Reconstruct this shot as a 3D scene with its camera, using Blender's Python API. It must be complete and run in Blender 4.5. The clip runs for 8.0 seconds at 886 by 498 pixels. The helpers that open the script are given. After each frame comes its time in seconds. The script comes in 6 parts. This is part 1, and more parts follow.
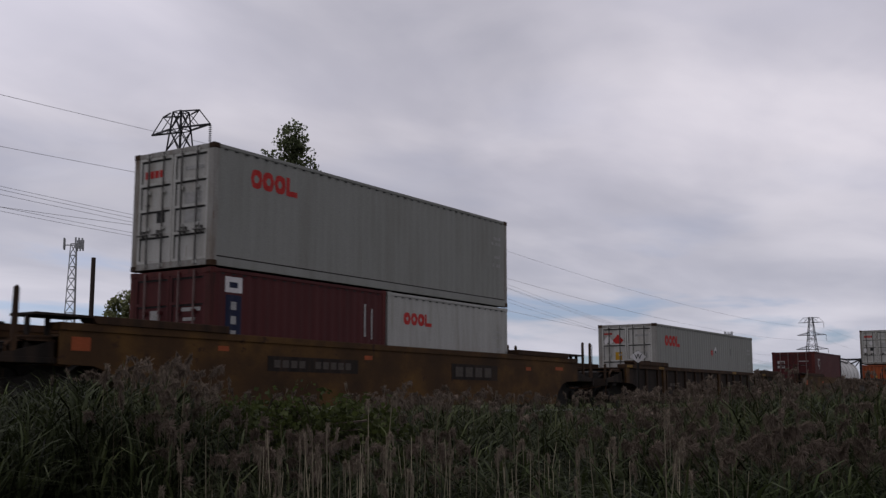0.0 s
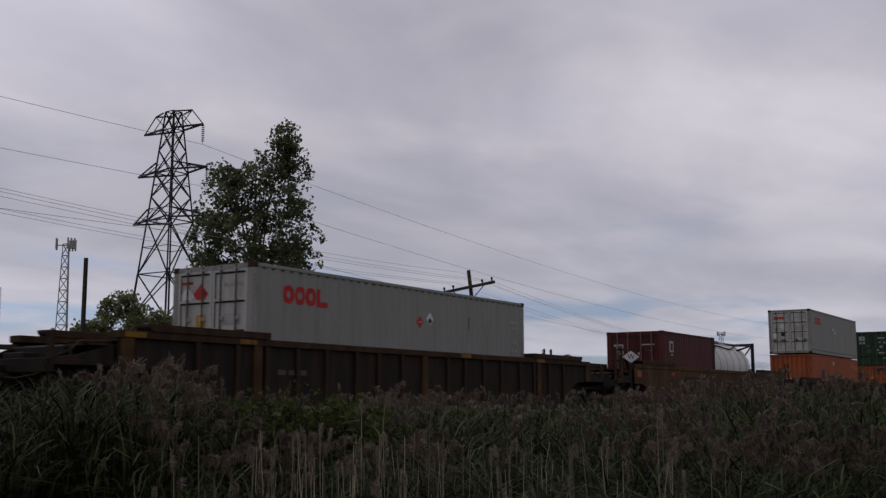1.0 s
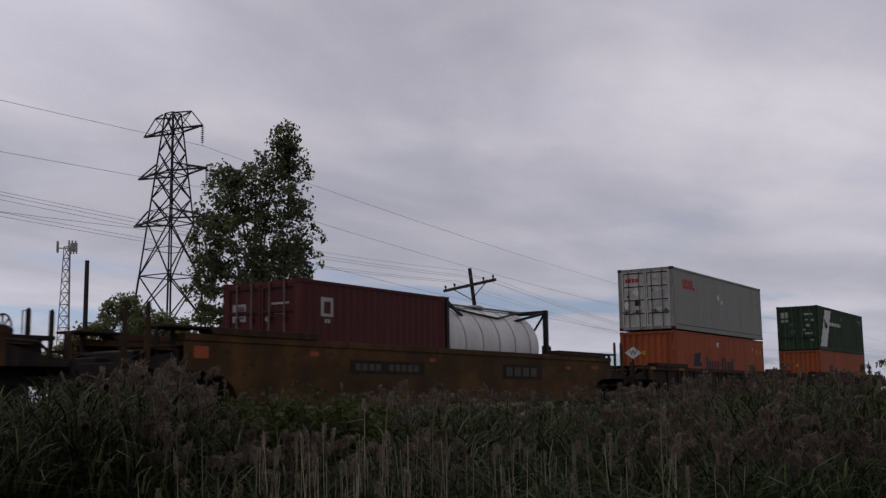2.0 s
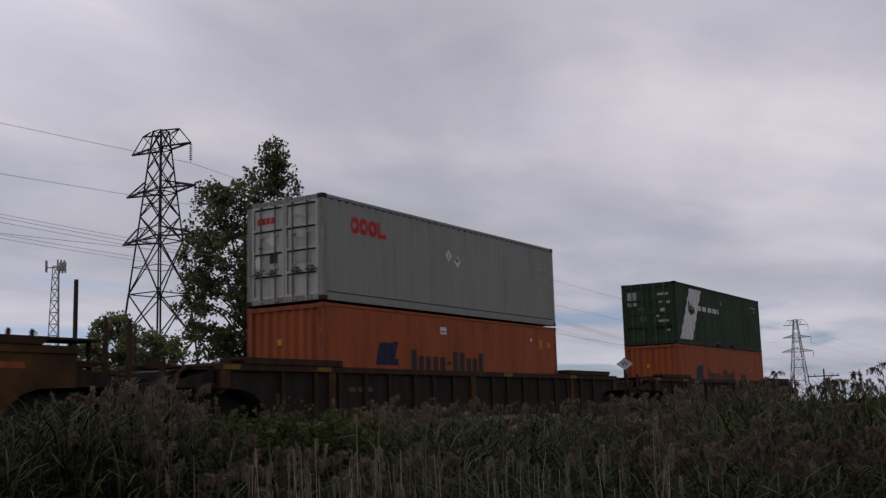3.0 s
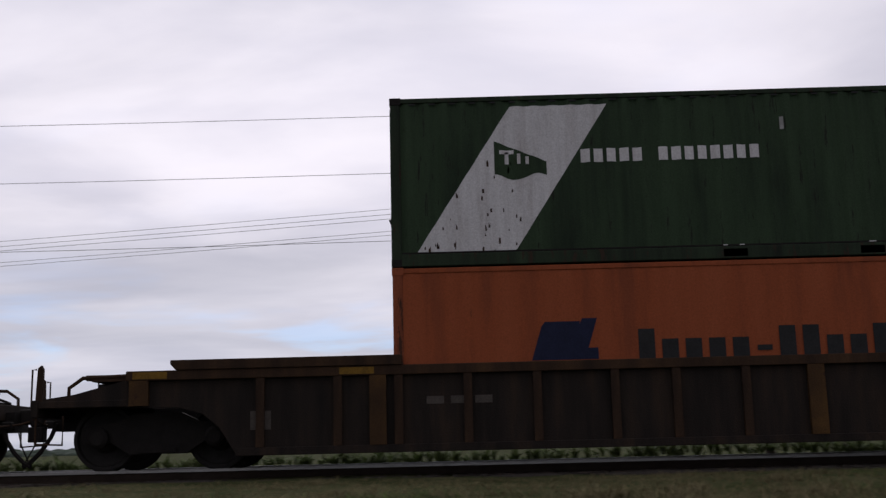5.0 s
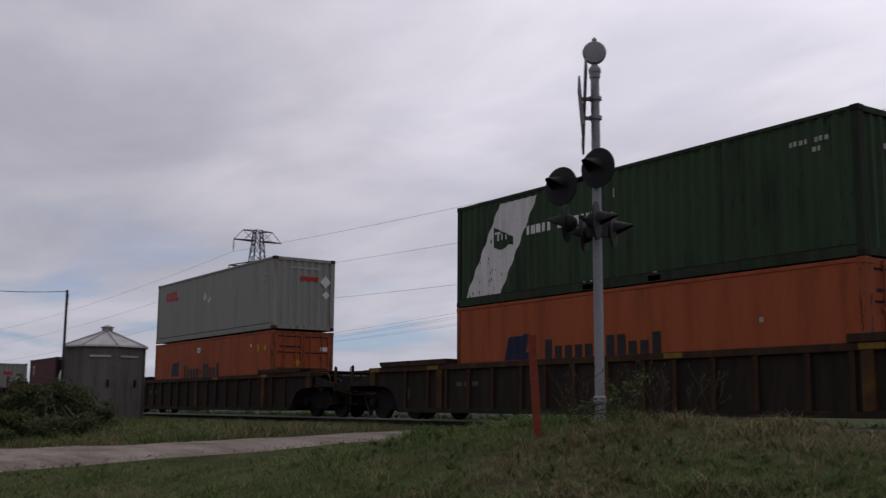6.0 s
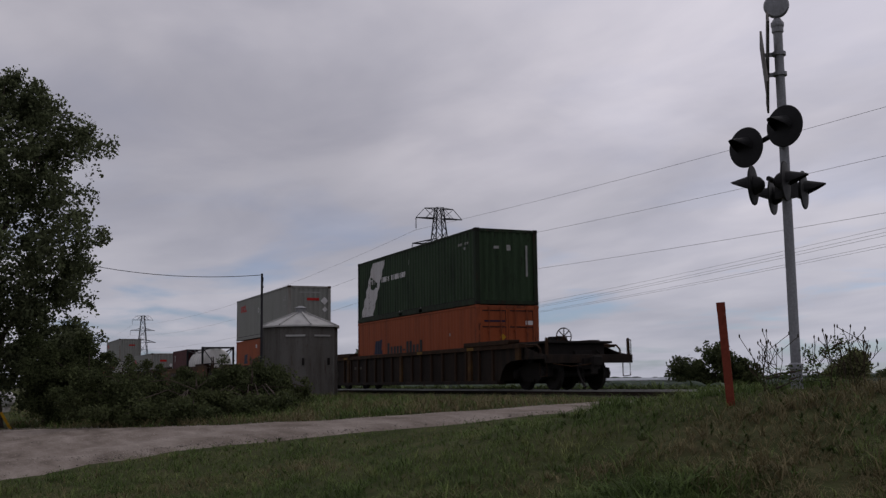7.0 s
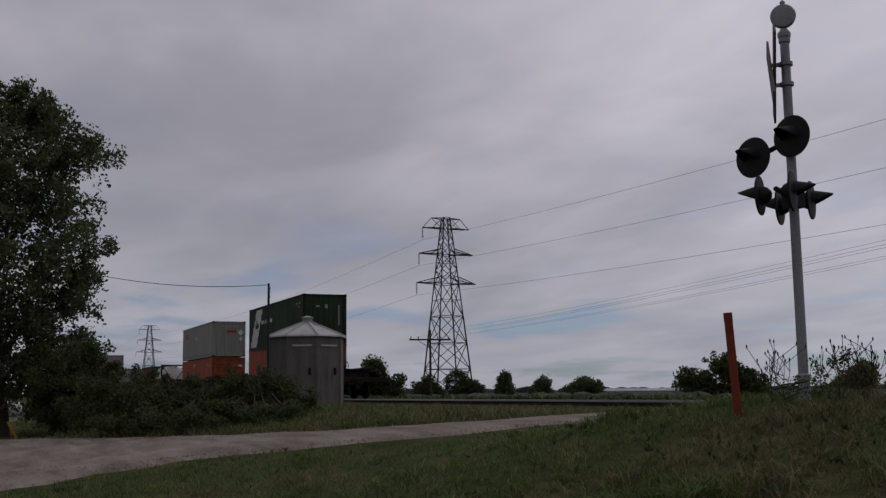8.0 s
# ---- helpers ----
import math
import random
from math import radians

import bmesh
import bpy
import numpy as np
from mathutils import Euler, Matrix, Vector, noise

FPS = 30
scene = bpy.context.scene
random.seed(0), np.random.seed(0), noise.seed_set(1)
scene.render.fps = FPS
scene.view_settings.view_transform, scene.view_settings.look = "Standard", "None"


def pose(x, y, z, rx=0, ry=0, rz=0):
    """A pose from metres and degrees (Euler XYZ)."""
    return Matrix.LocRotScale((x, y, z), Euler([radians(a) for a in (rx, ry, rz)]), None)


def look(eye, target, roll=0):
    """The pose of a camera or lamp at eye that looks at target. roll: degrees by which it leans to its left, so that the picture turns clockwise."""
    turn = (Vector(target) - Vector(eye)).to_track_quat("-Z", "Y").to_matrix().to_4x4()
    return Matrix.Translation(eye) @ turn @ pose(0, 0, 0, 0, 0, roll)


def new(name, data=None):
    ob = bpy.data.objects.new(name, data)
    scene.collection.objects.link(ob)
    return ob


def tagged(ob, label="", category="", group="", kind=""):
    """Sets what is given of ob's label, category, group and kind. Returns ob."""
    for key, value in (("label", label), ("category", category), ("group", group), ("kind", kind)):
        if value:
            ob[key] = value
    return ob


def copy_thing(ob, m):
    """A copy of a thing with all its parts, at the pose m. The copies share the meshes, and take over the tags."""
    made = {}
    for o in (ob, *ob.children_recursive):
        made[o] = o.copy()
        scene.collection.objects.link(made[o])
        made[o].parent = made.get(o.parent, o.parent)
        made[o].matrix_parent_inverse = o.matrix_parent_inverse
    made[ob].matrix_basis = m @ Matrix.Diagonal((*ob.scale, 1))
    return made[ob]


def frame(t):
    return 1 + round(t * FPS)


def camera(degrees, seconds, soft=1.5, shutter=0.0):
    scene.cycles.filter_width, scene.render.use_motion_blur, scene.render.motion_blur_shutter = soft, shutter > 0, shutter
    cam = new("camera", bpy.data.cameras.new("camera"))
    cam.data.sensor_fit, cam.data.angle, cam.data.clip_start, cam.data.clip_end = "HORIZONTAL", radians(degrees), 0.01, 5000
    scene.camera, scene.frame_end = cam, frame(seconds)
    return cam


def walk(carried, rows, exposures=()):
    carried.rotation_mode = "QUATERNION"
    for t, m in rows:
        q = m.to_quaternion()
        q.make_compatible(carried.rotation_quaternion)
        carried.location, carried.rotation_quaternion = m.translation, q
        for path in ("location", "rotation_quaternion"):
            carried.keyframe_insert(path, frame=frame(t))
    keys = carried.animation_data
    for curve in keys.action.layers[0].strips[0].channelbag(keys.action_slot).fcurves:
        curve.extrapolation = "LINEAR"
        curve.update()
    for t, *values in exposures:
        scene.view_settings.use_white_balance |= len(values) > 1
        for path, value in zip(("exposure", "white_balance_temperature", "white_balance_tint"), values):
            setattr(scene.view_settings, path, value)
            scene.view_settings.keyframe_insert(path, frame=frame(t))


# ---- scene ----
# ---------------------------------------------------------------- camera and its walk
EYE = (0.0, 0.0, 1.6)
cam = camera(45.1, 8.0, soft=1.35, shutter=0.08)


def aim(yaw, pitch, roll):
    return Matrix.Translation(EYE) @ pose(0, 0, 0, 0, 0, yaw) @ pose(0, 0, 0, 90 + pitch) @ pose(0, 0, 0, 0, 0, -roll)


PATH = [
    (0, -56.74, 8.09, 0.02),
    (0.5, -56.81, 8.20, 0.12),
    (1, -57.11, 8.10, 0.08),
    (1.5, -57.08, 7.90, 0.50),
    (3, -57.62, 8.74, 1.67),
    (3.5, -58.34, 8.61, 3.21),
    (4, -47.41, 8.43, 1.14),
    (4.5, -29.34, 9.34, 0.98),
    (4.7, -18.61, 10.01, 1.25),
    (5.8, 49.72, 9.56, 0.10),
    (6, 56.23, 8.50, -0.42),
    (6.5, 64.51, 7.46, -0.28),
    (7, 66.01, 7.08, 0.73),
    (7.5, 66.09, 7.49, 0.97),
    (8, 66.36, 7.62, 0.64),
]
walk(cam, [(t, aim(y, p, r)) for t, y, p, r in PATH],
     exposures=[(0, 0.10), (0.5, -0.02), (1.5, -0.10), (3.5, 0.0), (4.5, 0.0), (5.8, -0.03), (6.5, 0.05), (7.0, -0.22), (8.0, -0.50)])

# ---------------------------------------------------------------- sky and sun
world = bpy.data.worlds.new("overcast")
scene.world = world
world.use_nodes = True
wn, wl = world.node_tree.nodes, world.node_tree.links
wn.clear()


def wnode(kind, **sets):
    n = wn.new(kind)
    for k, v in sets.items():
        if k == "op":
            n.operation = v
        elif k == "mode":
            n.blend_type = v
        else:
            n.inputs[int(k[1:])].default_value = v
    return n


SUN_EL, SUN_AZ = 44.0, -12.0
out = wn.new("ShaderNodeOutputWorld")
bg = wn.new("ShaderNodeBackground")
bg.inputs[1].default_value = 1.0
wl.new(bg.outputs[0], out.inputs[0])
sky = wn.new("ShaderNodeTexSky")
sky.sky_type = "NISHITA"
sky.sun_disc = False
sky.sun_elevation, sky.sun_rotation = radians(SUN_EL), radians(SUN_AZ)
dim = wnode("ShaderNodeMixRGB", mode="MULTIPLY", i0=1.0, i2=(0.046, 0.062, 0.094, 1))
wl.new(sky.outputs[0], dim.inputs[1])
tc = wn.new("ShaderNodeTexCoord")
sep = wn.new("ShaderNodeSeparateXYZ")
wl.new(tc.outputs["Generated"], sep.inputs[0])
up = wnode("ShaderNodeMath", op="MAXIMUM", i1=0.0)
wl.new(sep.outputs[2], up.inputs[0])
den = wnode("ShaderNodeMath", op="ADD", i1=0.11)
wl.new(up.outputs[0], den.inputs[0])
dx = wnode("ShaderNodeMath", op="DIVIDE")
dy = wnode("ShaderNodeMath", op="DIVIDE")
wl.new(sep.outputs[0], dx.inputs[0]); wl.new(den.outputs[0], dx.inputs[1])
wl.new(sep.outputs[1], dy.inputs[0]); wl.new(den.outputs[0], dy.inputs[1])
flat = wn.new("ShaderNodeCombineXYZ")
wl.new(dx.outputs[0], flat.inputs[0]); wl.new(dy.outputs[0], flat.inputs[1])


def cloud(turn, sx, sy, scale, detail, lo, hi, shift):
    mp = wn.new("ShaderNodeMapping")
    mp.inputs[1].default_value = (shift, shift * 0.7, 0)
    mp.inputs[2].default_value = (0, 0, radians(turn))
    mp.inputs[3].default_value = (sx, sy, 1)
    wl.new(flat.outputs[0], mp.inputs[0])
    nz = wn.new("ShaderNodeTexNoise")
    nz.inputs["Scale"].default_value = scale
    nz.inputs["Detail"].default_value = detail
    nz.inputs["Roughness"].default_value = 0.5
    nz.inputs["Distortion"].default_value = 0.35
    wl.new(mp.outputs[0], nz.inputs["Vector"])
    mr = wn.new("ShaderNodeMapRange")
    mr.interpolation_type = "SMOOTHSTEP"
    mr.inputs[1].default_value, mr.inputs[2].default_value = lo, hi
    wl.new(nz.outputs[0], mr.inputs[0])
    return mr.outputs[0]


broad = cloud(24, 0.5, 1.0, 0.72, 5, 0.33, 0.68, 3.1)
fine = cloud(52, 0.7, 1.0, 1.7, 6, 0.3, 0.72, 7.7)
gap = cloud(15, 0.8, 1.0, 1.3, 5, 0.50, 0.66, 1.3)
tone = wnode("ShaderNodeMixRGB", mode="MIX", i1=(0.48, 0.466, 0.528, 1), i2=(0.73, 0.692, 0.758, 1))
wl.new(broad, tone.inputs[0])
soft = wnode("ShaderNodeMixRGB", mode="MULTIPLY", i2=(0.77, 0.785, 0.825, 1))
inv = wnode("ShaderNodeMath", op="SUBTRACT", i0=1.0)
wl.new(fine, inv.inputs[1])
wl.new(inv.outputs[0], soft.inputs[0])
wl.new(tone.outputs[0], soft.inputs[1])
# thinner cover low over the land, where the blue shows through
low = wn.new("ShaderNodeMapRange")
low.interpolation_type = "SMOOTHSTEP"
for k, v in enumerate((0.03, 0.19, 0.72, 0.05)):
    low.inputs[k + 1].default_value = v
wl.new(sep.outputs[2], low.inputs[0])
thin = wnode("ShaderNodeMath", op="MULTIPLY")
wl.new(low.outputs[0], thin.inputs[0]); wl.new(gap, thin.inputs[1])
haze = wn.new("ShaderNodeMapRange")
for k, v in enumerate((0.0, 0.22, 0.55, 0.0)):
    haze.inputs[k + 1].default_value = v
wl.new(sep.outputs[2], haze.inputs[0])
pale = wnode("ShaderNodeMixRGB", mode="MIX", i2=(0.42, 0.445, 0.53, 1))
wl.new(haze.outputs[0], pale.inputs[0]); wl.new(soft.outputs[0], pale.inputs[1])
blend = wnode("ShaderNodeMixRGB", mode="MIX")
wl.new(thin.outputs[0], blend.inputs[0]); wl.new(pale.outputs[0], blend.inputs[1]); wl.new(dim.outputs[0], blend.inputs[2])
# the cloud is brighter round the hidden sun
sd = (math.sin(radians(SUN_AZ)) * math.cos(radians(SUN_EL)), math.cos(radians(SUN_AZ)) * math.cos(radians(SUN_EL)), math.sin(radians(SUN_EL)))
dot = wn.new("ShaderNodeVectorMath")
dot.operation, dot.inputs[1].default_value = "DOT_PRODUCT", sd
wl.new(tc.outputs["Generated"], dot.inputs[0])
glow = wn.new("ShaderNodeMapRange")
glow.interpolation_type = "SMOOTHSTEP"
for k, v in enumerate((0.45, 1.0, 1.0, 1.42)):
    glow.inputs[k + 1].default_value = v
wl.new(dot.outputs["Value"], glow.inputs[0])
lit = wn.new("ShaderNodeVectorMath")
lit.operation = "SCALE"
wl.new(blend.outputs[0], lit.inputs[0]); wl.new(glow.outputs[0], lit.inputs[3])
wl.new(lit.outputs[0], bg.inputs[0])

sun = new("sun", bpy.data.lights.new("sun", "SUN"))
sun.data.energy, sun.data.angle, sun.data.color = 0.5, radians(30), (1.0, 0.97, 0.93)
az = radians(SUN_AZ)
sun.matrix_world = look((0, 0, 50), (-50 * math.sin(az), -50 * math.cos(az), 50 - 50 * math.tan(radians(SUN_EL))))


# ---------------------------------------------------------------- materials
def material(name, base, rough=0.7, metal=0.0, dark=None, light=None, scale=3.0, fine=40.0, bump=0.15,
             stretch=(1, 1, 1), amount=0.6, island=0.0, rnd=0.0, spec=0.12, through_light=0.0, spots=None):
    """A surface with broad stains (scale, stretched), fine grain and relief; island / rnd: change from piece to piece."""
    m = bpy.data.materials.new(name)
    m.use_nodes = True
    n, l = m.node_tree.nodes, m.node_tree.links
    b = n["Principled BSDF"]
    b.inputs["Roughness"].default_value = rough
    b.inputs["Metallic"].default_value = metal
    b.inputs["Specular IOR Level"].default_value = spec
    dark = dark or tuple(c * 0.6 for c in base)
    light = light or tuple(min(1, c * 1.3) for c in base)
    co = n.new("ShaderNodeTexCoord")
    mp = n.new("ShaderNodeMapping")
    mp.inputs[3].default_value = stretch
    l.new(co.outputs["Object"], mp.inputs[0])
    if rnd:
        oi = n.new("ShaderNodeObjectInfo")
        off = n.new("ShaderNodeMath")
        off.operation, off.inputs[1].default_value = "MULTIPLY", 37.0
        l.new(oi.outputs["Random"], off.inputs[0])
        l.new(off.outputs[0], mp.inputs[1])
    big = n.new("ShaderNodeTexNoise")
    big.inputs["Scale"].default_value, big.inputs["Detail"].default_value = scale, 6
    big.inputs["Roughness"].default_value = 0.62
    l.new(mp.outputs[0], big.inputs["Vector"])
    small = n.new("ShaderNodeTexNoise")
    small.inputs["Scale"].default_value, small.inputs["Detail"].default_value = fine, 4
    l.new(co.outputs["Object"], small.inputs["Vector"])
    ramp = n.new("ShaderNodeValToRGB")
    e = ramp.color_ramp.elements
    e[0].position, e[0].color = 0.28, (*dark, 1)
    e[1].position, e[1].color = 0.72, (*light, 1)
    mid = ramp.color_ramp.elements.new(0.5)
    mid.color = (*base, 1)
    l.new(big.outputs[0], ramp.inputs[0])
    mix = n.new("ShaderNodeMixRGB")
    mix.blend_type = "MIX"
    mix.inputs[0].default_value = amount
    mix.inputs[1].default_value = (*base, 1)
    l.new(ramp.outputs[0], mix.inputs[2])
    grain = n.new("ShaderNodeMixRGB")
    grain.blend_type, grain.inputs[0].default_value = "OVERLAY", 0.35
    l.new(mix.outputs[0], grain.inputs[1])
    l.new(small.outputs[0], grain.inputs[2])
    colour = grain.outputs[0]
    if spots:
        # small chips and rust spots, gathered in patches
        sp = n.new("ShaderNodeTexNoise")
        sp.inputs["Scale"].default_value, sp.inputs["Detail"].default_value, sp.inputs["Roughness"].default_value = 7.0, 8, 0.7
        l.new(mp.outputs[0], sp.inputs["Vector"])
        cut = n.new("ShaderNodeMapRange")
        cut.inputs[1].default_value, cut.inputs[2].default_value = spots[1], spots[1] + 0.05
        l.new(sp.outputs[0], cut.inputs[0])
        sm = n.new("ShaderNodeMixRGB")
        sm.inputs[2].default_value = (*spots[0], 1)
        l.new(cut.outputs[0], sm.inputs[0])
        l.new(colour, sm.inputs[1])
        colour = sm.outputs[0]
    if island or rnd:
        hsv = n.new("ShaderNodeHueSaturation")
        mr = n.new("ShaderNodeMapRange")
        a = max(island, rnd)
        mr.inputs[3].default_value, mr.inputs[4].default_value = 1 - a, 1 + a
        if island:
            ge = n.new("ShaderNodeNewGeometry")
            l.new(ge.outputs["Random Per Island"], mr.inputs[0])
        else:
            l.new(oi.outputs["Random"], mr.inputs[0])
        l.new(mr.outputs[0], hsv.inputs["Value"])
        l.new(colour, hsv.inputs["Color"])
        colour = hsv.outputs[0]
    l.new(colour, b.inputs["Base Color"])
    bp = n.new("ShaderNodeBump")
    bp.inputs["Strength"].default_value, bp.inputs["Distance"].default_value = bump, 0.02
    l.new(small.outputs[0], bp.inputs["Height"])
    l.new(bp.outputs[0], b.inputs["Normal"])
    if through_light:
        tr = n.new("ShaderNodeBsdfTranslucent")
        l.new(colour, tr.inputs[0])
        ms = n.new("ShaderNodeMixShader")
        ms.inputs[0].default_value = through_light
        l.new(b.outputs[0], ms.inputs[1])
        l.new(tr.outputs[0], ms.inputs[2])
        l.new(ms.outputs[0], n["Material Output"].inputs[0])
    return m


STREAK = (1.6, 1.6, 0.22)
M = {
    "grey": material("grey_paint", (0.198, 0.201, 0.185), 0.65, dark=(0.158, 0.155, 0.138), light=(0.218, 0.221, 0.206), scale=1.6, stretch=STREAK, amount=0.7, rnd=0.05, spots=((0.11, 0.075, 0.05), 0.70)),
    # door grey raised above the sides: the brighter end light is in the colour
    "grey_door_lit": material("grey_paint_lit_ends", (0.345, 0.342, 0.318), 0.65, dark=(0.22, 0.20, 0.17), light=(0.40, 0.398, 0.375), scale=2.4, stretch=STREAK, amount=0.75, rnd=0.05, spots=((0.12, 0.08, 0.05), 0.66)),
    "grey_light": material("light_grey_paint", (0.285, 0.284, 0.266), 0.65, dark=(0.20, 0.19, 0.165), light=(0.32, 0.32, 0.30), scale=2.0, stretch=STREAK, amount=0.75, rnd=0.05, spots=((0.12, 0.08, 0.05), 0.68)),
    "maroon": material("maroon_paint", (0.060, 0.015, 0.015), 0.65, dark=(0.034, 0.011, 0.011), light=(0.074, 0.019, 0.018), scale=1.8, stretch=STREAK, rnd=0.05, spots=((0.03, 0.015, 0.012), 0.68)),
    "orange": material("orange_paint", (0.232, 0.057, 0.021), 0.7, dark=(0.125, 0.036, 0.018), light=(0.265, 0.070, 0.028), scale=1.5, stretch=STREAK, amount=0.8, rnd=0.06, spots=((0.10, 0.035, 0.015), 0.68)),
    "green": material("green_paint", (0.024, 0.042, 0.021), 0.65, dark=(0.010, 0.017, 0.010), light=(0.031, 0.054, 0.027), scale=1.7, stretch=STREAK, amount=0.85, rnd=0.05, spots=((0.012, 0.012, 0.009), 0.60)),
    "grey_worn": material("rusted_grey_paint", (0.205, 0.200, 0.185), 0.7, dark=(0.12, 0.095, 0.07), light=(0.235, 0.235, 0.22), scale=3, stretch=STREAK, amount=0.9, rnd=0.1, spots=((0.085, 0.045, 0.025), 0.585)),
    "orange_worn": material("rusted_orange_paint", (0.19, 0.05, 0.022), 0.7, dark=(0.07, 0.028, 0.016), light=(0.24, 0.062, 0.026), scale=3, stretch=STREAK, amount=0.9, rnd=0.1, spots=((0.05, 0.02, 0.012), 0.55)),
    "green_worn": material("grimy_green_paint", (0.017, 0.026, 0.015), 0.7, dark=(0.009, 0.011, 0.008), light=(0.026, 0.042, 0.022), scale=3, stretch=STREAK, amount=0.9, rnd=0.1, spots=((0.03, 0.018, 0.012), 0.57)),
    "maroon_worn": material("rusted_maroon_paint", (0.062, 0.016, 0.014), 0.7, dark=(0.03, 0.011, 0.01), light=(0.09, 0.022, 0.02), scale=3, stretch=STREAK, amount=0.9, rnd=0.1, spots=((0.03, 0.015, 0.012), 0.57)),
    "rod_grey": material("grimy_grey_lock_rod", (0.075, 0.072, 0.068), 0.6, dark=(0.035, 0.03, 0.025), scale=6),
    "rod_dull": material("dull_reddish_lock_rod", (0.135, 0.095, 0.088), 0.6, dark=(0.06, 0.035, 0.03), scale=6),
    "teal_rod": material("worn_teal_rod", (0.050, 0.085, 0.075), 0.65, scale=6),
    "white": material("white_paint", (0.50, 0.49, 0.49), 0.6, dark=(0.34, 0.31, 0.30), light=(0.58, 0.57, 0.57), scale=4, stretch=STREAK),
    "red_mark": material("red_paint", (0.33, 0.022, 0.02), 0.6, scale=5),
    "blue_mark": material("navy_paint", (0.011, 0.014, 0.036), 0.6, scale=5),
    "black_mark": material("black_paint", (0.02, 0.02, 0.02), 0.6, scale=5),
    "reflector": material("dirty_yellow_reflector", (0.15, 0.082, 0.012), 0.6, dark=(0.06, 0.035, 0.01), scale=5),
    "yellow_mark": material("yellow_paint", (0.34, 0.19, 0.015), 0.6, scale=5),
    "pale_mark": material("pale_paint", (0.27, 0.27, 0.26), 0.6, dark=(0.14, 0.14, 0.13), scale=9),
    "rust": material("rust_streaked_steel", (0.035, 0.020, 0.012), 0.85, dark=(0.015, 0.010, 0.008), light=(0.060, 0.032, 0.016), scale=2.2, stretch=STREAK, amount=0.85, bump=0.3),
    "car_yellow": material("faded_yellow_car_paint", (0.049, 0.026, 0.011), 0.8, dark=(0.024, 0.014, 0.008), light=(0.10, 0.052, 0.015), scale=1.8, stretch=(0.5, 1, 0.6), amount=0.95, bump=0.25, spots=((0.03, 0.016, 0.01), 0.6)),
    "car_dark": material("grimy_brown_steel", (0.019, 0.0145, 0.012), 0.85, dark=(0.009, 0.008, 0.007), light=(0.034, 0.022, 0.015), scale=2.4, stretch=STREAK, amount=0.9, bump=0.3),
    "grime": material("greasy_black_steel", (0.014, 0.012, 0.011), 0.75, scale=6, bump=0.3),
    "wheel": material("worn_wheel_steel", (0.022, 0.020, 0.019), 0.7, metal=0.1, scale=8),
    "rail": material("rusted_rail_steel", (0.028, 0.021, 0.017), 0.85, scale=6, spec=0.03),
    "rail_glint": material("rail_head_with_glint", (0.27, 0.26, 0.25), 0.3, metal=0.55, scale=10, spec=0.5),
    "galv": material("galvanised_steel", (0.24, 0.245, 0.25), 0.55, metal=0.2, dark=(0.16, 0.16, 0.16), light=(0.3, 0.305, 0.31), scale=3, stretch=STREAK),
    "pylon": material("weathered_pylon_steel", (0.034, 0.034, 0.038), 0.7, metal=0.2, scale=0.8),
    "wire": material("aluminium_wire", (0.30, 0.30, 0.315), 0.7),
    "pole": material("tarred_timber", (0.045, 0.034, 0.030), 0.9, scale=4, stretch=(3, 3, 0.15), bump=0.4),
    "signal_black": material("signal_black_paint", (0.012, 0.012, 0.013), 0.65, scale=5, spec=0.18),
    "signal_grey": material("signal_aluminium_paint", (0.22, 0.225, 0.24), 0.5, metal=0.1, scale=4, stretch=STREAK),
    "orange_post": material("orange_plastic_marker", (0.155, 0.034, 0.02), 0.7, scale=6),
    "concrete": material("old_concrete", (0.30, 0.29, 0.27), 0.9, scale=5),
    "ballast": material("ballast_stone", (0.048, 0.042, 0.037), 0.95, dark=(0.026, 0.023, 0.020), light=(0.085, 0.077, 0.070), scale=2.0, fine=25, bump=0.8, island=0.2, spec=0.01),
    "sleeper": material("creosoted_sleeper", (0.06, 0.045, 0.036), 0.9, scale=4, stretch=(3, 0.3, 3), rnd=0.25),
    "gravel": material("pale_gravel", (0.190, 0.160, 0.138), 0.95, dark=(0.105, 0.086, 0.071), light=(0.275, 0.240, 0.212), scale=1.1, fine=16, bump=0.9, stretch=(0.35, 1.5, 1.0), amount=1.0, spots=((0.12, 0.10, 0.082), 0.66), spec=0.02),
    "gravel_stone": material("gravel_stone", (0.24, 0.21, 0.185), 0.95, scale=3, fine=25, island=0.4, spec=0.02),
    "soil": material("rough_grass_ground", (0.046, 0.052, 0.022), 0.95, dark=(0.026, 0.034, 0.011), light=(0.080, 0.074, 0.038), scale=1.3, fine=14, bump=1.0, amount=0.9, spec=0.02),
    "grass": material("grass_blade", (0.082, 0.120, 0.035), 0.8, dark=(0.046, 0.074, 0.020), light=(0.175, 0.175, 0.070), scale=1.4, fine=4, island=0.6, through_light=0.25, amount=0.95),
    "dry_grass": material("dry_grass_blade", (0.150, 0.126, 0.066), 0.8, scale=0.4, fine=4, island=0.4, through_light=0.2),
    "reed_leaf": material("reed_leaf", (0.027, 0.033, 0.014), 0.65, dark=(0.012, 0.016, 0.007), light=(0.062, 0.066, 0.029), scale=0.6, fine=5, island=0.85, through_light=0.2, amount=0.9, spec=0.06),
    "reed_fresh": material("fresh_reed_leaf", (0.044, 0.055, 0.021), 0.65, dark=(0.019, 0.030, 0.009), light=(0.100, 0.110, 0.048), scale=0.7, fine=5, island=0.6, through_light=0.2, amount=0.9, spec=0.06),
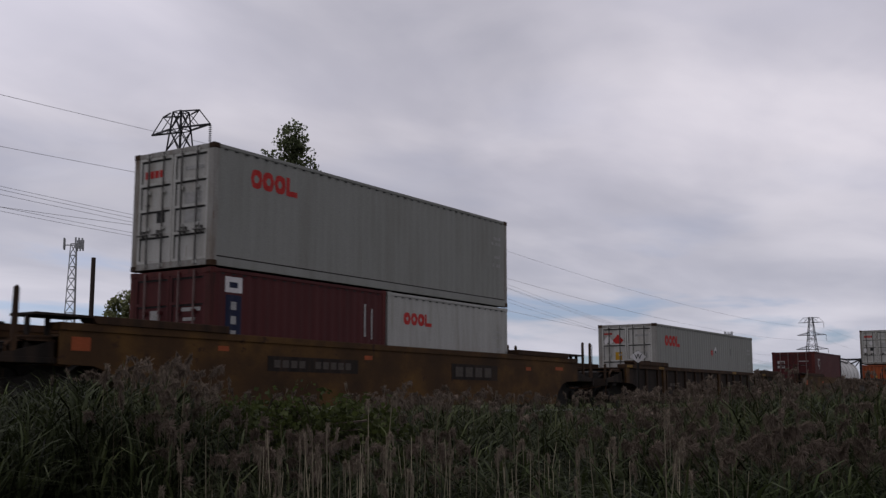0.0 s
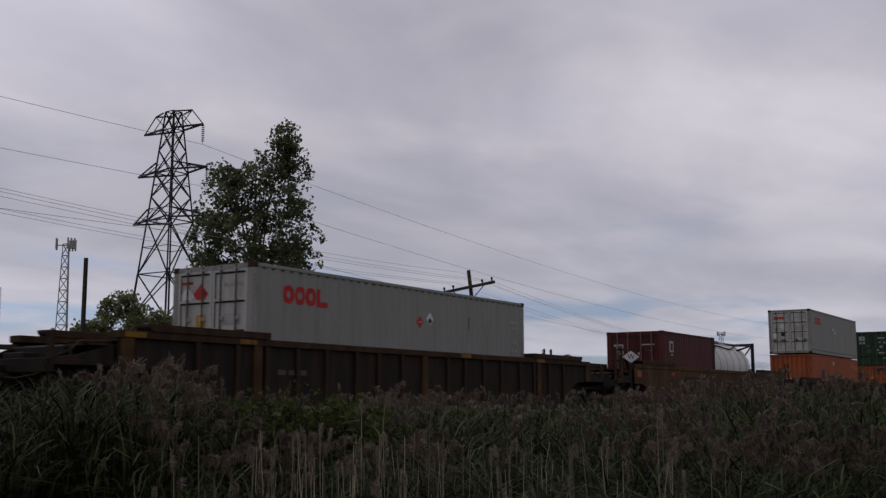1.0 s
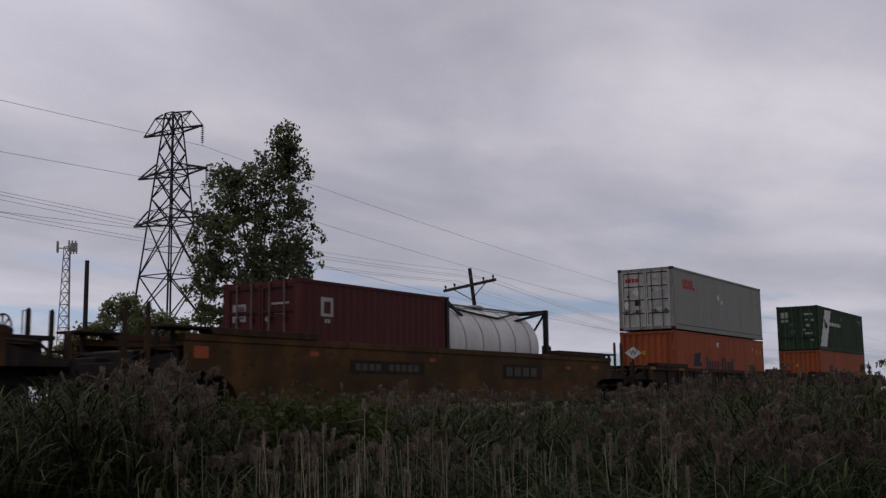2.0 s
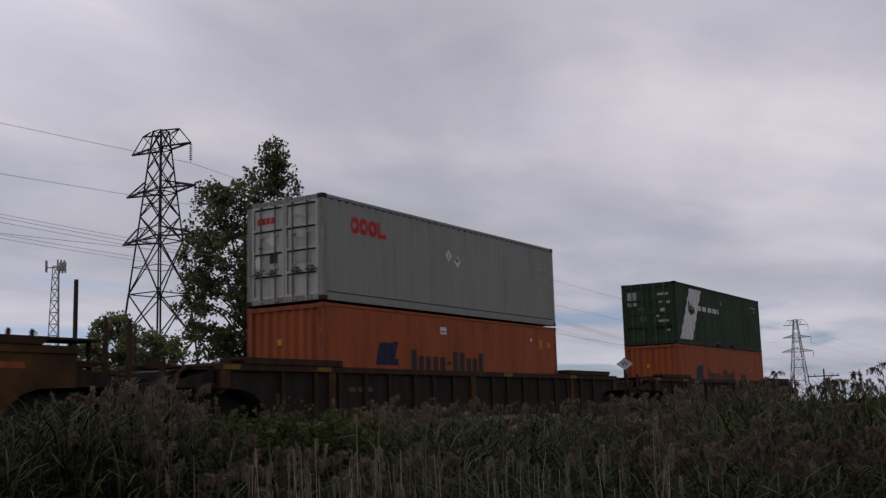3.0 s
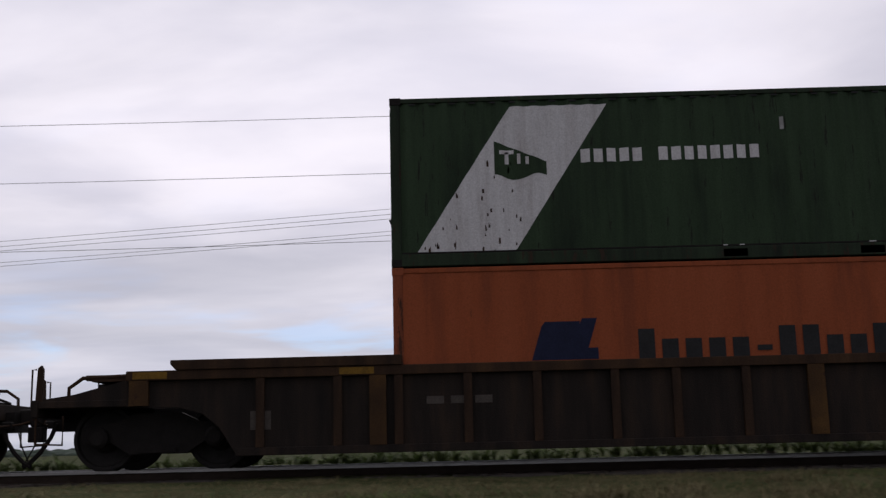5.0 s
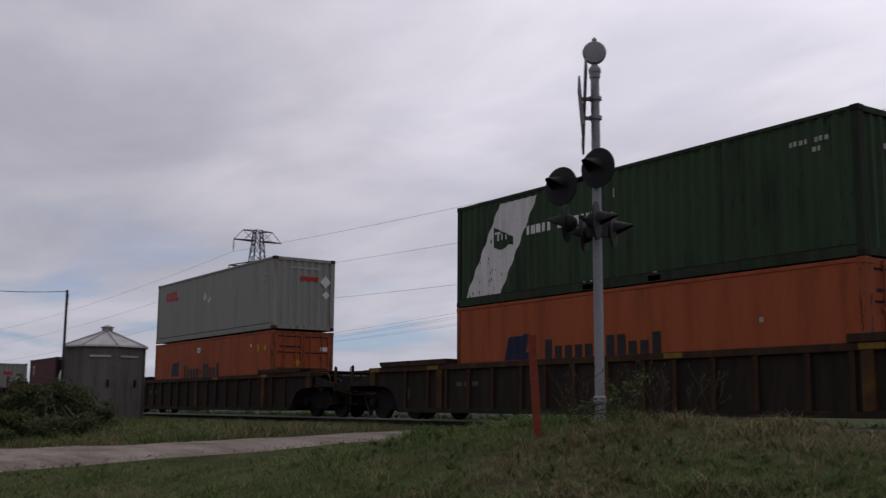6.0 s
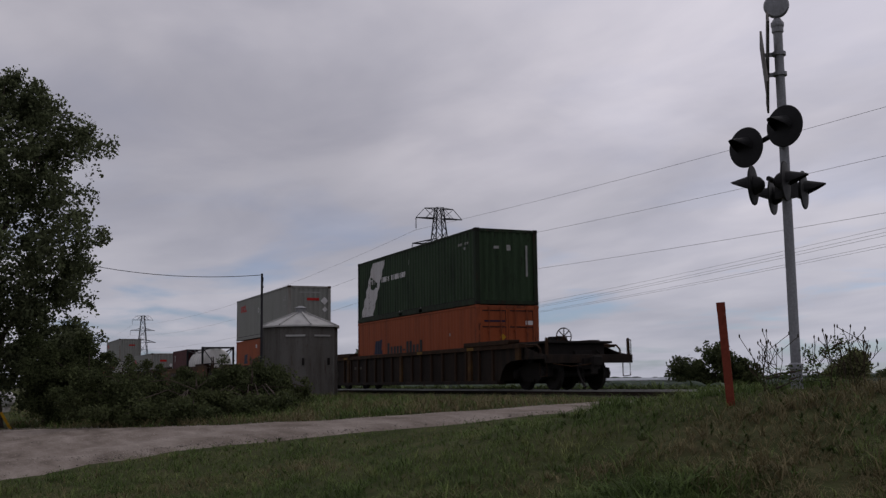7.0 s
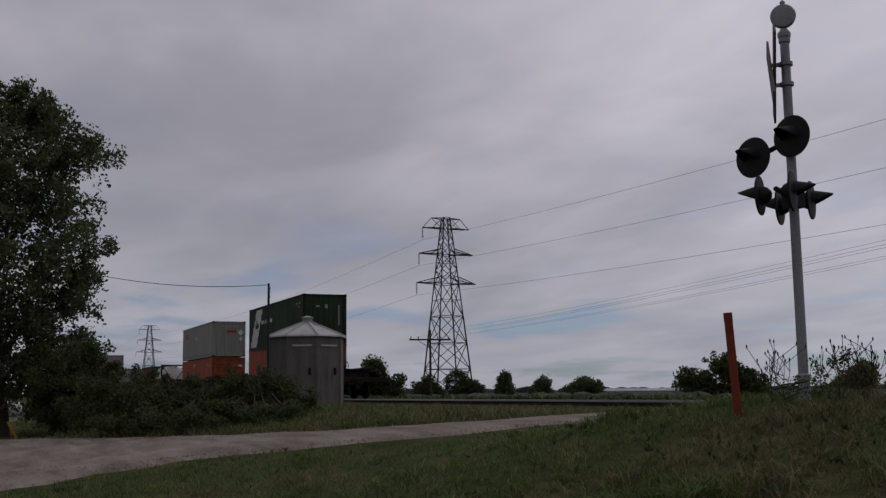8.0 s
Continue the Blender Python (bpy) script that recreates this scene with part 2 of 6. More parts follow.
    "old_stalk": material("old_reed_stalk", (0.215, 0.188, 0.132), 0.85, dark=(0.07, 0.06, 0.04), scale=0.9, fine=6, island=0.45),
    "reed_stalk": material("reed_stalk", (0.118, 0.098, 0.066), 0.8, dark=(0.035, 0.034, 0.02), scale=0.6, fine=6, island=0.5),
    "plume": material("reed_plume", (0.106, 0.083, 0.066), 0.95, dark=(0.048, 0.037, 0.029), light=(0.235, 0.190, 0.150), scale=1.8, fine=8, island=0.5, through_light=0.4, spec=0.05),
    "old_plume": material("bleached_reed_plume", (0.185, 0.152, 0.118), 0.95, scale=1.8, fine=8, island=0.4, through_light=0.4, spec=0.05),
    "leaf": material("tree_leaf", (0.096, 0.112, 0.058), 0.75, dark=(0.058, 0.072, 0.034), light=(0.135, 0.150, 0.084), scale=0.5, fine=3, island=0.5, through_light=0.5, amount=0.8),
    "leaf_pale": material("pale_tree_leaf", (0.150, 0.160, 0.075), 0.7, scale=0.5, fine=3, island=0.4, through_light=0.5),
    "leaf_dark": material("bush_leaf", (0.060, 0.073, 0.031), 0.8, dark=(0.036, 0.046, 0.019), light=(0.092, 0.102, 0.044), scale=0.5, fine=3, island=0.5, through_light=0.35),
    "weed_leaf": material("weed_leaf", (0.040, 0.050, 0.014), 0.75, scale=0.6, fine=4, island=0.45, through_light=0.35),
    "herb": material("broad_herb_leaf", (0.066, 0.092, 0.030), 0.75, dark=(0.042, 0.064, 0.020), light=(0.105, 0.122, 0.048), scale=0.9, fine=5, island=0.5, through_light=0.2),
    "weed": material("dry_weed", (0.045, 0.036, 0.024), 0.9, scale=3, fine=10, island=0.3),
    "bark": material("bark", (0.07, 0.055, 0.045), 0.95, scale=5, stretch=(3, 3, 0.4), bump=0.6),
    "dull_mark": material("worn_stencil_paint", (0.062, 0.053, 0.046), 0.8, scale=8),
    "bin_wall": material("dull_grey_sheet_steel", (0.112, 0.106, 0.098), 0.8, dark=(0.070, 0.060, 0.052), light=(0.135, 0.130, 0.122), scale=2, stretch=STREAK, amount=0.9, spots=((0.06, 0.038, 0.026), 0.60)),
    "bin_roof": material("pale_sheet_roof_steel", (0.36, 0.355, 0.345), 0.6, scale=2),
    "tank": material("white_tank_cladding", (0.46, 0.455, 0.435), 0.5, dark=(0.31, 0.295, 0.265), scale=1.5, stretch=STREAK),
    "lens": material("dark_red_lens", (0.035, 0.006, 0.007), 0.3, spec=0.3),
    "farwood": material("distant_wood", (0.05, 0.065, 0.05), 0.95, scale=0.1, fine=1.5, island=0.35),
    "barn_red": material("barn_red_paint", (0.16, 0.02, 0.018), 0.8, scale=0.6),
    "farwhite": material("pale_sheet_roof", (0.6, 0.62, 0.65), 0.7, scale=0.4),
}
lamp_red = bpy.data.materials.new("lit_red_lens")
lamp_red.use_nodes = True
lr = lamp_red.node_tree.nodes["Principled BSDF"]
lr.inputs["Base Color"].default_value = (0.05, 0.006, 0.007, 1)
lr.inputs["Emission Color"].default_value = (1, 0.04, 0.05, 1)
lr.inputs["Emission Strength"].default_value = 0.10


# ---------------------------------------------------------------- building in meshes
class Geo:
    """Vertices and faces of one mesh in the making."""

    def __init__(self):
        self.v, self.f = [], []

    def add(self, vs, fs):
        k = len(self.v)
        self.v += [tuple(p) for p in vs]
        self.f += [tuple(i + k for i in f) for f in fs]
        return self

    def box(self, x0, y0, z0, x1, y1, z1):
        vs = [(x, y, z) for z in (z0, z1) for x, y in ((x0, y0), (x1, y0), (x1, y1), (x0, y1))]
        return self.add(vs, [(3, 2, 1, 0), (4, 5, 6, 7), (0, 1, 5, 4), (1, 2, 6, 5), (2, 3, 7, 6), (3, 0, 4, 7)])

    def tube(self, a, b, r0, r1=None, n=8, caps=True):
        r1 = r0 if r1 is None else r1
        a, b = Vector(a), Vector(b)
        d = (b - a).normalized()
        s = d.orthogonal().normalized()
        u = d.cross(s)
        vs = []
        for c, r in ((a, r0), (b, r1)):
            vs += [c + (s * math.cos(2 * math.pi * i / n) + u * math.sin(2 * math.pi * i / n)) * r for i in range(n)]
        fs = [(i, (i + 1) % n, n + (i + 1) % n, n + i) for i in range(n)]
        if caps:
            fs += [tuple(range(n - 1, -1, -1)), tuple(range(n, 2 * n))]
        return self.add(vs, fs)

    def path(self, pts, r, n=6):
        pts = [Vector(p) for p in pts]
        rings = []
        for i, p in enumerate(pts):
            d = (pts[min(i + 1, len(pts) - 1)] - pts[max(i - 1, 0)]).normalized()
            s = d.cross(Vector((0.31, 0.17, 0.93))).normalized()
            u = d.cross(s)
            rr = r[i] if isinstance(r, (list, tuple)) else r
            rings.append([p + (s * math.cos(2 * math.pi * k / n) + u * math.sin(2 * math.pi * k / n)) * rr for k in range(n)])
        vs = [q for ring in rings for q in ring]
        fs = [(i * n + k, i * n + (k + 1) % n, (i + 1) * n + (k + 1) % n, (i + 1) * n + k) for i in range(len(pts) - 1) for k in range(n)]
        fs += [tuple(range(n - 1, -1, -1)), tuple(range((len(pts) - 1) * n, len(pts) * n))]
        return self.add(vs, fs)

    def bar(self, a, b, w, h=None):
        """A square bar from a to b, w across and h high."""
        h = h or w
        a, b = Vector(a), Vector(b)
        d = (b - a).normalized()
        s = d.cross(Vector((0, 0, 1)))
        s = s.normalized() if s.length > 1e-4 else Vector((1, 0, 0))
        u = s.cross(d)
        vs = [c + s * i * w / 2 + u * j * h / 2 for c in (a, b) for i, j in ((-1, -1), (1, -1), (1, 1), (-1, 1))]
        return self.add(vs, [(3, 2, 1, 0), (4, 5, 6, 7), (0, 1, 5, 4), (1, 2, 6, 5), (2, 3, 7, 6), (3, 0, 4, 7)])

    def lathe(self, profile, n=20, m=None):
        """Radius and height pairs turned round z, placed by m."""
        m = m or Matrix()
        vs = [m @ Vector((r * math.cos(2 * math.pi * i / n), r * math.sin(2 * math.pi * i / n), z)) for r, z in profile for i in range(n)]
        fs = [(j * n + i, j * n + (i + 1) % n, (j + 1) * n + (i + 1) % n, (j + 1) * n + i) for j in range(len(profile) - 1) for i in range(n)]
        fs += [tuple(range(n - 1, -1, -1)), tuple(range((len(profile) - 1) * n, len(profile) * n))]
        return self.add(vs, fs)

    def prism(self, poly, y0, y1):
        """An outline in x and z, drawn out along y."""
        n = len(poly)
        vs = [(x, y, z) for y in (y0, y1) for x, z in poly]
        return self.add(vs, [tuple(range(n)), tuple(range(2 * n - 1, n - 1, -1))] + [(i, n + i, n + (i + 1) % n, (i + 1) % n) for i in range(n)])

    def moved(self, m):
        self.v = [tuple(m @ Vector(p)) for p in self.v]
        return self


def mesh_of(name, geo, mat, smooth=False):
    me = bpy.data.meshes.new(name)
    me.from_pydata(geo.v, [], geo.f)
    me.materials.append(mat)
    if smooth:
        me.polygons.foreach_set("use_smooth", [True] * len(me.polygons))
        me.set_sharp_from_angle(angle=radians(40))
    me.update()
    return me


def fixed_normals(me):
    bm = bmesh.new()
    bm.from_mesh(me)
    bmesh.ops.recalc_face_normals(bm, faces=bm.faces)
    bm.to_mesh(me)
    bm.free()
    return me


def part(name, geo, mat, parent=None, label="", at=None, smooth=False, bevel=0.0):
    ob = new(name, geo if isinstance(geo, bpy.types.Mesh) else fixed_normals(mesh_of(name, geo, mat, smooth)))
    if parent:
        ob.parent = parent
    if at is not None:
        ob.matrix_basis = at if isinstance(at, Matrix) else Matrix.Translation(at)
    if bevel:
        bv = ob.modifiers.new("edge", "BEVEL")
        bv.width, bv.segments, bv.limit_method = bevel, 2, "ANGLE"
    return tagged(ob, label)


def thing(name, label, category, at=None, group="", kind=""):
    ob = new(name)
    ob.empty_display_size = 0.2
    if at is not None:
        ob.matrix_basis = at if isinstance(at, Matrix) else Matrix.Translation(at)
    return tagged(ob, label, category, group, kind)


def polar(a, d, z=0.0):
    """A place at bearing a (degrees to the left of straight over the track) and d metres off."""
    return (-d * math.sin(radians(a)), d * math.cos(radians(a)), z)


def smooth01(t):
    t = max(0.0, min(1.0, t))
    return t * t * (3 - 2 * t)


# ---------------------------------------------------------------- the train: sizes
TRACK_Y, RAIL_Z = 17.08, 1.30
SPEED, SLOWING = 22.287, 0.0396
LOWER, UPPER = 1.70, 4.32
CARS = {"Z": -2.15, "A": 21.61, "B": 45.33, "C": 69.08, "D": 92.45, "E": 116.05}
MOVING = []
WHEELS = []


def gone(t):
    return SPEED * t - SLOWING * t * t / 2


WAVE = 0.278


def welded(me):
    bm = bmesh.new()
    bm.from_mesh(me)
    bmesh.ops.remove_doubles(bm, verts=bm.verts, dist=0.0006)
    bm.to_mesh(me)
    bm.free()
    return me


def ripple(u, depth):
    """How far a pressed steel panel lies behind its outer face at u."""
    k = (u % WAVE) / WAVE
    if k < 0.26:
        return 0.0
    if k < 0.5:
        return depth * (k - 0.26) / 0.24
    if k < 0.76:
        return depth
    return depth * (1 - (k - 0.76) / 0.24)


def breaks(u0, u1):
    us = {u0, u1}
    k = math.floor(u0 / WAVE)
    while k * WAVE < u1:
        for a in (0, 0.26, 0.5, 0.76):
            u = (k + a) * WAVE
            if u0 < u < u1:
                us.add(u)
        k += 1
    return sorted(us)


def pressed(geo, u0, u1, z0, z1, depth, place):
    """A corrugated panel; place(u, into, z) gives the point."""
    us = breaks(u0, u1)
    vs = []
    for u in us:
        d = ripple(u, depth)
        vs += [place(u, d, z0), place(u, d, z1)]
    geo.add(vs, [(2 * i, 2 * i + 2, 2 * i + 3, 2 * i + 1) for i in range(len(us) - 1)])
    return geo


def painted(geo, u0, u1, low, high, depth, place, proud=0.003):
    """Paint on a corrugated panel between the heights low(u) and high(u)."""
    us = breaks(u0, u1)
    n = max(2, int((u1 - u0) / 0.05))
    us = sorted(set(us) | {u0 + (u1 - u0) * i / n for i in range(n + 1)})
    vs = []
    for u in us:
        d = ripple(u, depth) - proud
        vs += [place(u, d, low(u)), place(u, d, high(u))]
    geo.add(vs, [(2 * i, 2 * i + 2, 2 * i + 3, 2 * i + 1) for i in range(len(us) - 1)])


def container(name, label, length, height, body, doors, door_front, at, side_marks=(), end_marks=(), casting="grey", depth=0.010, forks=()):
    """A steel shipping container; its front end looks down the line (-x). Marks: (material, u0, u1, z0, z1, slant) from the front."""
    top = thing(name, label, "shipping container", at, group="containers on the train")
    h, w = length / 2, 1.219
    mat = M[body]
    worn = M[body + "_worn" if body + "_worn" in M else body]
    near = lambda u, d, z: (u, -w + 0.012 + d, max(z, 0.205))
    far = lambda u, d, z: (u, w - 0.012 - d, z)
    part("side_wall", pressed(Geo(), -h + 0.15, h - 0.15, 0.15, height - 0.09, depth, near), mat, top)
    part("side_wall", pressed(Geo(), -h + 0.15, h - 0.15, 0.15, height - 0.09, depth, far), mat, top)
    part("roof", pressed(Geo(), -h + 0.1, h - 0.1, -w + 0.06, w - 0.06, 0.02, lambda u, d, z: (u, z, height - 0.015 - d)), mat, top)
    part("underframe", Geo().box(-h + 0.1, -w + 0.07, 0.02, h - 0.1, w - 0.07, 0.14), M["grime"], top)
    for s in (-1, 1):
        part("top_rail", Geo().box(-h + 0.15, s * w - s * 0.06, height - 0.09, h - 0.15, s * w, height - 0.012), worn if body == "green" else mat, top, bevel=0.012)
        part("bottom_rail", Geo().box(-h + 0.15, s * w - s * 0.05, 0.006, h - 0.15, s * (w + 0.004), 0.195), mat if body == "grey" else worn, top, bevel=0.012)
        # dark strip that draws the shadow line above the bottom rail
        part("rail_lip", Geo().box(-h + 0.17, s * w - s * 0.04, 0.20, h - 0.17, s * (w - 0.004), 0.222), M["grime"], top)
        g = Geo()
        n = int((length - 0.6) / 0.3)
        for i in range(n):
            x = -h + 0.35 + i * (length - 0.7) / (n - 1)
            g.box(x - 0.05, s * (w - 0.002), height - 0.125, x + 0.05, s * (w + 0.004), height - 0.1)
        if depth > 0.008:
            tagged(part("lashing_strip", g, M["black_mark"], top), kind="stuff")
        for e in (-1, 1):
            part("corner_post", Geo().box(e * h - e * 0.01, s * w - s * 0.17, 0.11, e * h - e * 0.16, s * w - s * 0.003, height - 0.11), worn, top, bevel=0.012)
            for z in (0, height - 0.118):
                part("corner_casting", Geo().box(e * h, s * (w + 0.003), z, e * h - e * 0.178, s * (w - 0.162), z + 0.118), M["grime"] if casting == "dark" else M["rust"] if body == "grey" else worn, top, bevel=0.01)
    for e in (-1, 1):
        part("end_beam", Geo().box(e * (h - 0.012), -w + 0.15, 0.02, e * (h - 0.12), w - 0.15, 0.15), worn, top)
        part("end_beam", Geo().box(e * (h - 0.012), -w + 0.15, height - 0.12, e * (h - 0.12), w - 0.15, height - 0.014), worn, top)
    dsgn = -1 if door_front else 1
    wall = lambda u, d, z: (-dsgn * (h - 0.03 - d), u, z)
    part("end_wall", pressed(Geo(), -w + 0.16, w - 0.16, 0.15, height - 0.12, 0.045, wall), mat, top)
    z0, z1 = 0.16, height - 0.13
    for s in (-1, 1):
        y0, y1 = s * 0.012, s * (w - 0.165)
        xo = dsgn * (h - 0.05)
        leaf = part("door", Geo().box(xo, y0, z0, xo - dsgn * 0.045, y1, z1), M[doors], top)
        g = Geo()
        for k in range(5):
            zz = z0 + 0.02 + k * (z1 - z0 - 0.04) / 4
            g.box(xo, y0 + s * 0.02, zz - 0.028, xo + dsgn * 0.034, y1 - s * 0.02, zz + 0.028)
        for yy in (y0 + s * 0.03, y1 - s * 0.03):
            g.box(xo, yy - 0.03, z0, xo + dsgn * 0.032, yy + 0.03, z1)
        part("door_frame", g, M[doors], leaf)
        # level strips paint the shade below each rib; upright ones are the seal
        g = Geo()
        for k in range(5):
            zz = z0 + 0.02 + k * (z1 - z0 - 0.04) / 4
            g.box(xo, y0 + s * 0.05, zz - 0.066, xo + dsgn * 0.010, y1 - s * 0.05, zz - 0.028)
        for yy in (y0 + s * 0.066, y1 - s * 0.066, y1 + s * 0.008, y0 + s * 0.006):
            g.box(xo, yy - 0.011, z0, xo + dsgn * 0.006, yy + 0.011, z1)
        part("gasket", g, M["black_mark"], leaf, "black door seal and painted shade under the ribs")
        for yy in (0.28, 0.74):
            part("lock_rod", Geo().tube((xo + dsgn * 0.055, s * yy, 0.05), (xo + dsgn * 0.055, s * yy, height - 0.04), 0.021), M["teal_rod"] if doors == "green" else M["rod_grey"] if doors == "grey_door_lit" else M["rod_dull"] if doors == "maroon" else worn, leaf, smooth=True)
            for zz in (0.1, height - 0.1, 0.9, 1.7):
                part("rod_bracket", Geo().box(xo + dsgn * 0.0, s * yy - 0.05, zz - 0.035, xo + dsgn * 0.062, s * yy + 0.05, zz + 0.035), M[doors], leaf)
            part("handle", Geo().tube((xo + dsgn * 0.075, s * yy - s * 0.05, 0.78), (xo + dsgn * 0.075, s * yy + s * 0.3, 0.76), 0.018, n=6).box(xo, s * yy + s * 0.10, 0.70, xo + dsgn * 0.07, s * yy + s * 0.16, 0.86), M["rod_grey"] if doors == "grey_door_lit" else M["black_mark"], leaf)
        for k in range(4):
            zz = 0.35 + k * (height - 0.7) / 3
            part("hinge", Geo().box(xo - dsgn * 0.02, s * (w - 0.19), zz - 0.06, xo + dsgn * 0.03, s * (w - 0.13), zz + 0.06), M["black_mark"], leaf)
    part("door_gap", Geo().box(dsgn * (h - 0.048), -0.035, z0, dsgn * (h - 0.056), 0.035, z1), M["black_mark"], top)
    for u in forks:
        part("fork_pocket", Geo().box(u - h, -w - 0.004, 0.035, u - h + 0.36, -w + 0.01, 0.15), M["black_mark"], top)
    for rank, group in enumerate(side_marks):
        lift = 0.003 + 0.0012 * min(rank, 9)
        small = isinstance(group, set)
        rows = [group] if isinstance(group, tuple) else sorted(group)
        g = Geo()
        for m, u0, u1, za, zb, *sl in rows:
            k = sl[0] if sl else 0.0
            if k == "diamond":
                c, r = (u0 + u1) / 2 - h, (zb - za) / 2
                painted(g, u0 - h, u1 - h, lambda u: za + abs(u - c), lambda u: zb - abs(u - c), depth, near, lift)
            elif k == "ring":
                c, cz, rx, rz = (u0 + u1) / 2 - h, (za + zb) / 2, (u1 - u0) / 2, (zb - za) / 2
                outer = lambda u: rz * max(0.0, 1 - abs((u - c) / rx) ** 2.6) ** (1 / 2.6)
                inner = lambda u: 0.42 * rz * max(0.0, 1 - abs((u - c) / (0.42 * rx)) ** 2) ** 0.5
                x = 0.42 * rx
                painted(g, c - rx, c - x, lambda u: cz - outer(u), lambda u: cz + outer(u), depth, near, lift)
                painted(g, c + x, c + rx, lambda u: cz - outer(u), lambda u: cz + outer(u), depth, near, lift)
                painted(g, c - x, c + x, lambda u: cz + inner(u), lambda u: cz + outer(u), depth, near, lift)
                painted(g, c - x, c + x, lambda u: cz - outer(u), lambda u: cz - inner(u), depth, near, lift)
            elif not k:
                painted(g, u0 - h, u1 - h, lambda u: za, lambda u: zb, depth, near, lift)
            else:
                # a leaning band: its foot spans u0..u1, its head stands k further back
                rise = (zb - za) / k
                lo = lambda u: min(zb, max(za, za + (u - (u1 - h)) * rise))
                hi = lambda u: max(za, min(zb, za + (u - (u0 - h)) * rise))
                painted(g, u0 - h, u1 - h + k, lo, hi, depth, near, lift)
        tagged(part("marking", welded(mesh_of("marking", g, M[rows[0][0]])), None, top), kind="stuff" if small else "")
    for m, e, y0, y1, za, zb, *dia in end_marks:
        x = (-1 if e == "front" else 1) * (h - (0.044 if (e == "front") == door_front else 0.026))
        g = Geo()
        if dia:
            cy, cz, r = (y0 + y1) / 2, (za + zb) / 2, (zb - za) / 2
            g.add([(x, cy - r, cz), (x, cy, cz - r), (x, cy + r, cz), (x, cy, cz + r)], [(0, 1, 2, 3)])
        else:
            g.add([(x, y0, za), (x, y1, za), (x, y1, zb), (x, y0, zb)], [(0, 1, 2, 3)])
        part("marking", g, M[m], top)
    MOVING.append((top, top.matrix_basis.translation.copy()))
    return top


def rings(m, u0, u1, z0, z1, n=4):
    """A word mark as a row of blocks, the first ones hollow."""
    w = (u1 - u0) / n
    got = []
    for i in range(n):
        a, b, t = u0 + i * w + 0.015, u0 + (i + 1) * w - 0.015, (z1 - z0) * 0.29
        if i < n - 1:
            got.append((m, a - 0.01, b + 0.01, z0, z1, "ring"))
        else:
            got.append([(m, a, a + t, z0, z0 + t), (m, a, a + t, z0 + t, z1), (m, a + t, b + 0.04, z0, z0 + t)])
    return got


def bars(m, u0, u1, z0, z1, n, tall=(), gaps=()):
    """Lettering that stands for a name: one plain upright bar for each letter."""
    w = (u1 - u0) / n
    return [(m, u0 + (i + 0.14) * w, u0 + (i + 0.84) * w, z0, z1 if i in tall else z0 + (z1 - z0) * 0.74) for i in range(n) if i not in gaps]


def rows_of_text(m, u0, u1, z0, n, step=0.16, h=0.09):
    """Small lettering nobody can read, as short bars."""
    return [{(m, u0 + 0.11 * i, u0 + 0.11 * i + 0.075, z0 - k * step, z0 - k * step + h) for i in range(int((u1 - u0) / 0.11)) if (i * 7 + k * 3) % 5} for k in range(n)]


def diamond(m, u, z, r):
    return [(m, u - r, u + r, z - r, z + r, "diamond")]


def spot(car, base, x=0.0):
    return (CARS[car] + x, TRACK_Y, base)


GREY_ENDS = [*[("red_mark", "front", 0.78 - 0.15 * k, 0.90 - 0.15 * k, 2.02, 2.18) for k in range(4)], ("pale_mark", "front", -0.9, -0.35, 2.08, 2.16), ("black_mark", "front", 0.25, 0.5, 1.02, 1.24),
             ("black_mark", "front", 0.72, 0.86, 1.36, 1.5, 1), ("pale_mark", "front", -0.85, -0.35, 1.35, 1.6), ("pale_mark", "front", -0.85, -0.35, 0.95, 1.2),
             ("red_mark", "rear", -0.15, 0.55, 1.78, 1.93), ("pale_mark", "rear", -0.6, 0.6, 2.2, 2.26)]
BOX40, BOX20 = 12.192, 6.058

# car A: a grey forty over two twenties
container("container", "grey steel container with red word mark stacked on two short ones", BOX40, 2.591, "grey", "grey_door_lit", True, spot("A", UPPER + 0.04),
          rings("red_mark", 1.11, 2.62, 1.80, 2.22) + rows_of_text("pale_mark", 11.3, 11.9, 1.95, 2) + rows_of_text("pale_mark", 11.35, 11.85, 1.4, 2, 0.25), GREY_ENDS)
container("container", "short maroon steel container with a white and navy logo strip", BOX20, 2.591, "maroon", "maroon", True, spot("A", LOWER + 0.04, -3.06),
          [("white", 0.44, 0.94, 2.10, 2.43), ("blue_mark", 0.55, 0.8, 2.2, 2.32), ("blue_mark", 0.46, 0.92, 0.9, 2.05)]
          + [("pale_mark", 0.61, 0.77, z, z + 0.17) for z in (1.74, 1.44, 1.14)] + [("pale_mark", 5.17, 5.23, 1.4, 2.2), ("pale_mark", 5.45, 5.5, 1.35, 2.1)],
          [("pale_mark", "front", -0.9, -0.35, 1.7, 1.78), ("pale_mark", "front", 0.3, 0.6, 1.5, 1.75), ("pale_mark", "front", -0.75, -0.4, 1.5, 1.57)])
container("container", "short pale grey steel container with red word mark", BOX20, 2.591, "grey_light", "grey_door_lit", False, spot("A", LOWER + 0.04, 3.06),
          rings("red_mark", 0.72, 1.98, 1.80, 2.12) + rows_of_text("pale_mark", 5.2, 5.8, 1.8, 2) + rows_of_text("pale_mark", 5.25, 5.7, 1.3, 1),
          [("pale_mark", "rear", 0.3, 0.9, 1.9, 2.0)])
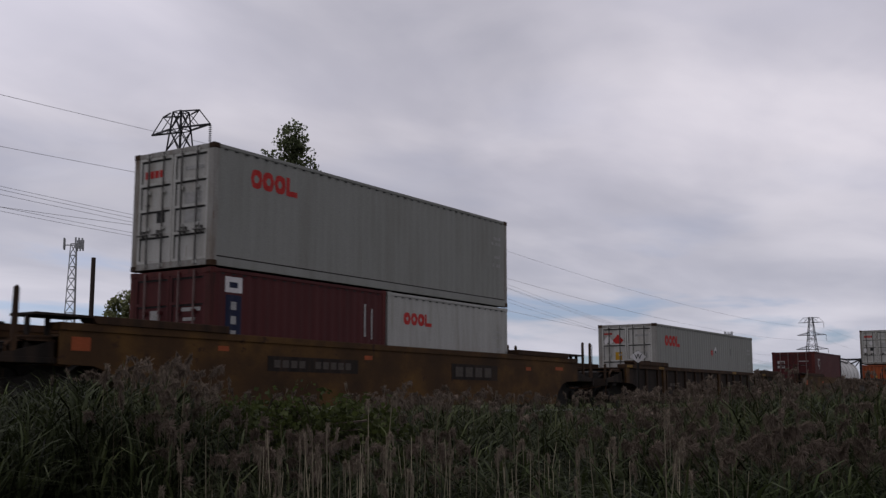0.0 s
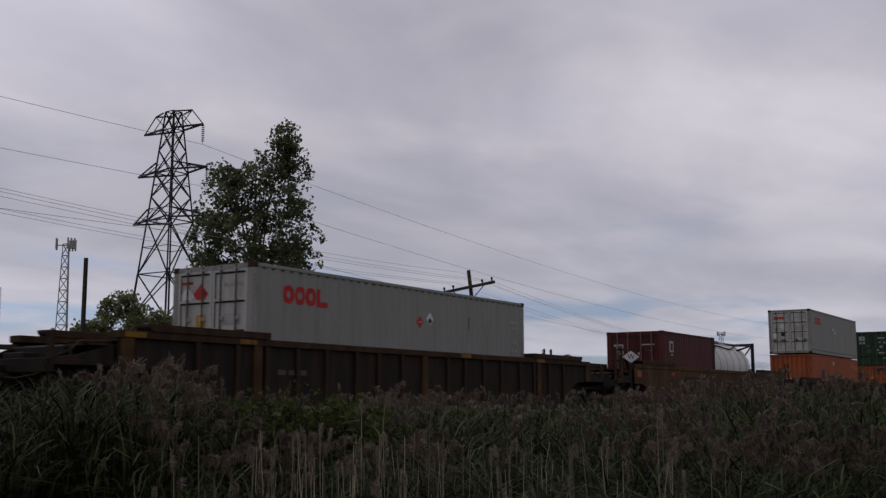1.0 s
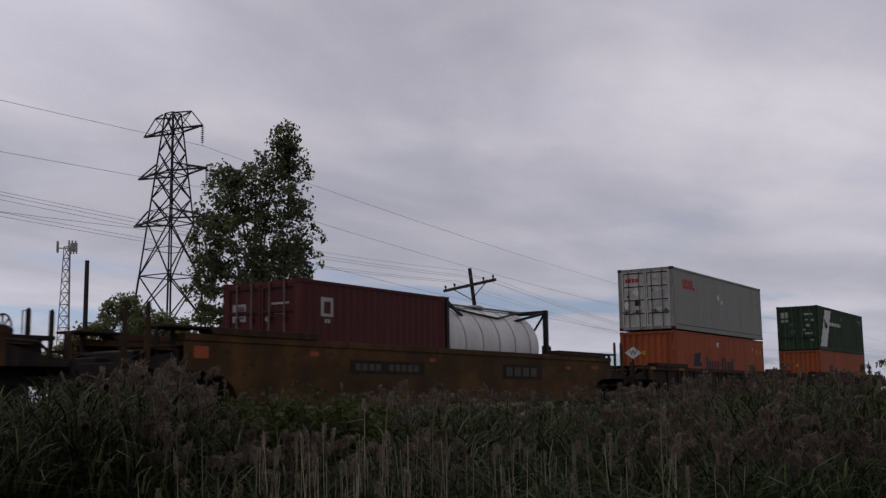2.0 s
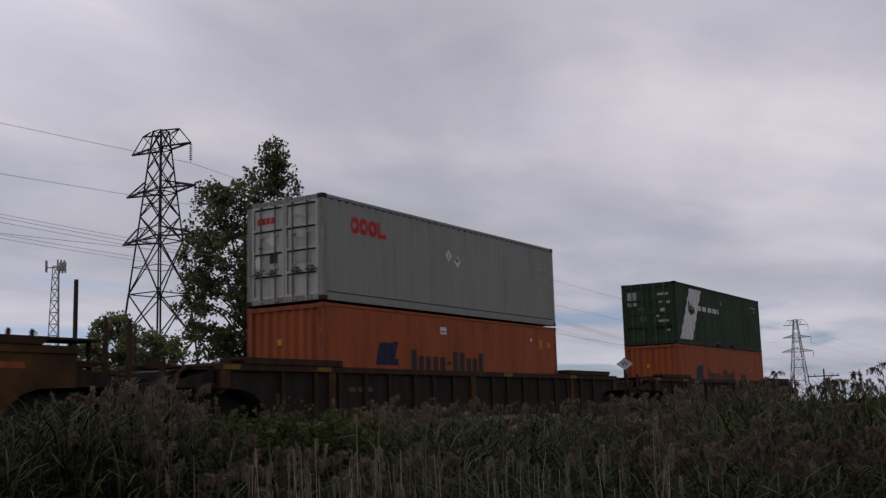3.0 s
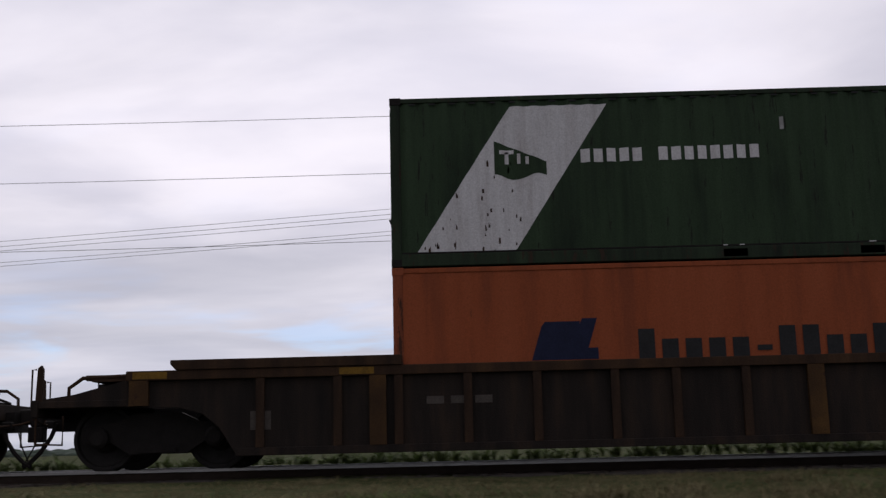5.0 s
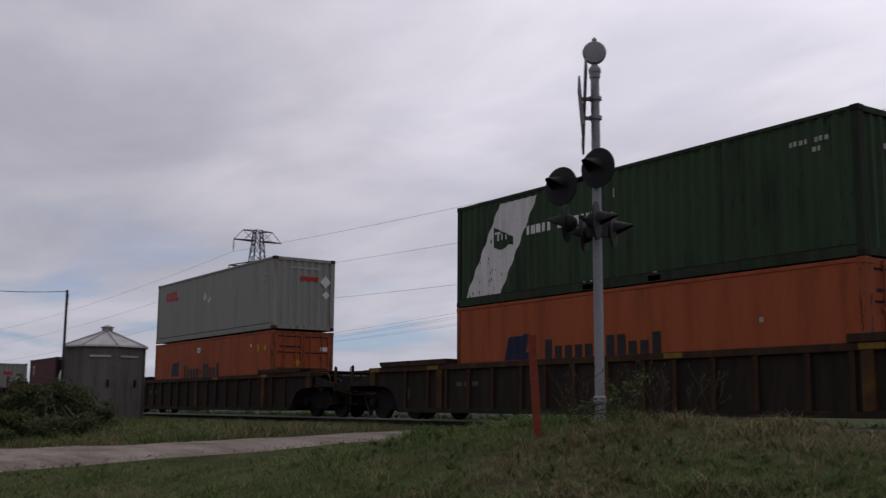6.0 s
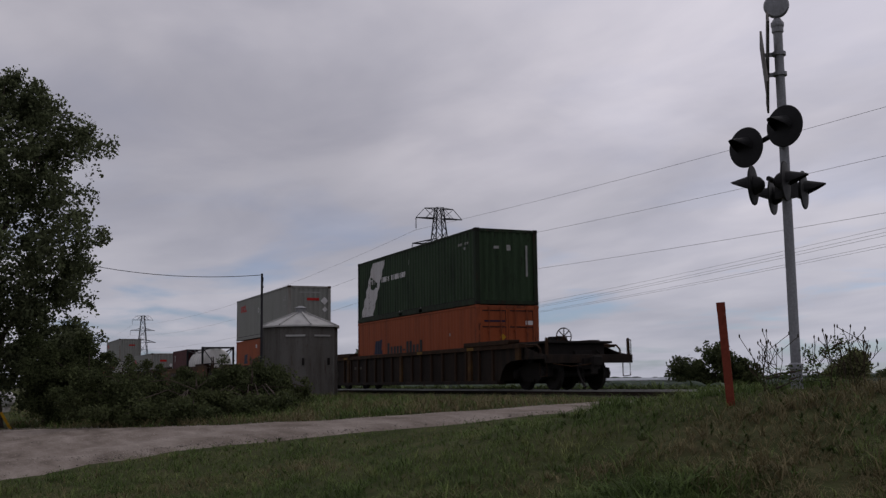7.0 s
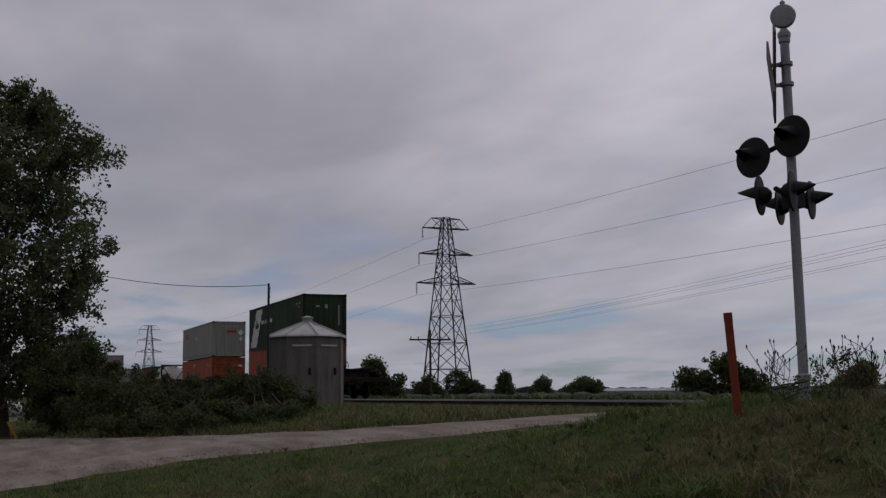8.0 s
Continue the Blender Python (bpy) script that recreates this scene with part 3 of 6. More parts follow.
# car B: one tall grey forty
container("container", "tall grey steel container with red word mark and hazard diamonds", BOX40, 2.896, "grey", "grey_door_lit", True, spot("B", LOWER),
          rings("red_mark", 1.0, 2.55, 2.06, 2.48) + diamond("red_mark", 6.45, 1.97, 0.17) + [("pale_mark", 6.35, 6.55, 1.955, 1.985)] + diamond("white", 6.92, 2.08, 0.18) + diamond("black_mark", 6.92, 2.02, 0.09) + rows_of_text("pale_mark", 11.2, 11.85, 2.2, 2) + rows_of_text("pale_mark", 11.4, 11.8, 1.6, 2, 0.25)
          + [("black_mark", 8.9, 8.93, 1.9, 2.25)],
          [("white", "front", 0.65, 0.95, 2.0, 2.46, 1), ("black_mark", "front", 0.72, 0.88, 2.02, 2.2, 1), ("red_mark", "front", 0.2, 0.56, 2.03, 2.5, 1), ("red_mark", "front", 0.62, 1.0, 2.5, 2.56), ("yellow_mark", "front", 0.22, 0.5, 1.42, 1.8),
           ("pale_mark", "front", -0.9, -0.35, 2.4, 2.48), ("pale_mark", "front", -0.85, -0.35, 1.55, 1.8), ("red_mark", "rear", -0.4, 0.2, 2.1, 2.3), ("white", "rear", 0.4, 0.8, 1.6, 1.95, 1)])
# car C: a maroon twenty and a tank
container("container", "short maroon steel container with pale logo squares", BOX20, 2.591, "maroon", "maroon", True, spot("C", LOWER + 0.10, -3.06),
          [("pale_mark", 0.75, 1.2, 1.75, 2.2), ("maroon", 0.85, 1.1, 1.82, 2.1)] + rows_of_text("pale_mark", 0.78, 1.2, 1.6, 1),
          [("pale_mark", "front", 0.5, 0.92, 1.66, 2.08), ("maroon", "front", 0.54, 0.80, 1.72, 2.02), ("pale_mark", "front", 0.60, 0.74, 1.78, 1.9), ("pale_mark", "front", -0.85, -0.3, 2.02, 2.07), ("pale_mark", "front", -0.7, -0.4, 1.80, 1.85), ("pale_mark", "front", -0.24, -0.1, 1.62, 1.76, 1)])


def tank_container(at):
    top = thing("tank_container", "white cylindrical tank in a dark steel frame beside a maroon container", "tank container", at, group="containers on the train")
    prof = [(0.25, -2.85), (0.7, -2.8), (1.0, -2.68), (1.13, -2.5), (1.15, -2.4), (1.15, 2.4), (1.13, 2.5), (1.0, 2.68), (0.7, 2.8), (0.25, 2.85)]
    barrel = part("barrel", Geo().lathe(prof, 32, Matrix.Translation((0, 0, 1.36)) @ pose(0, 0, 0, 0, 90)), M["tank"], top, smooth=True)
    for x in (-1.9, -0.95, 0, 0.95, 1.9):
        part("band", Geo().lathe([(1.152, -0.03), (1.162, -0.03), (1.162, 0.03), (1.152, 0.03)], 32, Matrix.Translation((x, 0, 1.36)) @ pose(0, 0, 0, 0, 90)), M["pale_mark"], barrel)
    for e in (-1, 1):
        x = e * 2.95
        g = Geo()
        for s in (-1, 1):
            g.box(x - 0.07, s * 1.22 - s * 0.14, 0, x + 0.07, s * 1.22, 2.59)
            g.bar((x, s * 1.15, 2.5), (x - e * 1.5, s * 0.75, 2.15), 0.08)
            g.bar((x, s * 1.15, 0.1), (x - e * 1.5, s * 0.8, 0.6), 0.08)
            g.bar((x, s * 1.1, 0.15), (x, s * 0.25, 1.3), 0.06)
            g.bar((x, s * 1.1, 2.45), (x, s * 0.25, 1.3), 0.06)
        g.box(x - 0.06, -1.1, 2.45, x + 0.06, 1.1, 2.58)
        g.box(x - 0.06, -1.1, 0.0, x + 0.06, 1.1, 0.13)
        part("end_frame", g, M["signal_black"], top, bevel=0.01)
    for s in (-1, 1):
        part("walkway", Geo().box(-2.9, s * 0.25 - 0.12, 2.53, 2.9, s * 0.25 + 0.12, 2.56), M["galv"], top)
        part("side_rail", Geo().box(-2.9, s * 1.1 - 0.05, 0.02, 2.9, s * 1.1 + 0.05, 0.14), M["signal_black"], top)
    part("hatch", Geo().lathe([(0.3, 0), (0.3, 0.12), (0.2, 0.16)], 16, Matrix.Translation((0.4, 0, 2.48))), M["galv"], top)
    part("hose", Geo().path([(-2.9, -0.6, 2.5), (-2.2, -0.75, 2.4), (-1.4, -0.7, 2.34), (-0.6, -0.8, 2.26), (0.4, -0.85, 2.2), (1.5, -0.7, 2.38), (2.6, -0.6, 2.52)], 0.035), M["black_mark"], top)
    MOVING.append((top, top.matrix_basis.translation.copy()))


tank_container(spot("C", LOWER + 0.10, 3.06))
HL = [("blue_mark", 2.06, 2.62, 1.15, 1.72, 0.18), ("blue_mark", 2.55, 3.05, 1.15, 1.32), ("blue_mark", 2.66, 2.9, 1.3, 1.76, 0.15)]
HL += bars("black_mark", 3.60, 7.42, 0.98, 1.58, 11, tall=(0, 6, 7, 10), gaps=(5,)) + [("black_mark", 5.40, 5.62, 1.22, 1.30)]
HL_END = [("white", "front", 0.0, 0.3, 1.0, 1.2), ("yellow_mark", "front", 0.10, 0.24, 1.62, 1.78), ("blue_mark", "rear", -0.9, -0.1, 2.0, 2.06), ("white", "rear", 0.7, 1.0, 1.85, 2.05), ("yellow_mark", "rear", -0.35, -0.05, 1.35, 1.6, 1)]
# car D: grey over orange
container("container", "grey steel container with red word mark stacked on an orange one", BOX40, 2.591, "grey", "grey_door_lit", True, spot("D", UPPER + 0.02),
          rings("red_mark", 1.1, 2.6, 1.74, 2.16) + diamond("white", 5.65, 1.66, 0.18) + [("black_mark", 5.62, 5.66, 1.60, 1.74), ("black_mark", 5.64, 5.70, 1.57, 1.60)] + diamond("white", 6.10, 1.52, 0.17) + diamond("grey", 6.08, 1.57, 0.1) + [("black_mark", 6.08, 6.12, 1.50, 1.58)]
          + rows_of_text("pale_mark", 11.2, 11.85, 1.95, 2) + rows_of_text("pale_mark", 11.3, 11.8, 1.45, 1),
          GREY_ENDS + [("white", "front", 0.2, 0.6, 1.42, 1.8, 1), ("white", "front", 0.75, 1.0, 0.9, 1.25, 1), ("white", "rear", 0.7, 1.0, 1.55, 2.0, 1), ("white", "rear", 0.75, 1.0, 1.15, 1.45, 1)])
container("container", "orange steel container with navy lettering under a grey one", BOX40, 2.591, "orange", "orange", False, spot("D", LOWER), HL + [("white", 5.08, 5.4, 2.05, 2.25), ("black_mark", 5.14, 5.34, 2.1, 2.15)]
          + [("yellow_mark", 10.95, 11.13, 1.86, 2.12), ("white", 10.35, 10.45, 2.06, 2.16)] + diamond("yellow_mark", 11.62, 1.98, 0.13), HL_END, depth=0.006)
# car E, the last: green over orange
container("container", "dark green steel container with slanting white band on orange one", BOX40, 2.66, "green", "green", True, spot("E", UPPER - 0.10),
          [("white", 0.36, 1.86, 0.17, 2.48, 1.5)] + bars("white", 2.90, 5.68, 1.56, 1.77, 14, tall=range(14), gaps=(5,))
          + rows_of_text("pale_mark", 10.6, 11.7, 2.15, 1) + rows_of_text("pale_mark", 11.1, 11.5, 1.98, 1) + [("white", 5.0, 5.32, 0.17, 0.22), ("white", 7.05, 7.37, 0.17, 0.22), ("pale_mark", 6.0, 6.06, 2.0, 2.2)],
          [("pale_mark", "front", 0.55, 1.0, 1.7, 2.3), ("green", "front", 0.7, 0.9, 1.75, 1.95), ("pale_mark", "front", -0.9, -0.4, 2.1, 2.2), ("pale_mark", "front", -0.7, -0.5, 1.4, 1.55), ("pale_mark", "front", -0.85, -0.4, 0.95, 1.05),
           ("pale_mark", "front", -0.62, -0.44, 1.78, 1.95), ("pale_mark", "front", -0.95, -0.8, 1.72, 1.92), ("teal_rod", "front", 0.18, 0.5, 1.5, 1.62), ("teal_rod", "front", 0.15, 0.42, 1.02, 1.3), ("pale_mark", "front", -0.45, -0.3, 1.18, 1.32), ("pale_mark", "front", -0.9, -0.7, 0.55, 0.65), ("pale_mark", "rear", -0.5, -0.3, 1.95, 2.05), ("pale_mark", "rear", 0.0, 0.15, 1.9, 2.1), ("pale_mark", "rear", 0.75, 0.82, 1.0, 2.1)], casting="dark", depth=0.028, forks=(5.0, 7.05))
container("container", "orange steel container with navy lettering under a green one", BOX40, 2.591, "orange", "orange", False, spot("E", LOWER - 0.08), HL + [("pale_mark", 9.9, 10.0, 1.6, 1.7)], HL_END, depth=0.006)
# car Z, ahead
container("container", "orange steel container alone in its well", BOX40, 2.591, "orange", "orange", False, spot("Z", LOWER), HL, depth=0.006)


def flag_mark():
    """The dark pennant on the green container's white band."""
    for ob in list(scene.objects):
        if ob.get("label", "").startswith("dark green steel"):
            near = lambda u, d, z: (u, -1.219 + 0.012 + d, z)
            g = Geo()
            top_edge = lambda u: 1.93 - (u + 6.096 - 1.6) * 0.42
            low_edge = lambda u: 1.36 + 0.05 * math.sin((u + 6.096) * 9)
            painted(g, 1.6 - 6.096, 2.4 - 6.096, low_edge, lambda u: max(low_edge(u), top_edge(u)), 0.028, near, 0.006)
            part("marking", g, M["green"], ob, "dark green pennant")
            g = Geo()
            for u0, u1, z0, z1 in ((1.68, 1.9, 1.72, 1.78), (1.76, 1.82, 1.56, 1.75), (1.95, 2.0, 1.56, 1.72), (2.08, 2.13, 1.56, 1.68)):
                painted(g, u0 - 6.096, u1 - 6.096, lambda u: z0, lambda u: z1, 0.028, near, 0.009)
            part("marking", g, M["white"], ob, "white strokes on the pennant")
            # scraped and chipped paint at the foot of the band
            g = Geo()
            for i in range(40):
                u = random.uniform(0.5, 2.1)
                z = 0.2 + random.random() ** 2 * 1.6
                if not 0.36 + (z - 0.17) * 0.65 < u < 1.86 + (z - 0.17) * 0.65:
                    continue
                s = random.uniform(0.012, 0.035)
                painted(g, u - 6.096, u - 6.096 + s, lambda q: z, lambda q: z + s * random.uniform(1, 3.5), 0.028, near, 0.006)
            part("marking", g, M["rust"], ob, "rusty chips in the white paint")


flag_mark()


# ---------------------------------------------------------------- well cars
def wheelset_mesh():
    g = Geo()
    r = 0.483
    for s in (-1, 1):
        prof = [(0.10, 0.69), (0.16, 0.68), (0.20, 0.70), (r - 0.10, 0.72), (r - 0.07, 0.69), (r + 0.02, 0.685), (r + 0.026, 0.70), (r + 0.015, 0.72), (r, 0.735), (r - 0.004, 0.82), (r - 0.06, 0.825), (r - 0.08, 0.78), (0.22, 0.76), (0.17, 0.83), (0.11, 0.84)]
        g.lathe([(a, s * b) for a, b in prof], 28, pose(0, 0, 0, 90))
    g.tube((0, -1.05, 0), (0, 1.05, 0), 0.085, n=12)
    for k in range(3):
        a = math.radians(120 * k)
        for s in (-1, 1):
            g.bar((0.05 * math.cos(a), s * 1.062, 0.05 * math.sin(a)), (0.06 * math.cos(a), s * 1.075, 0.06 * math.sin(a)), 0.03)
    return fixed_normals(mesh_of("wheelset", g, M["wheel"], True))


def side_frame_geo(s):
    poly = [(-1.15, 0.42), (-1.12, 0.66), (-0.6, 0.72), (-0.35, 0.84), (0.35, 0.84), (0.6, 0.72), (1.12, 0.66), (1.15, 0.42), (0.98, 0.38), (0.7, 0.42), (0.42, 0.24), (-0.42, 0.24), (-0.7, 0.42), (-0.98, 0.38)]
    g = Geo().prism(poly, s * 0.93, s * 1.07)
    g.box(-0.28, s * 0.9, 0.26, 0.28, s * 1.12, 0.34)
    for x in (-0.865, 0.865):
        g.lathe([(0.15, 0.0), (0.15, 0.1), (0.1, 0.14)], 14, Matrix.Translation((x, s * 1.07, 0.483)) @ pose(0, 0, 0, 90 * -s))
    return g


def well_car(style, at, taller=0.0):
    """A double-stack well car; origin at rail height under its middle, front towards -x."""
    ribbed = style == "ribbed"
    car = thing("well_car", "rust-brown ribbed steel well car, faded yellow edges, on the rails" if ribbed else "faded yellow-brown smooth-sided steel well car, on the rails",
                "railway car", at, group="well cars")
    body, trim = (M["car_dark"], M["car_yellow"]) if ribbed else (M["car_yellow"], M["car_yellow"])
    lift = taller if ribbed else 0.21
    outline = [(-9.95, 0.92), (-9.95, 1.30 + lift), (9.95, 1.30 + lift), (9.95, 0.92), (9.2, 0.90), (8.85, 0.80), (8.6, 0.60), (8.35, 0.20), (-8.35, 0.20), (-8.6, 0.60), (-8.85, 0.80), (-9.2, 0.90)]
    for s in (-1, 1):
        yo = 1.55 if ribbed else 1.60
        side = part("side_panel", Geo().prism(outline, s * yo, s * (yo - 0.02)), body, car)
        part("top_chord", Geo().box(-9.95, s * 1.30, 1.29 + lift, 9.95, s * 1.63, 1.43 + lift), trim if not ribbed else M["rust"], car, bevel=0.01)
        part("bottom_sill", Geo().box(-8.35, s * 1.36, 0.185, 8.35, s * 1.615, 0.30), body, car, bevel=0.01)
        if ribbed:
            rib = fixed_normals(mesh_of("rib", Geo().prism([(-0.06, 0.30), (-0.06, 1.29 + lift), (0.06, 1.29 + lift), (0.06, 0.30)], s * 1.545, s * 1.618), M["rust"]))
            for k in range(17):
                part("rib", rib, None, side, at=(-8.0 + k * 1.0 + (0.12 if k % 4 == 1 else 0), 0, 0))
            for x in (-6.3, 6.3, 0):
                part("wide_rib", Geo().box(x - 0.12, s * 1.545, 0.3, x + 0.12, s * 1.625, 1.29 + lift), trim, side)
            for x in (-9.6, -6.6, 2.0, 6.4):
                part("reflector", Geo().box(x - 0.25, s * 1.63, 1.31 + lift, x + 0.25, s * 1.634, 1.41 + lift), M["reflector"], car, "yellow reflective strip")
            part("stencil_panel", Geo().box(-8.15, s * 1.551, 0.55, -7.85, s * 1.556, 0.82), M["dull_mark"], car, "worn stencil panel")
            for k in range(3):
                part("stencil_row", Geo().box(-5.6 + k * 0.35, s * 1.551, 0.86, -5.35 + k * 0.35, s * 1.556, 0.97), M["dull_mark"], car)
            for x in (-9.9, 9.9):
                part("end_post", Geo().box(x - 0.28 * (1 if x > 0 else 0), s * 1.5, 0.93, x + 0.28 * (1 if x < 0 else 0), s * 1.622, 1.29 + lift), trim, car)
        else:
            for x0, x1, z0, z1, m in ((-4.75, -1.65, 0.78, 1.10, "car_dark"), (2.4, 4.8, 0.72, 1.14, "car_dark"), (-9.7, -9.3, 1.02, 1.26, "orange"), (-6.2, -5.9, 1.15, 1.25, "orange"), (-1.4, -1.1, 1.12, 1.22, "orange"), (6.5, 6.8, 1.05, 1.15, "orange"), (8.4, 8.9, 1.1, 1.2, "orange")):
                plate = part("side_plate", Geo().box(x0, s * 1.60, z0 + 0.14, x1, s * 1.606, z1 + 0.14), M[m], car, "dark lettering plate" if m == "car_dark" else "faded orange reflector")
                if m == "car_dark":
                    n = 10 if x0 < 0 else 4
                    for k in range(n):
                        a = x0 + 0.2 + k * (x1 - x0 - 0.4) / n
                        if n == 10 and k == 4:
                            continue
                        part("lettering_bar", Geo().box(a, s * 1.606, z0 + 0.22, a + (x1 - x0 - 0.4) / n * 0.72, s * 1.61, z1 + 0.06), M["dull_mark"], plate)
    for e in (-1, 1):
        rise = 1.575 + lift * 1.0
        guide = [(e * 9.22, 1.43 + lift), (e * 9.3, rise - 0.06), (e * 9.3, rise), (e * 5.95, rise), (e * 5.95, 1.43 + lift)]
        for s in (-1, 1):
            part("guide_rail", Geo().prism(guide, s * 1.28, s * 1.66), M["rust"], car, bevel=0.01)
            if not ribbed:
                part("guide_plate", Geo().box(e * 10.45, s * 0.9, rise - 0.05, e * 9.3, s * 1.62, rise), M["car_dark"], car, bevel=0.01)
                for x in (9.98, 10.38):
                    part("plate_post", Geo().box(e * x, s * 1.30, 1.03, e * (x + 0.06), s * 1.38, rise - 0.05), M["car_dark"], car)
        part("bridge_deck", Geo().box(e * 9.2, -1.28, 1.46, e * 6.3, 1.28, 1.50), M["rust"], car)
        part("bulkhead", Geo().box(e * 8.3, -1.5, 0.3, e * 8.22, 1.5, 1.44), body, car)
        part("end_deck", Geo().box(e * 11.3, -1.5, 0.93, e * 9.9, 1.5, 1.03), M["car_dark"], car, bevel=0.01)
        for s in (-1, 1):
            part("gusset", Geo().prism([(e * 11.2, 0.94), (e * 11.2, 1.06), (e * 10.75, 1.12), (e * 9.95, 1.32), (e * 9.95, 0.94)], s * 1.44, s * 1.48), M["car_dark"], car)
        for s in (-1, 1):
            part("walkway", Geo().box(e * 10.5, s * 1.46, 1.30, e * 9.9, s * 0.75, 1.335), M["rust"], car)
        part("brake_pipe", Geo().path([(e * 10.9, -1.0, 1.08), (e * 10.5, -0.95, 1.22), (e * 10.0, -0.95, 1.24), (e * 9.6, -0.9, 1.40)], 0.03), M["grime"], car, smooth=True)
        part("brake_pipe", Geo().path([(e * 11.1, 0.5, 1.1), (e * 10.7, 0.55, 1.25), (e * 10.0, 0.5, 1.27)], 0.025), M["grime"], car, smooth=True)
        part("brake_cylinder", Geo().tube((e * 10.35, -1.25, 1.16), (e * 10.0, -1.25, 1.16), 0.11, n=12), M["grime"], car, smooth=True)
        part("end_sill", Geo().box(e * 11.36, -1.52, 0.80, e * 11.26, 1.52, 1.05), M["car_dark"], car, bevel=0.01)
        part("centre_sill", Geo().box(e * 11.5, -0.28, 0.62, e * 8.2, 0.28, 0.93), M["grime"], car)
        g = Geo().box(e * 10.6, -0.9, 1.03, e * 10.0, 0.6, 1.30)
        g.box(e * 11.0, -0.3, 1.03, e * 10.65, 0.3, 1.18)
        g.tube((e * 10.1, -0.7, 1.2), (e * 10.1, 0.9, 1.2), 0.16, n=12)
        part("brake_gear", g, M["grime"], car, bevel=0.02)
        part("end_rail", Geo().path([(e * 10.85, -1.4, 1.03), (e * 10.85, -1.4, 1.22), (e * 10.65, -1.4, 1.36), (e * 9.95, -1.4, 1.38)], 0.03), M["rust"], car)
        part("end_rail", Geo().bar((e * 10.6, -1.35, 1.36), (e * 9.95, -1.35, 1.36), 0.12, 0.08), M["rust"], car)
        part("end_rail", Geo().path([(e * 10.85, 1.4, 1.03), (e * 10.85, 1.4, 1.22), (e * 10.65, 1.4, 1.36), (e * 9.95, 1.4, 1.38)], 0.03), M["rust"], car)
        for s in (-1, 1):
            tall = 1.56 if ribbed else 2.22
            post = part("stanchion", Geo().prism([(e * 11.32, 1.03), (e * 11.30, tall - 0.04), (e * 11.25, tall), (e * 11.22, tall - 0.06), (e * 11.22, 1.03)], s * 1.40, s * 1.46), M["rust"], car)
            part("grab_iron", Geo().path([(e * 11.32, s * 1.45, tall - 0.06), (e * 11.38, s * 1.45, tall - 0.06), (e * 11.38, s * 1.45, 0.95), (e * 11.36, s * 1.45, 0.92)], 0.014), M["rust"], post)
            if not ribbed:
                part("stanchion", Geo().prism([(e * 10.77, 1.03), (e * 10.75, tall - 0.04), (e * 10.70, tall), (e * 10.67, tall - 0.06), (e * 10.67, 1.03)], s * 1.40, s * 1.46), M["rust"], car)
            part("step_iron", Geo().path([(e * 11.30, s * 1.46, 0.82), (e * 11.30, s * 1.46, 0.42), (e * 10.9, s * 1.46, 0.40), (e * 10.9, s * 1.46, 0.82)], 0.018), M["rust"], car)
        g = Geo().box(e * 11.5, -0.1, 0.74, e * 11.72, 0.1, 0.98)
        g.box(e * 11.7, -0.18, 0.70, e * 11.86, 0.13, 1.00)
        part("coupler", g, M["grime"], car, bevel=0.03)
        part("air_hose", Geo().path([(e * 11.36, -0.45, 0.74), (e * 11.45, -0.46, 0.52), (e * 11.60, -0.47, 0.30), (e * 11.75, -0.47, 0.15), (e * 11.86, -0.47, 0.09)], 0.036), M["grime"], car)
        part("hose_chain", Geo().path([(e * 11.62, -0.42, 0.66), (e * 11.70, -0.45, 0.40), (e * 11.84, -0.47, 0.13)], 0.012, 4), M["grime"], car)
        part("pin_lifter", Geo().box(e * 11.68, -0.2, 0.46, e * 11.80, 0.0, 0.70), M["grime"], car, bevel=0.02)
        part("angle_cock", Geo().box(e * 11.38, -0.5, 0.66, e * 11.54, -0.38, 0.78), M["grime"], car, bevel=0.02)
        part("cut_lever", Geo().path([(e * 11.4, -1.3, 0.78), (e * 11.42, -0.7, 0.70), (e * 11.6, -0.3, 0.74), (e * 11.7, -0.05, 0.8)], 0.016), M["rust"], car)
        truck = part("truck", Geo().box(-0.22, -1.0, 0.40, 0.22, 1.0, 0.66), M["grime"], car, at=(e * 9.62, 0, 0))
        for s in (-1, 1):
            part("side_frame", side_frame_geo(s), M["grime"], truck)
            g = Geo()
            for x in (-0.15, 0, 0.15):
                g.lathe([(0.06, 0.33), (0.07, 0.40), (0.06, 0.46), (0.07, 0.52), (0.06, 0.58)], 10, Matrix.Translation((x, s * 1.0, 0)))
            part("spring", g, M["grime"], truck)
        for x in (-0.865, 0.865):
            part("wheelset", WHEELSET, None, truck, at=(x, 0, 0.483))
    if ribbed:
        wheel = Geo()
        n = 20
        ring = [(10.62, -0.45 + 0.26 * math.cos(2 * math.pi * i / n), 1.62 + 0.26 * math.sin(2 * math.pi * i / n)) for i in range(n + 1)]
        wheel.path(ring, 0.018)
        for i in range(8):
            a = 2 * math.pi * i / 8
            wheel.bar((10.62, -0.45, 1.62), (10.62, -0.45 + 0.25 * math.cos(a), 1.62 + 0.25 * math.sin(a)), 0.025)
        part("brake_wheel", wheel, M["rust"], car)
        part("brake_stand", Geo().box(10.30, -0.85, 1.03, 10.58, -0.3, 1.62), M["grime"], car, bevel=0.03)
        part("brake_platform", Geo().box(9.35, -1.35, 1.40, 11.05, 1.0, 1.47).box(9.95, -1.2, 1.03, 10.9, 0.8, 1.40), M["grime"], car, bevel=0.01)
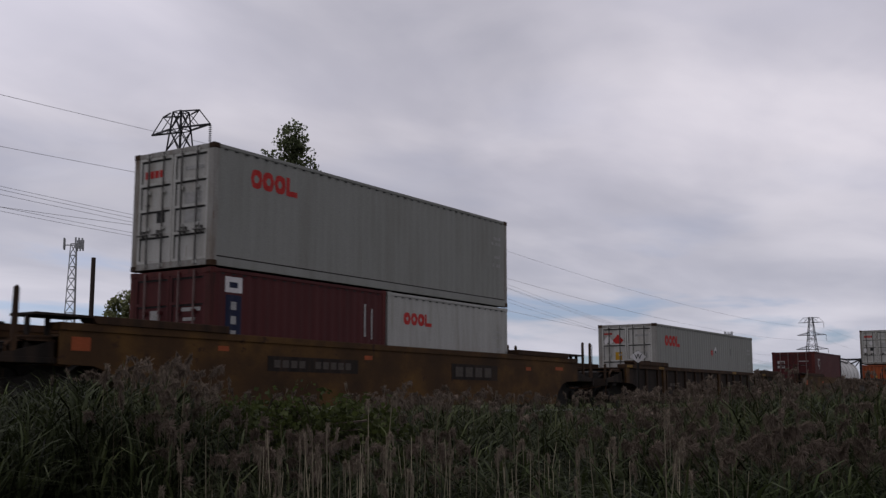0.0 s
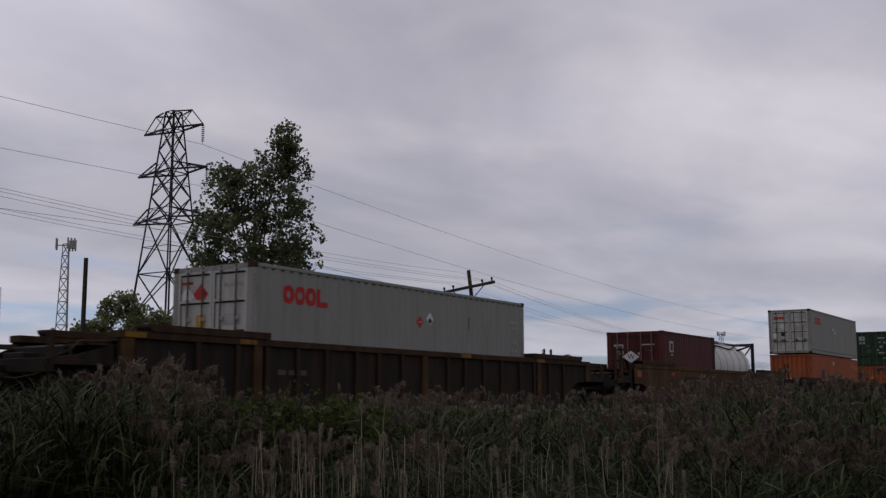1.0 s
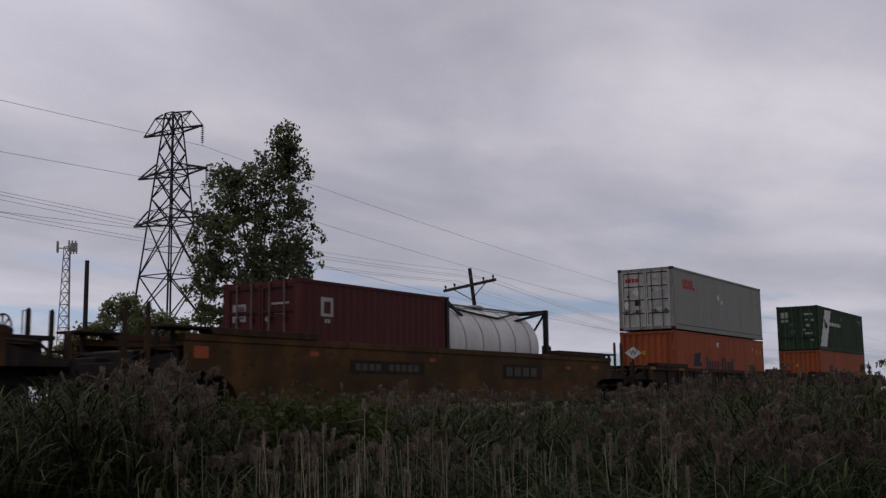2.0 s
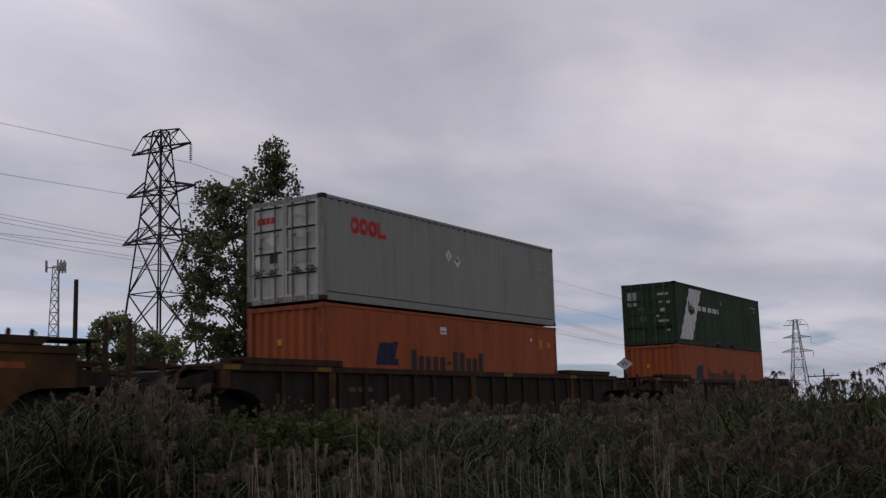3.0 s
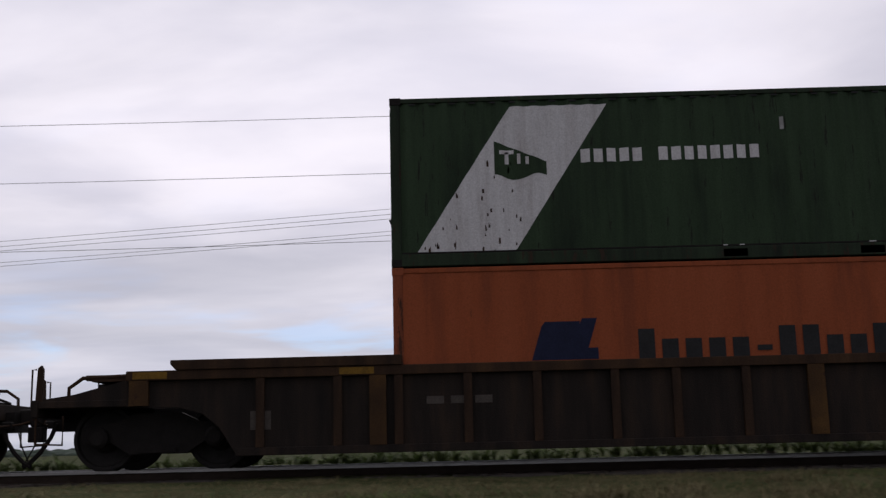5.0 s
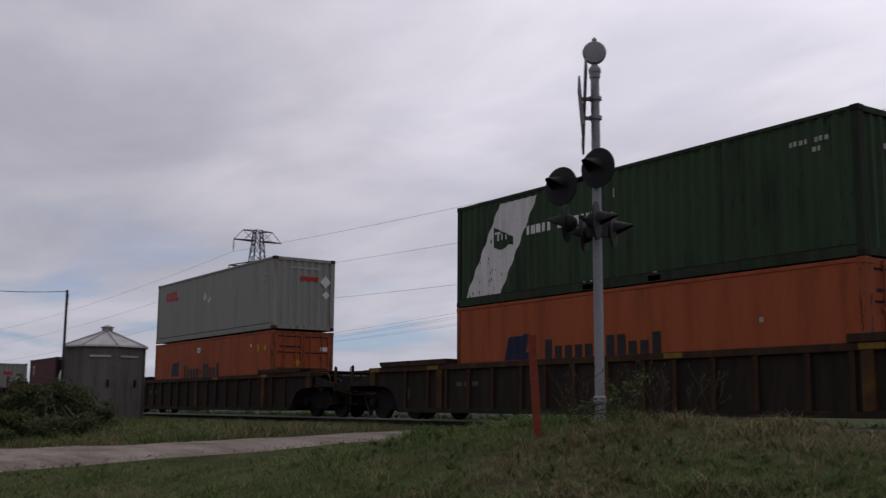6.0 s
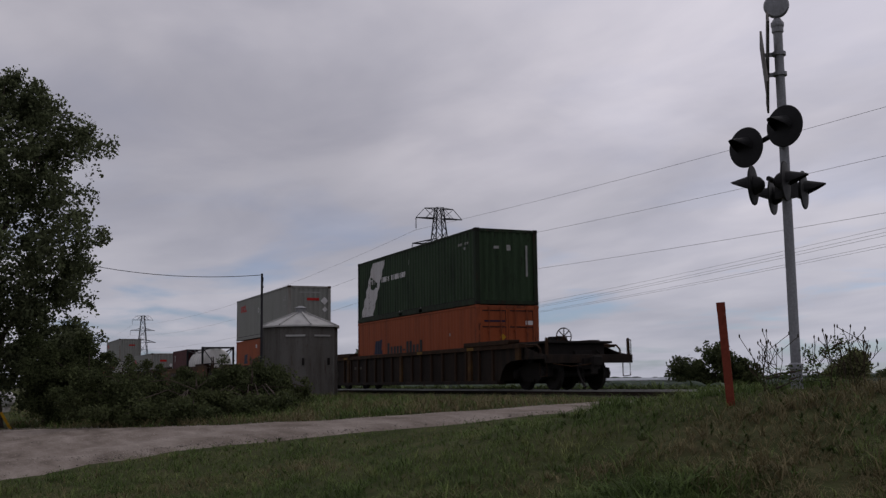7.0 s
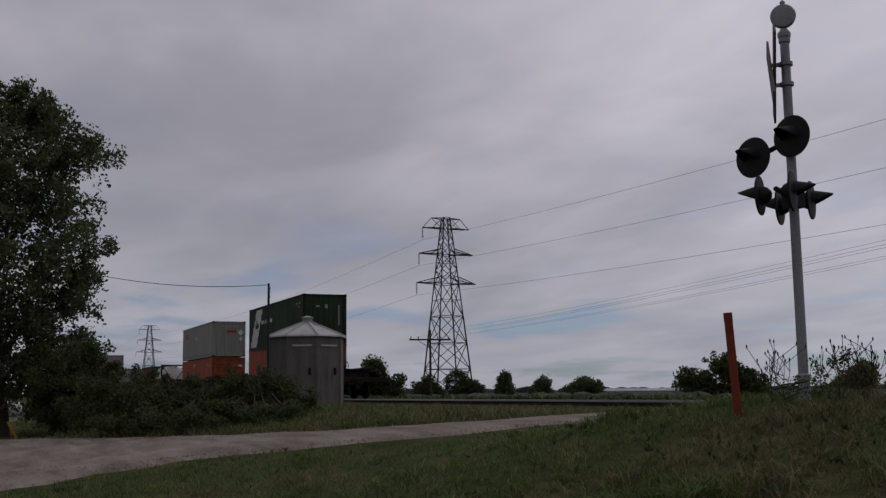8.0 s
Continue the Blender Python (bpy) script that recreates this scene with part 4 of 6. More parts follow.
        part("brake_valve", Geo().box(9.9, -1.1, 1.03, 10.28, -0.5, 1.46), M["grime"], car, bevel=0.04)
    for x in (-6, -3, 0, 3, 6):
        part("cross_member", Geo().box(x - 0.25, -1.4, 0.26, x + 0.25, 1.4, 0.385), M["grime"], car)
    return car


WHEELSET = wheelset_mesh()
first = {"ribbed": well_car("ribbed", (CARS["D"], TRACK_Y, RAIL_Z)), "smooth": well_car("smooth", (CARS["A"], TRACK_Y, RAIL_Z))}
TRAIN_CARS = {"D": first["ribbed"], "A": first["smooth"], "B": well_car("ribbed", (CARS["B"], TRACK_Y, RAIL_Z), 0.16)}
for key, style in (("E", "ribbed"), ("C", "smooth"), ("Z", "smooth")):
    TRAIN_CARS[key] = copy_thing(first[style], Matrix.Translation((CARS[key], TRACK_Y, RAIL_Z)))
for ob in list(TRAIN_CARS["D"].children):
    if ob.name.startswith(("brake_wheel", "brake_stand", "brake_valve", "brake_platform")):
        bpy.data.objects.remove(ob)
for car in TRAIN_CARS.values():
    MOVING.append((car, car.matrix_basis.translation.copy()))
    for ob in car.children_recursive:
        if ob.name.startswith("wheelset"):
            WHEELS.append((ob, ob.matrix_basis.translation.copy()))

# ---------------------------------------------------------------- the land
def land(x, y):
    """Height of the ground."""
    bank = 0.10 + 1.02 * smooth01((y + 2.0) / 15.0)
    back = 0.55 * smooth01((y - 20.5) / 6.0)
    hump = 0.58 * math.exp(-((x + 9.3) / (4.2 if x > -9.3 else 4.35)) ** 2 - ((y - 7.8) / 3.8) ** 2)
    far = 0.75 * smooth01((abs(x) - 70) / 200) * (1 - smooth01((y - 12) / 3) * (1 - smooth01((y - 22) / 6)))
    rough = 0.07 * noise.noise((x * 0.22, y * 0.22, 1.7)) + 0.03 * noise.noise((x * 0.9, y * 0.9, 4.1))
    return bank - back + hump - far * 0.4 + rough * smooth01((60 - abs(x)) / 30 + 0.3)


def spread(near0, near1, step, far, ratio=1.25):
    vals = list(np.arange(near0, near1 + 1e-6, step))
    d, v = step, vals[-1]
    while v < far:
        d *= ratio
        v += d
        vals.append(v)
    d, v = step, vals[0]
    while v > -far:
        d *= ratio
        v -= d
        vals.insert(0, v)
    return vals


def sheet(xs, ys, height):
    g = Geo()
    nx = len(xs)
    g.v = [(x, y, height(x, y)) for y in ys for x in xs]
    g.f = [(j * nx + i, j * nx + i + 1, (j + 1) * nx + i + 1, (j + 1) * nx + i) for j in range(len(ys) - 1) for i in range(nx - 1)]
    return g


XS, YS = spread(-60, 60, 0.8, 4200), spread(-8, 34, 0.6, 4200)
tagged(new("ground", mesh_of("ground", sheet(XS, YS, land), M["soil"], True)), "rough green and dry brown grassland, flat to the horizon", "ground", kind="structure")

# the gravel road that comes up to the crossing
NEAR_EDGE = [(-9.0, -16.0), (-13.5, -7.0), (-17.5, 0.4), (-19.0, 3.6), (-18.2, 5.9), (-17.2, 7.2), (-16.7, 8.8), (-16.2, 10.6), (-15.0, 13.0), (-14.6, 15.2)]
FAR_EDGE = [(-56.0, -16.0), (-50.0, -7.0), (-38.5, 0.9), (-31.0, 3.8), (-26.0, 5.6), (-22.6, 7.2), (-20.6, 8.8), (-19.4, 10.8), (-19.6, 13.2), (-20.0, 15.2)]


def along(pts, n):
    """Points of a smooth line through pts."""
    got = []
    for i in range(len(pts) - 1):
        p = [pts[max(0, min(len(pts) - 1, k))] for k in (i - 1, i, i + 1, i + 2)]
        for k in range(n):
            t = k / n
            got.append(tuple(0.5 * (2 * p[1][a] + (p[2][a] - p[0][a]) * t + (2 * p[0][a] - 5 * p[1][a] + 4 * p[2][a] - p[3][a]) * t * t + (3 * p[1][a] - p[0][a] - 3 * p[2][a] + p[3][a]) * t ** 3) for a in (0, 1)))
    return got + [pts[-1]]


def road_geo():
    g, rows = Geo(), 25
    near, far = along(NEAR_EDGE, 16), along(FAR_EDGE, 16)
    for (xa, ya), (xb, yb) in zip(near, far):
        wob_a = 0.25 * noise.noise((xa * 0.6, ya * 0.6, 9.0)) + 0.12 * noise.noise((xa * 2.1, ya * 2.1, 3.0))
        wob_b = 0.4 * noise.noise((xb * 0.4, yb * 0.4, 5.0))
        d = Vector((xb - xa, yb - ya)).normalized()
        xa, ya, xb, yb = xa + d.x * wob_a, ya + d.y * wob_a, xb + d.x * wob_b, yb + d.y * wob_b
        for k in range(rows):
            u = k / (rows - 1)
            x, y = xa + (xb - xa) * u, ya + (yb - ya) * u
            lift = 0.05 - 0.08 * abs(2 * u - 1) ** 12 + 0.008 * noise.noise((x * 0.8, y * 0.8, 1.0))
            g.v.append((x, y, land(x, y) + lift))
    g.f = [(i * rows + k, (i + 1) * rows + k, (i + 1) * rows + k + 1, i * rows + k + 1) for i in range(len(near) - 1) for k in range(rows - 1)]
    return g


tagged(new("road", mesh_of("road", road_geo(), M["gravel"], True)), "pale gravel road with wheel tracks leading up to the crossing", "road", kind="structure")
ROAD_RING = along(NEAR_EDGE, 4) + along(FAR_EDGE, 4)[::-1]


def on_road(x, y):
    inside = False
    for (xa, ya), (xb, yb) in zip(ROAD_RING, ROAD_RING[1:] + ROAD_RING[:1]):
        if (ya > y) != (yb > y) and x < xa + (y - ya) * (xb - xa) / (yb - ya):
            inside = not inside
    return inside


# ballast, sleepers and rails
BED = [(-2.9, -0.42), (-2.2, -0.26), (-1.55, -0.17), (1.55, -0.17), (2.2, -0.26), (2.9, -0.42)]


def bed_geo():
    g = Geo()
    xs = spread(-80, 60, 0.6, 2500, 1.3)
    for x in xs:
        for o, dz in BED:
            g.v.append((x, TRACK_Y + o, RAIL_Z + dz + 0.03 * noise.noise((x * 2.1, o * 2.3, 0.5))))
    n = len(BED)
    g.f = [(i * n + k, (i + 1) * n + k, (i + 1) * n + k + 1, i * n + k + 1) for i in range(len(xs) - 1) for k in range(n - 1)]
    return g


tagged(new("ballast", fixed_normals(mesh_of("ballast", bed_geo(), M["ballast"], True))), "grey crushed stone ballast bed under the track", "ballast", kind="structure")
track = thing("railway_track", "single track of steel rails on dark timber sleepers", "railway track", (0, TRACK_Y, RAIL_Z), kind="structure")
for s in (-1, 1):
    c = s * 0.755
    prof = [(-0.07, -0.18), (0.07, -0.18), (0.07, -0.165), (0.012, -0.15), (0.012, -0.045), (0.037, -0.035), (0.037, 0.0), (-0.037, 0.0), (-0.037, -0.035), (-0.012, -0.045), (-0.012, -0.15), (-0.07, -0.165)]
    g = Geo()
    n = len(prof)
    g.v = [(x, c + a, b) for x in (-2500, 2500) for a, b in prof]
    g.f = [(i, (i + 1) % n, n + (i + 1) % n, n + i) for i in range(n)]
    rail = part("rail", g, M["rail"], track)
    # only the top is worn bright; pale sides stand in for the sky's glint
    part("running_surface", Geo().box(-2500, c - 0.040, -0.038, 2500, c + 0.040, 0.003), M["rail_glint"], rail, "polished rail head, sides coloured pale for the glint")
tie = fixed_normals(mesh_of("sleeper", Geo().box(-0.11, -1.3, -0.33, 0.11, 1.3, -0.165), M["sleeper"]))
for i in range(230):
    part("sleeper", tie, None, track, at=pose(-80 + i * 0.56 + random.uniform(-0.03, 0.03), random.uniform(-0.04, 0.04), random.uniform(-0.008, 0.008), 0, 0, random.uniform(-1, 1)))


# ---------------------------------------------------------------- scattered growth, in joined meshes
def scatter(name, shapes, spots, mat, label, category, kind="stuff", parent=None):
    """Joins many small shapes into one mesh. shapes: (verts, faces); spots: (shape, x, y, z, turn, size, tilt, tilt turn)."""
    vs, loops, totals = [], [], []
    base = 0
    arrays = [(np.array(v, dtype=np.float32), np.array([i for q in f for i in q], dtype=np.int32), [len(q) for q in f]) for v, f in shapes]
    for k, x, y, z, turn, size, tilt, tt in spots:
        v, li, lt = arrays[k]
        ca, sa = math.cos(turn), math.sin(turn)
        px = (v[:, 0] * ca - v[:, 1] * sa) * size
        py = (v[:, 0] * sa + v[:, 1] * ca) * size
        pz = v[:, 2] * size
        lean = math.tan(tilt)
        vs.append(np.stack((px + x + pz * lean * math.cos(tt), py + y + pz * lean * math.sin(tt), pz + z), 1))
        loops.append(li + base)
        totals += lt
        base += len(v)
    starts = np.concatenate(([0], np.cumsum(totals)[:-1]))
    me = bpy.data.meshes.new(name)
    co = np.concatenate(vs)
    me.vertices.add(len(co))
    me.vertices.foreach_set("co", co.ravel())
    li = np.concatenate(loops)
    me.loops.add(len(li))
    me.loops.foreach_set("vertex_index", li)
    me.polygons.add(len(starts))
    me.polygons.foreach_set("loop_start", np.array(starts, dtype=np.int32))
    me.materials.append(mat)
    me.update(calc_edges=True)
    ob = new(name, me)
    if parent:
        ob.parent = parent
    return tagged(ob, label, category, kind=kind)


def blade(length, width, bend, rnd, n=3, base=0.0, out=0.0):
    """A leaf blade that rises and bends over."""
    vs, fs = [], []
    for i in range(n + 1):
        t = i / n
        w = width * (1 - t) ** 0.7 / 2 if i else width * 0.35
        x = out + bend * length * t * t
        z = base + length * (t - 0.45 * bend * t * t)
        tw = rnd.uniform(-0.3, 0.3)
        if i < n:
            vs += [(x, -w, z), (x + tw * w, w, z)]
        else:
            vs.append((x, 0, z))
    for i in range(n - 1):
        fs.append((2 * i, 2 * i + 1, 2 * i + 3, 2 * i + 2))
    fs.append((2 * n - 2, 2 * n - 1, 2 * n))
    return vs, fs


def turned(shape, a):
    v, f = shape
    c, s = math.cos(a), math.sin(a)
    return [(x * c - y * s, x * s + y * c, z) for x, y, z in v], f


def joined(shapes):
    vs, fs = [], []
    for v, f in shapes:
        k = len(vs)
        vs += v
        fs += [tuple(i + k for i in q) for q in f]
    return vs, fs


def reed_shapes(rnd):
    """Foliage, stalks and nodding plumes of reeds about 1.9 m tall; the stalk leans over under its plume."""
    leaves, stalks, plumes, coarse = [], [], [], []
    for _ in range(10):
        got = []
        for i in range(16):
            h = 0.25 + 0.083 * i + rnd.uniform(-0.05, 0.05)
            got.append(turned(blade(rnd.uniform(0.42, 0.76), rnd.uniform(0.021, 0.037), rnd.uniform(0.6, 1.9), rnd, 3, h), rnd.uniform(0, 6.28)))
        leaves.append(joined(got))
        hh = rnd.uniform(1.72, 1.98)
        r = 0.0038
        vs = [(r * math.cos(a) * k, r * math.sin(a) * k, z) for z, k in ((0, 1.2), (hh * 0.6, 1), (hh, 0.5)) for a in (0, 2.09, 4.19)]
        stalks.append((vs, [(3 * j + i, 3 * j + (i + 1) % 3, 3 * j + 3 + (i + 1) % 3, 3 * j + 3 + i) for j in range(2) for i in range(3)]))
        got = []
        side = rnd.gauss(0.3, 0.8)
        long, nod, full = rnd.uniform(0.14, 0.22), rnd.uniform(0.6, 2.2), rnd.uniform(0.034, 0.060)
        axis = [(0.0, hh - 0.06)]
        for k in range(8):
            a = nod * (0.25 + k * 0.22)
            axis.append((axis[-1][0] + long / 8 * math.sin(a), axis[-1][1] + long / 8 * math.cos(a)))
        for dense, keep in ((210, plumes), (80, coarse)):
            got = []
            for i in range(dense):
                # fine tufts that hang from the axis, fullest below the middle
                t = rnd.random()
                q = t * 7.99
                k = int(q)
                u = axis[k][0] + (axis[k + 1][0] - axis[k][0]) * (q - k)
                z = axis[k][1] + (axis[k + 1][1] - axis[k][1]) * (q - k)
                x, y = u * math.cos(side), u * math.sin(side)
                a = side + rnd.gauss(0, 1.4)
                d = rnd.uniform(0.2, 1.0) * full * (math.sin(math.pi * (0.12 + 0.8 * t)) + 0.1)
                ex, ey, ez = x + d * math.cos(a), y + d * math.sin(a), z + rnd.uniform(-0.075, 0.035)
                w = rnd.uniform(0.0014, 0.0036) * (1 if dense > 100 else 1.9)
                px, py = -math.sin(a) * w, math.cos(a) * w
                got.append(([(x - px, y - py, z - w), (x + px, y + py, z + w), (ex + px * 0.6, ey + py * 0.6, ez + w), (ex - px * 0.6, ey - py * 0.6, ez - w)], [(0, 1, 2, 3)]))
            keep.append(joined(got))
    return leaves, stalks, plumes, coarse


rnd = random.Random(11)
LEAVES, STALKS, PLUMES, FAR_PLUMES = reed_shapes(rnd)


def reedy(x, y):
    """Whether the reed bed covers this place."""
    a, d = math.degrees(math.atan2(x, y)), math.hypot(x, y)
    edge = 30.0 + 1.2 * math.sin(y * 1.7)
    return a > edge and y < 13.3 and d > 6.2 + 2.2 * smooth01((46 - a) / 9) + 0.5 * math.sin(a * 0.35) and y > 0.4


leaf_spots, fresh_spots, stalk_spots, plume_spots, old_spots, bare_spots, far_spots = [], [], [], [], [], [], []
count = 0
while count < 9000:
    if count < 6000:
        a, d = rnd.uniform(29, 86), 6.0 + 14 * rnd.random() ** 1.25
        x, y = d * math.sin(radians(a)), d * math.cos(radians(a))
    else:
        x, y = 15 + rnd.random() ** 1.6 * 95, rnd.uniform(0.5, 13.3)
    if not reedy(x, y):
        continue
    wave = noise.noise((x * 0.28, y * 0.28, 2.2)) + 1.1 * noise.noise((x * 0.8, y * 0.8, 7.2)) + 0.5 * noise.noise((x * 2.1, y * 2.1, 5.2))
    a, d = math.degrees(math.atan2(x, y)), math.hypot(x, y)
    # the bed climbs the bank: low at its foot, shoulder-high along the line
    crest = 1.20 + 0.47 * smooth01((d - 6.0) / 7.5) + 0.008 * min(d, 30) + (0.16 - 0.09 * smooth01((d - 10) / 8)) * wave - 0.06 + 0.12 * smooth01((43 - a) / 6) - 0.05 * math.exp(-((a - 49.5) / 4.0) ** 2)
    crest += (0.20 + 0.20 * smooth01((a - 34) / 4)) * smooth01((47 - a) / 5) * smooth01((d - 6.8) / 2.6) * (1 - 0.6 * smooth01((d - 11) / 4))
    crest += smooth01((a - 65) / 9) * 0.22 * smooth01((d - 8) / 4) * (1 - smooth01((d - 20) / 8))
    size = rnd.uniform(0.72, 0.98)
    k = rnd.randrange(10)
    turn, tilt, tt = rnd.gauss(0, 1.0), abs(rnd.gauss(0.04, 0.10)), rnd.gauss(0.4, 1.0)
    low = crest - 1.97 * size - rnd.uniform(0.0, 0.26)
    fresh = 0.16 + 0.02 * smooth01((a - 50) / 8) + 0.5 * noise.noise((x * 0.35, y * 0.35, 6.6)) + 0.30 * smooth01((a - 58) / 8) * smooth01((10 - d) / 3) + 0.04 * smooth01((47 - a) / 5)
    (fresh_spots if rnd.random() < fresh else leaf_spots).append((k, x, y, low, turn, size, tilt, tt))
    flower = 0.20 + 0.75 * noise.noise((x * 0.45, y * 0.45, 8.8)) - 0.3 * math.exp(-((a - 50.0) / 3.0) ** 2) - 0.42 * smooth01((42 - a) / 5) - 0.15 * smooth01((8.5 - d) / 2) - 0.03 * smooth01((a - 56) / 6)
    if rnd.random() < flower:
        row = (k, x + rnd.gauss(0, 0.05), y + rnd.gauss(0, 0.05), crest - 1.95 * size + (0.09 - 0.05 * smooth01((d - 12) / 10)) * max(-2.0, min(1.7, rnd.gauss(0, 1))), turn, size, tilt, tt)
        stalk_spots.append(row)
        (old_spots if rnd.random() < 0.07 else plume_spots if d < 10.5 else far_spots).append(row)
    count += 1
for _ in range(160):
    # bare pale stalks of last year
    a, d = rnd.choice((rnd.gauss(52, 3.6), rnd.uniform(42, 72))), rnd.uniform(6.4, 9.0)
    x, y = d * math.sin(radians(a)), d * math.cos(radians(a))
    size = rnd.uniform(0.8, 0.95)
    row = (rnd.randrange(10), x, y, 1.27 + 0.13 * rnd.gauss(0, 1) - 1.9 * size, rnd.uniform(0, 6.28), size, abs(rnd.gauss(0, 0.07)), rnd.uniform(0, 6.28))
    bare_spots.append(row)
    if rnd.random() < 0.45:
        old_spots.append(row)
scatter("reed_leaves", LEAVES, leaf_spots, M["reed_leaf"], "dense green common reed leaves beside the track", "reeds")
scatter("fresh_reed_leaves", LEAVES, fresh_spots, M["reed_fresh"], "lighter green arching reed leaves in the reed bed", "reeds")
BARE = [([(x * 1.5, y * 1.5, z) for x, y, z in v], f) for v, f in STALKS]
scatter("bare_reed_stalks", BARE, bare_spots, M["old_stalk"], "bare straw-pale stalks of last year's reeds", "reeds")
scatter("reed_stalks", STALKS, stalk_spots, M["reed_stalk"], "pale dry reed stalks standing in the reed bed", "reeds")
OLD_PLUMES = [([(x * 0.42, y * 0.42, z) for x, y, z in v], f) for v, f in PLUMES]
scatter("old_reed_plumes", OLD_PLUMES, old_spots, M["old_plume"], "bleached straw-coloured plumes of last year's reeds", "reeds")
scatter("far_reed_plumes", FAR_PLUMES, far_spots, M["plume"], "purplish brown reed plumes massed along the track", "reeds")
scatter("reed_plumes", PLUMES, plume_spots, M["plume"], "purplish brown feathery reed plumes bent by the wind", "reeds")

# grass
GRASS = [joined([turned(blade(rnd.uniform(0.07, 0.20), rnd.uniform(0.006, 0.011), rnd.uniform(0.4, 1.5), rnd, 2), rnd.uniform(0, 6.28)) for _ in range(6)]) for _ in range(10)]
green_spots, dry_spots = [], []
count = 0
while count < 56000:
    a = rnd.uniform(-34, 96)
    d = 5.0 + 26 * rnd.random() ** 1.6
    x, y = -d * math.sin(radians(a)), d * math.cos(radians(a))
    if y > 15.3 or (y > 14.3 and rnd.random() < (y - 14.3)) or on_road(x, y) or reedy(x, y):
        continue
    b = math.degrees(math.atan2(-x, y))
    patch = 0.5 * math.exp(-((b - 50.5) / 5) ** 2 - ((math.hypot(x, y) - 9.5) / 2.5) ** 2)
    dry = noise.noise((x * 0.3, y * 0.3, 5.5)) + 0.5 * noise.noise((x * 1.1, y * 1.1, 4.5)) + 0.55 * smooth01((y - 7.5) / 3) + patch + 0.50 * smooth01((56 - b) / 18) + rnd.gauss(0, 0.2)
    tuft = (1 - 0.45 * smooth01((y - 9.5) / 2.5)) * (0.80 + 1.2 * max(0, noise.noise((x * 1.3, y * 1.3, 3.1)) + 0.5 * noise.noise((x * 0.4, y * 0.4, 6.1))))
    tuft *= 1 - 0.35 * smooth01((b - 56) / 4) * smooth01((74 - b) / 6) * smooth01((math.hypot(x, y) - 10) / 3)
    foot = max(land(x, y), RAIL_Z + float(np.interp(y - TRACK_Y, [q[0] for q in BED], [q[1] for q in BED])) if y > 14.2 else -9)
    row = (rnd.randrange(10), x, y, foot - 0.01, rnd.uniform(0, 6.28), rnd.uniform(0.6, 1.3) * tuft, abs(rnd.gauss(0, 0.25)), rnd.uniform(0, 6.28))
    (dry_spots if dry > 0.42 else green_spots).append(row)
    count += 1
HERB = [joined([turned(blade(rnd.uniform(0.06, 0.13), rnd.uniform(0.012, 0.024), rnd.uniform(0.5, 1.5), rnd, 3), rnd.uniform(0, 6.28)) for _ in range(7)]) for _ in range(6)]
herb_spots = []
while len(herb_spots) < 1000:
    a, d = rnd.uniform(20, 92), 5.0 + 18 * rnd.random() ** 1.5
    x, y = -d * math.sin(radians(a)), d * math.cos(radians(a))
    if y > 11 or on_road(x, y) or noise.noise((x * 0.55, y * 0.55, 9.4)) + rnd.gauss(0, 0.15) < 0.12:
        continue
    herb_spots.append((rnd.randrange(6), x, y, land(x, y) - 0.005, rnd.uniform(0, 6.28), rnd.uniform(0.6, 1.5), abs(rnd.gauss(0, 0.3)), rnd.uniform(0, 6.28)))
scatter("ground_herbs", HERB, herb_spots, M["herb"], "patches of dark green broad-leaved herbs in the verge", "herbs")
far_weeds = []
for _ in range(1500):
    x, y = rnd.uniform(-11, 24), rnd.uniform(20.3, 22.5)
    far_weeds.append((rnd.randrange(6), x, y, land(x, y) + 0.15, rnd.uniform(0, 6.28), rnd.uniform(2.0, 4.6) * (0.8 + 0.7 * noise.noise((x * 0.6, y, 3.3))), abs(rnd.gauss(0, 0.2)), rnd.uniform(0, 6.28)))
for _ in range(3200):
    x, y = rnd.uniform(-75, -11), rnd.uniform(20.2, 23.5)
    if noise.noise((x * 0.35, y * 0.3, 6.3)) > -0.28:
        far_weeds.append((rnd.randrange(6), x, y, land(x, y), rnd.uniform(0, 6.28), rnd.uniform(3.0, 5.2), abs(rnd.gauss(0, 0.2)), rnd.uniform(0, 6.28)))
scatter("trackside_weeds", HERB, far_weeds, M["herb"], "rank dark weeds on the far side of the track", "weeds")
count = 0
while count < 9000:
    a, d = rnd.uniform(-180, 180), 0.5 + 11 * rnd.random() ** 0.6
    x, y = -d * math.sin(radians(a)), d * math.cos(radians(a))
    if on_road(x, y) or reedy(x, y) or (d > 5 and -34 < a < 96):
        continue
    green_spots.append((rnd.randrange(10), x, y, land(x, y) - 0.01, rnd.uniform(0, 6.28), rnd.uniform(0.6, 1.3), abs(rnd.gauss(0, 0.25)), rnd.uniform(0, 6.28)))
    count += 1
for _ in range(15000):
    # rough verge between the road and the line
    a, d = rnd.uniform(52, 88), rnd.uniform(21, 62)
    x, y = -d * math.sin(radians(a)), d * math.cos(radians(a))
    if y < 14.2 and not on_road(x, y):
        row = (rnd.randrange(10), x, y, land(x, y) - 0.01, rnd.uniform(0, 6.28), rnd.uniform(1.2, 2.6) * (1 - 0.4 * smooth01((y - 10) / 3)), abs(rnd.gauss(0, 0.25)), rnd.uniform(0, 6.28))
        (dry_spots if noise.noise((x * 0.25, y * 0.5, 2.5)) + rnd.gauss(0, 0.3) > -0.05 else green_spots).append(row)
scatter("grass", GRASS, green_spots, M["grass"], "short green verge grass", "grass")
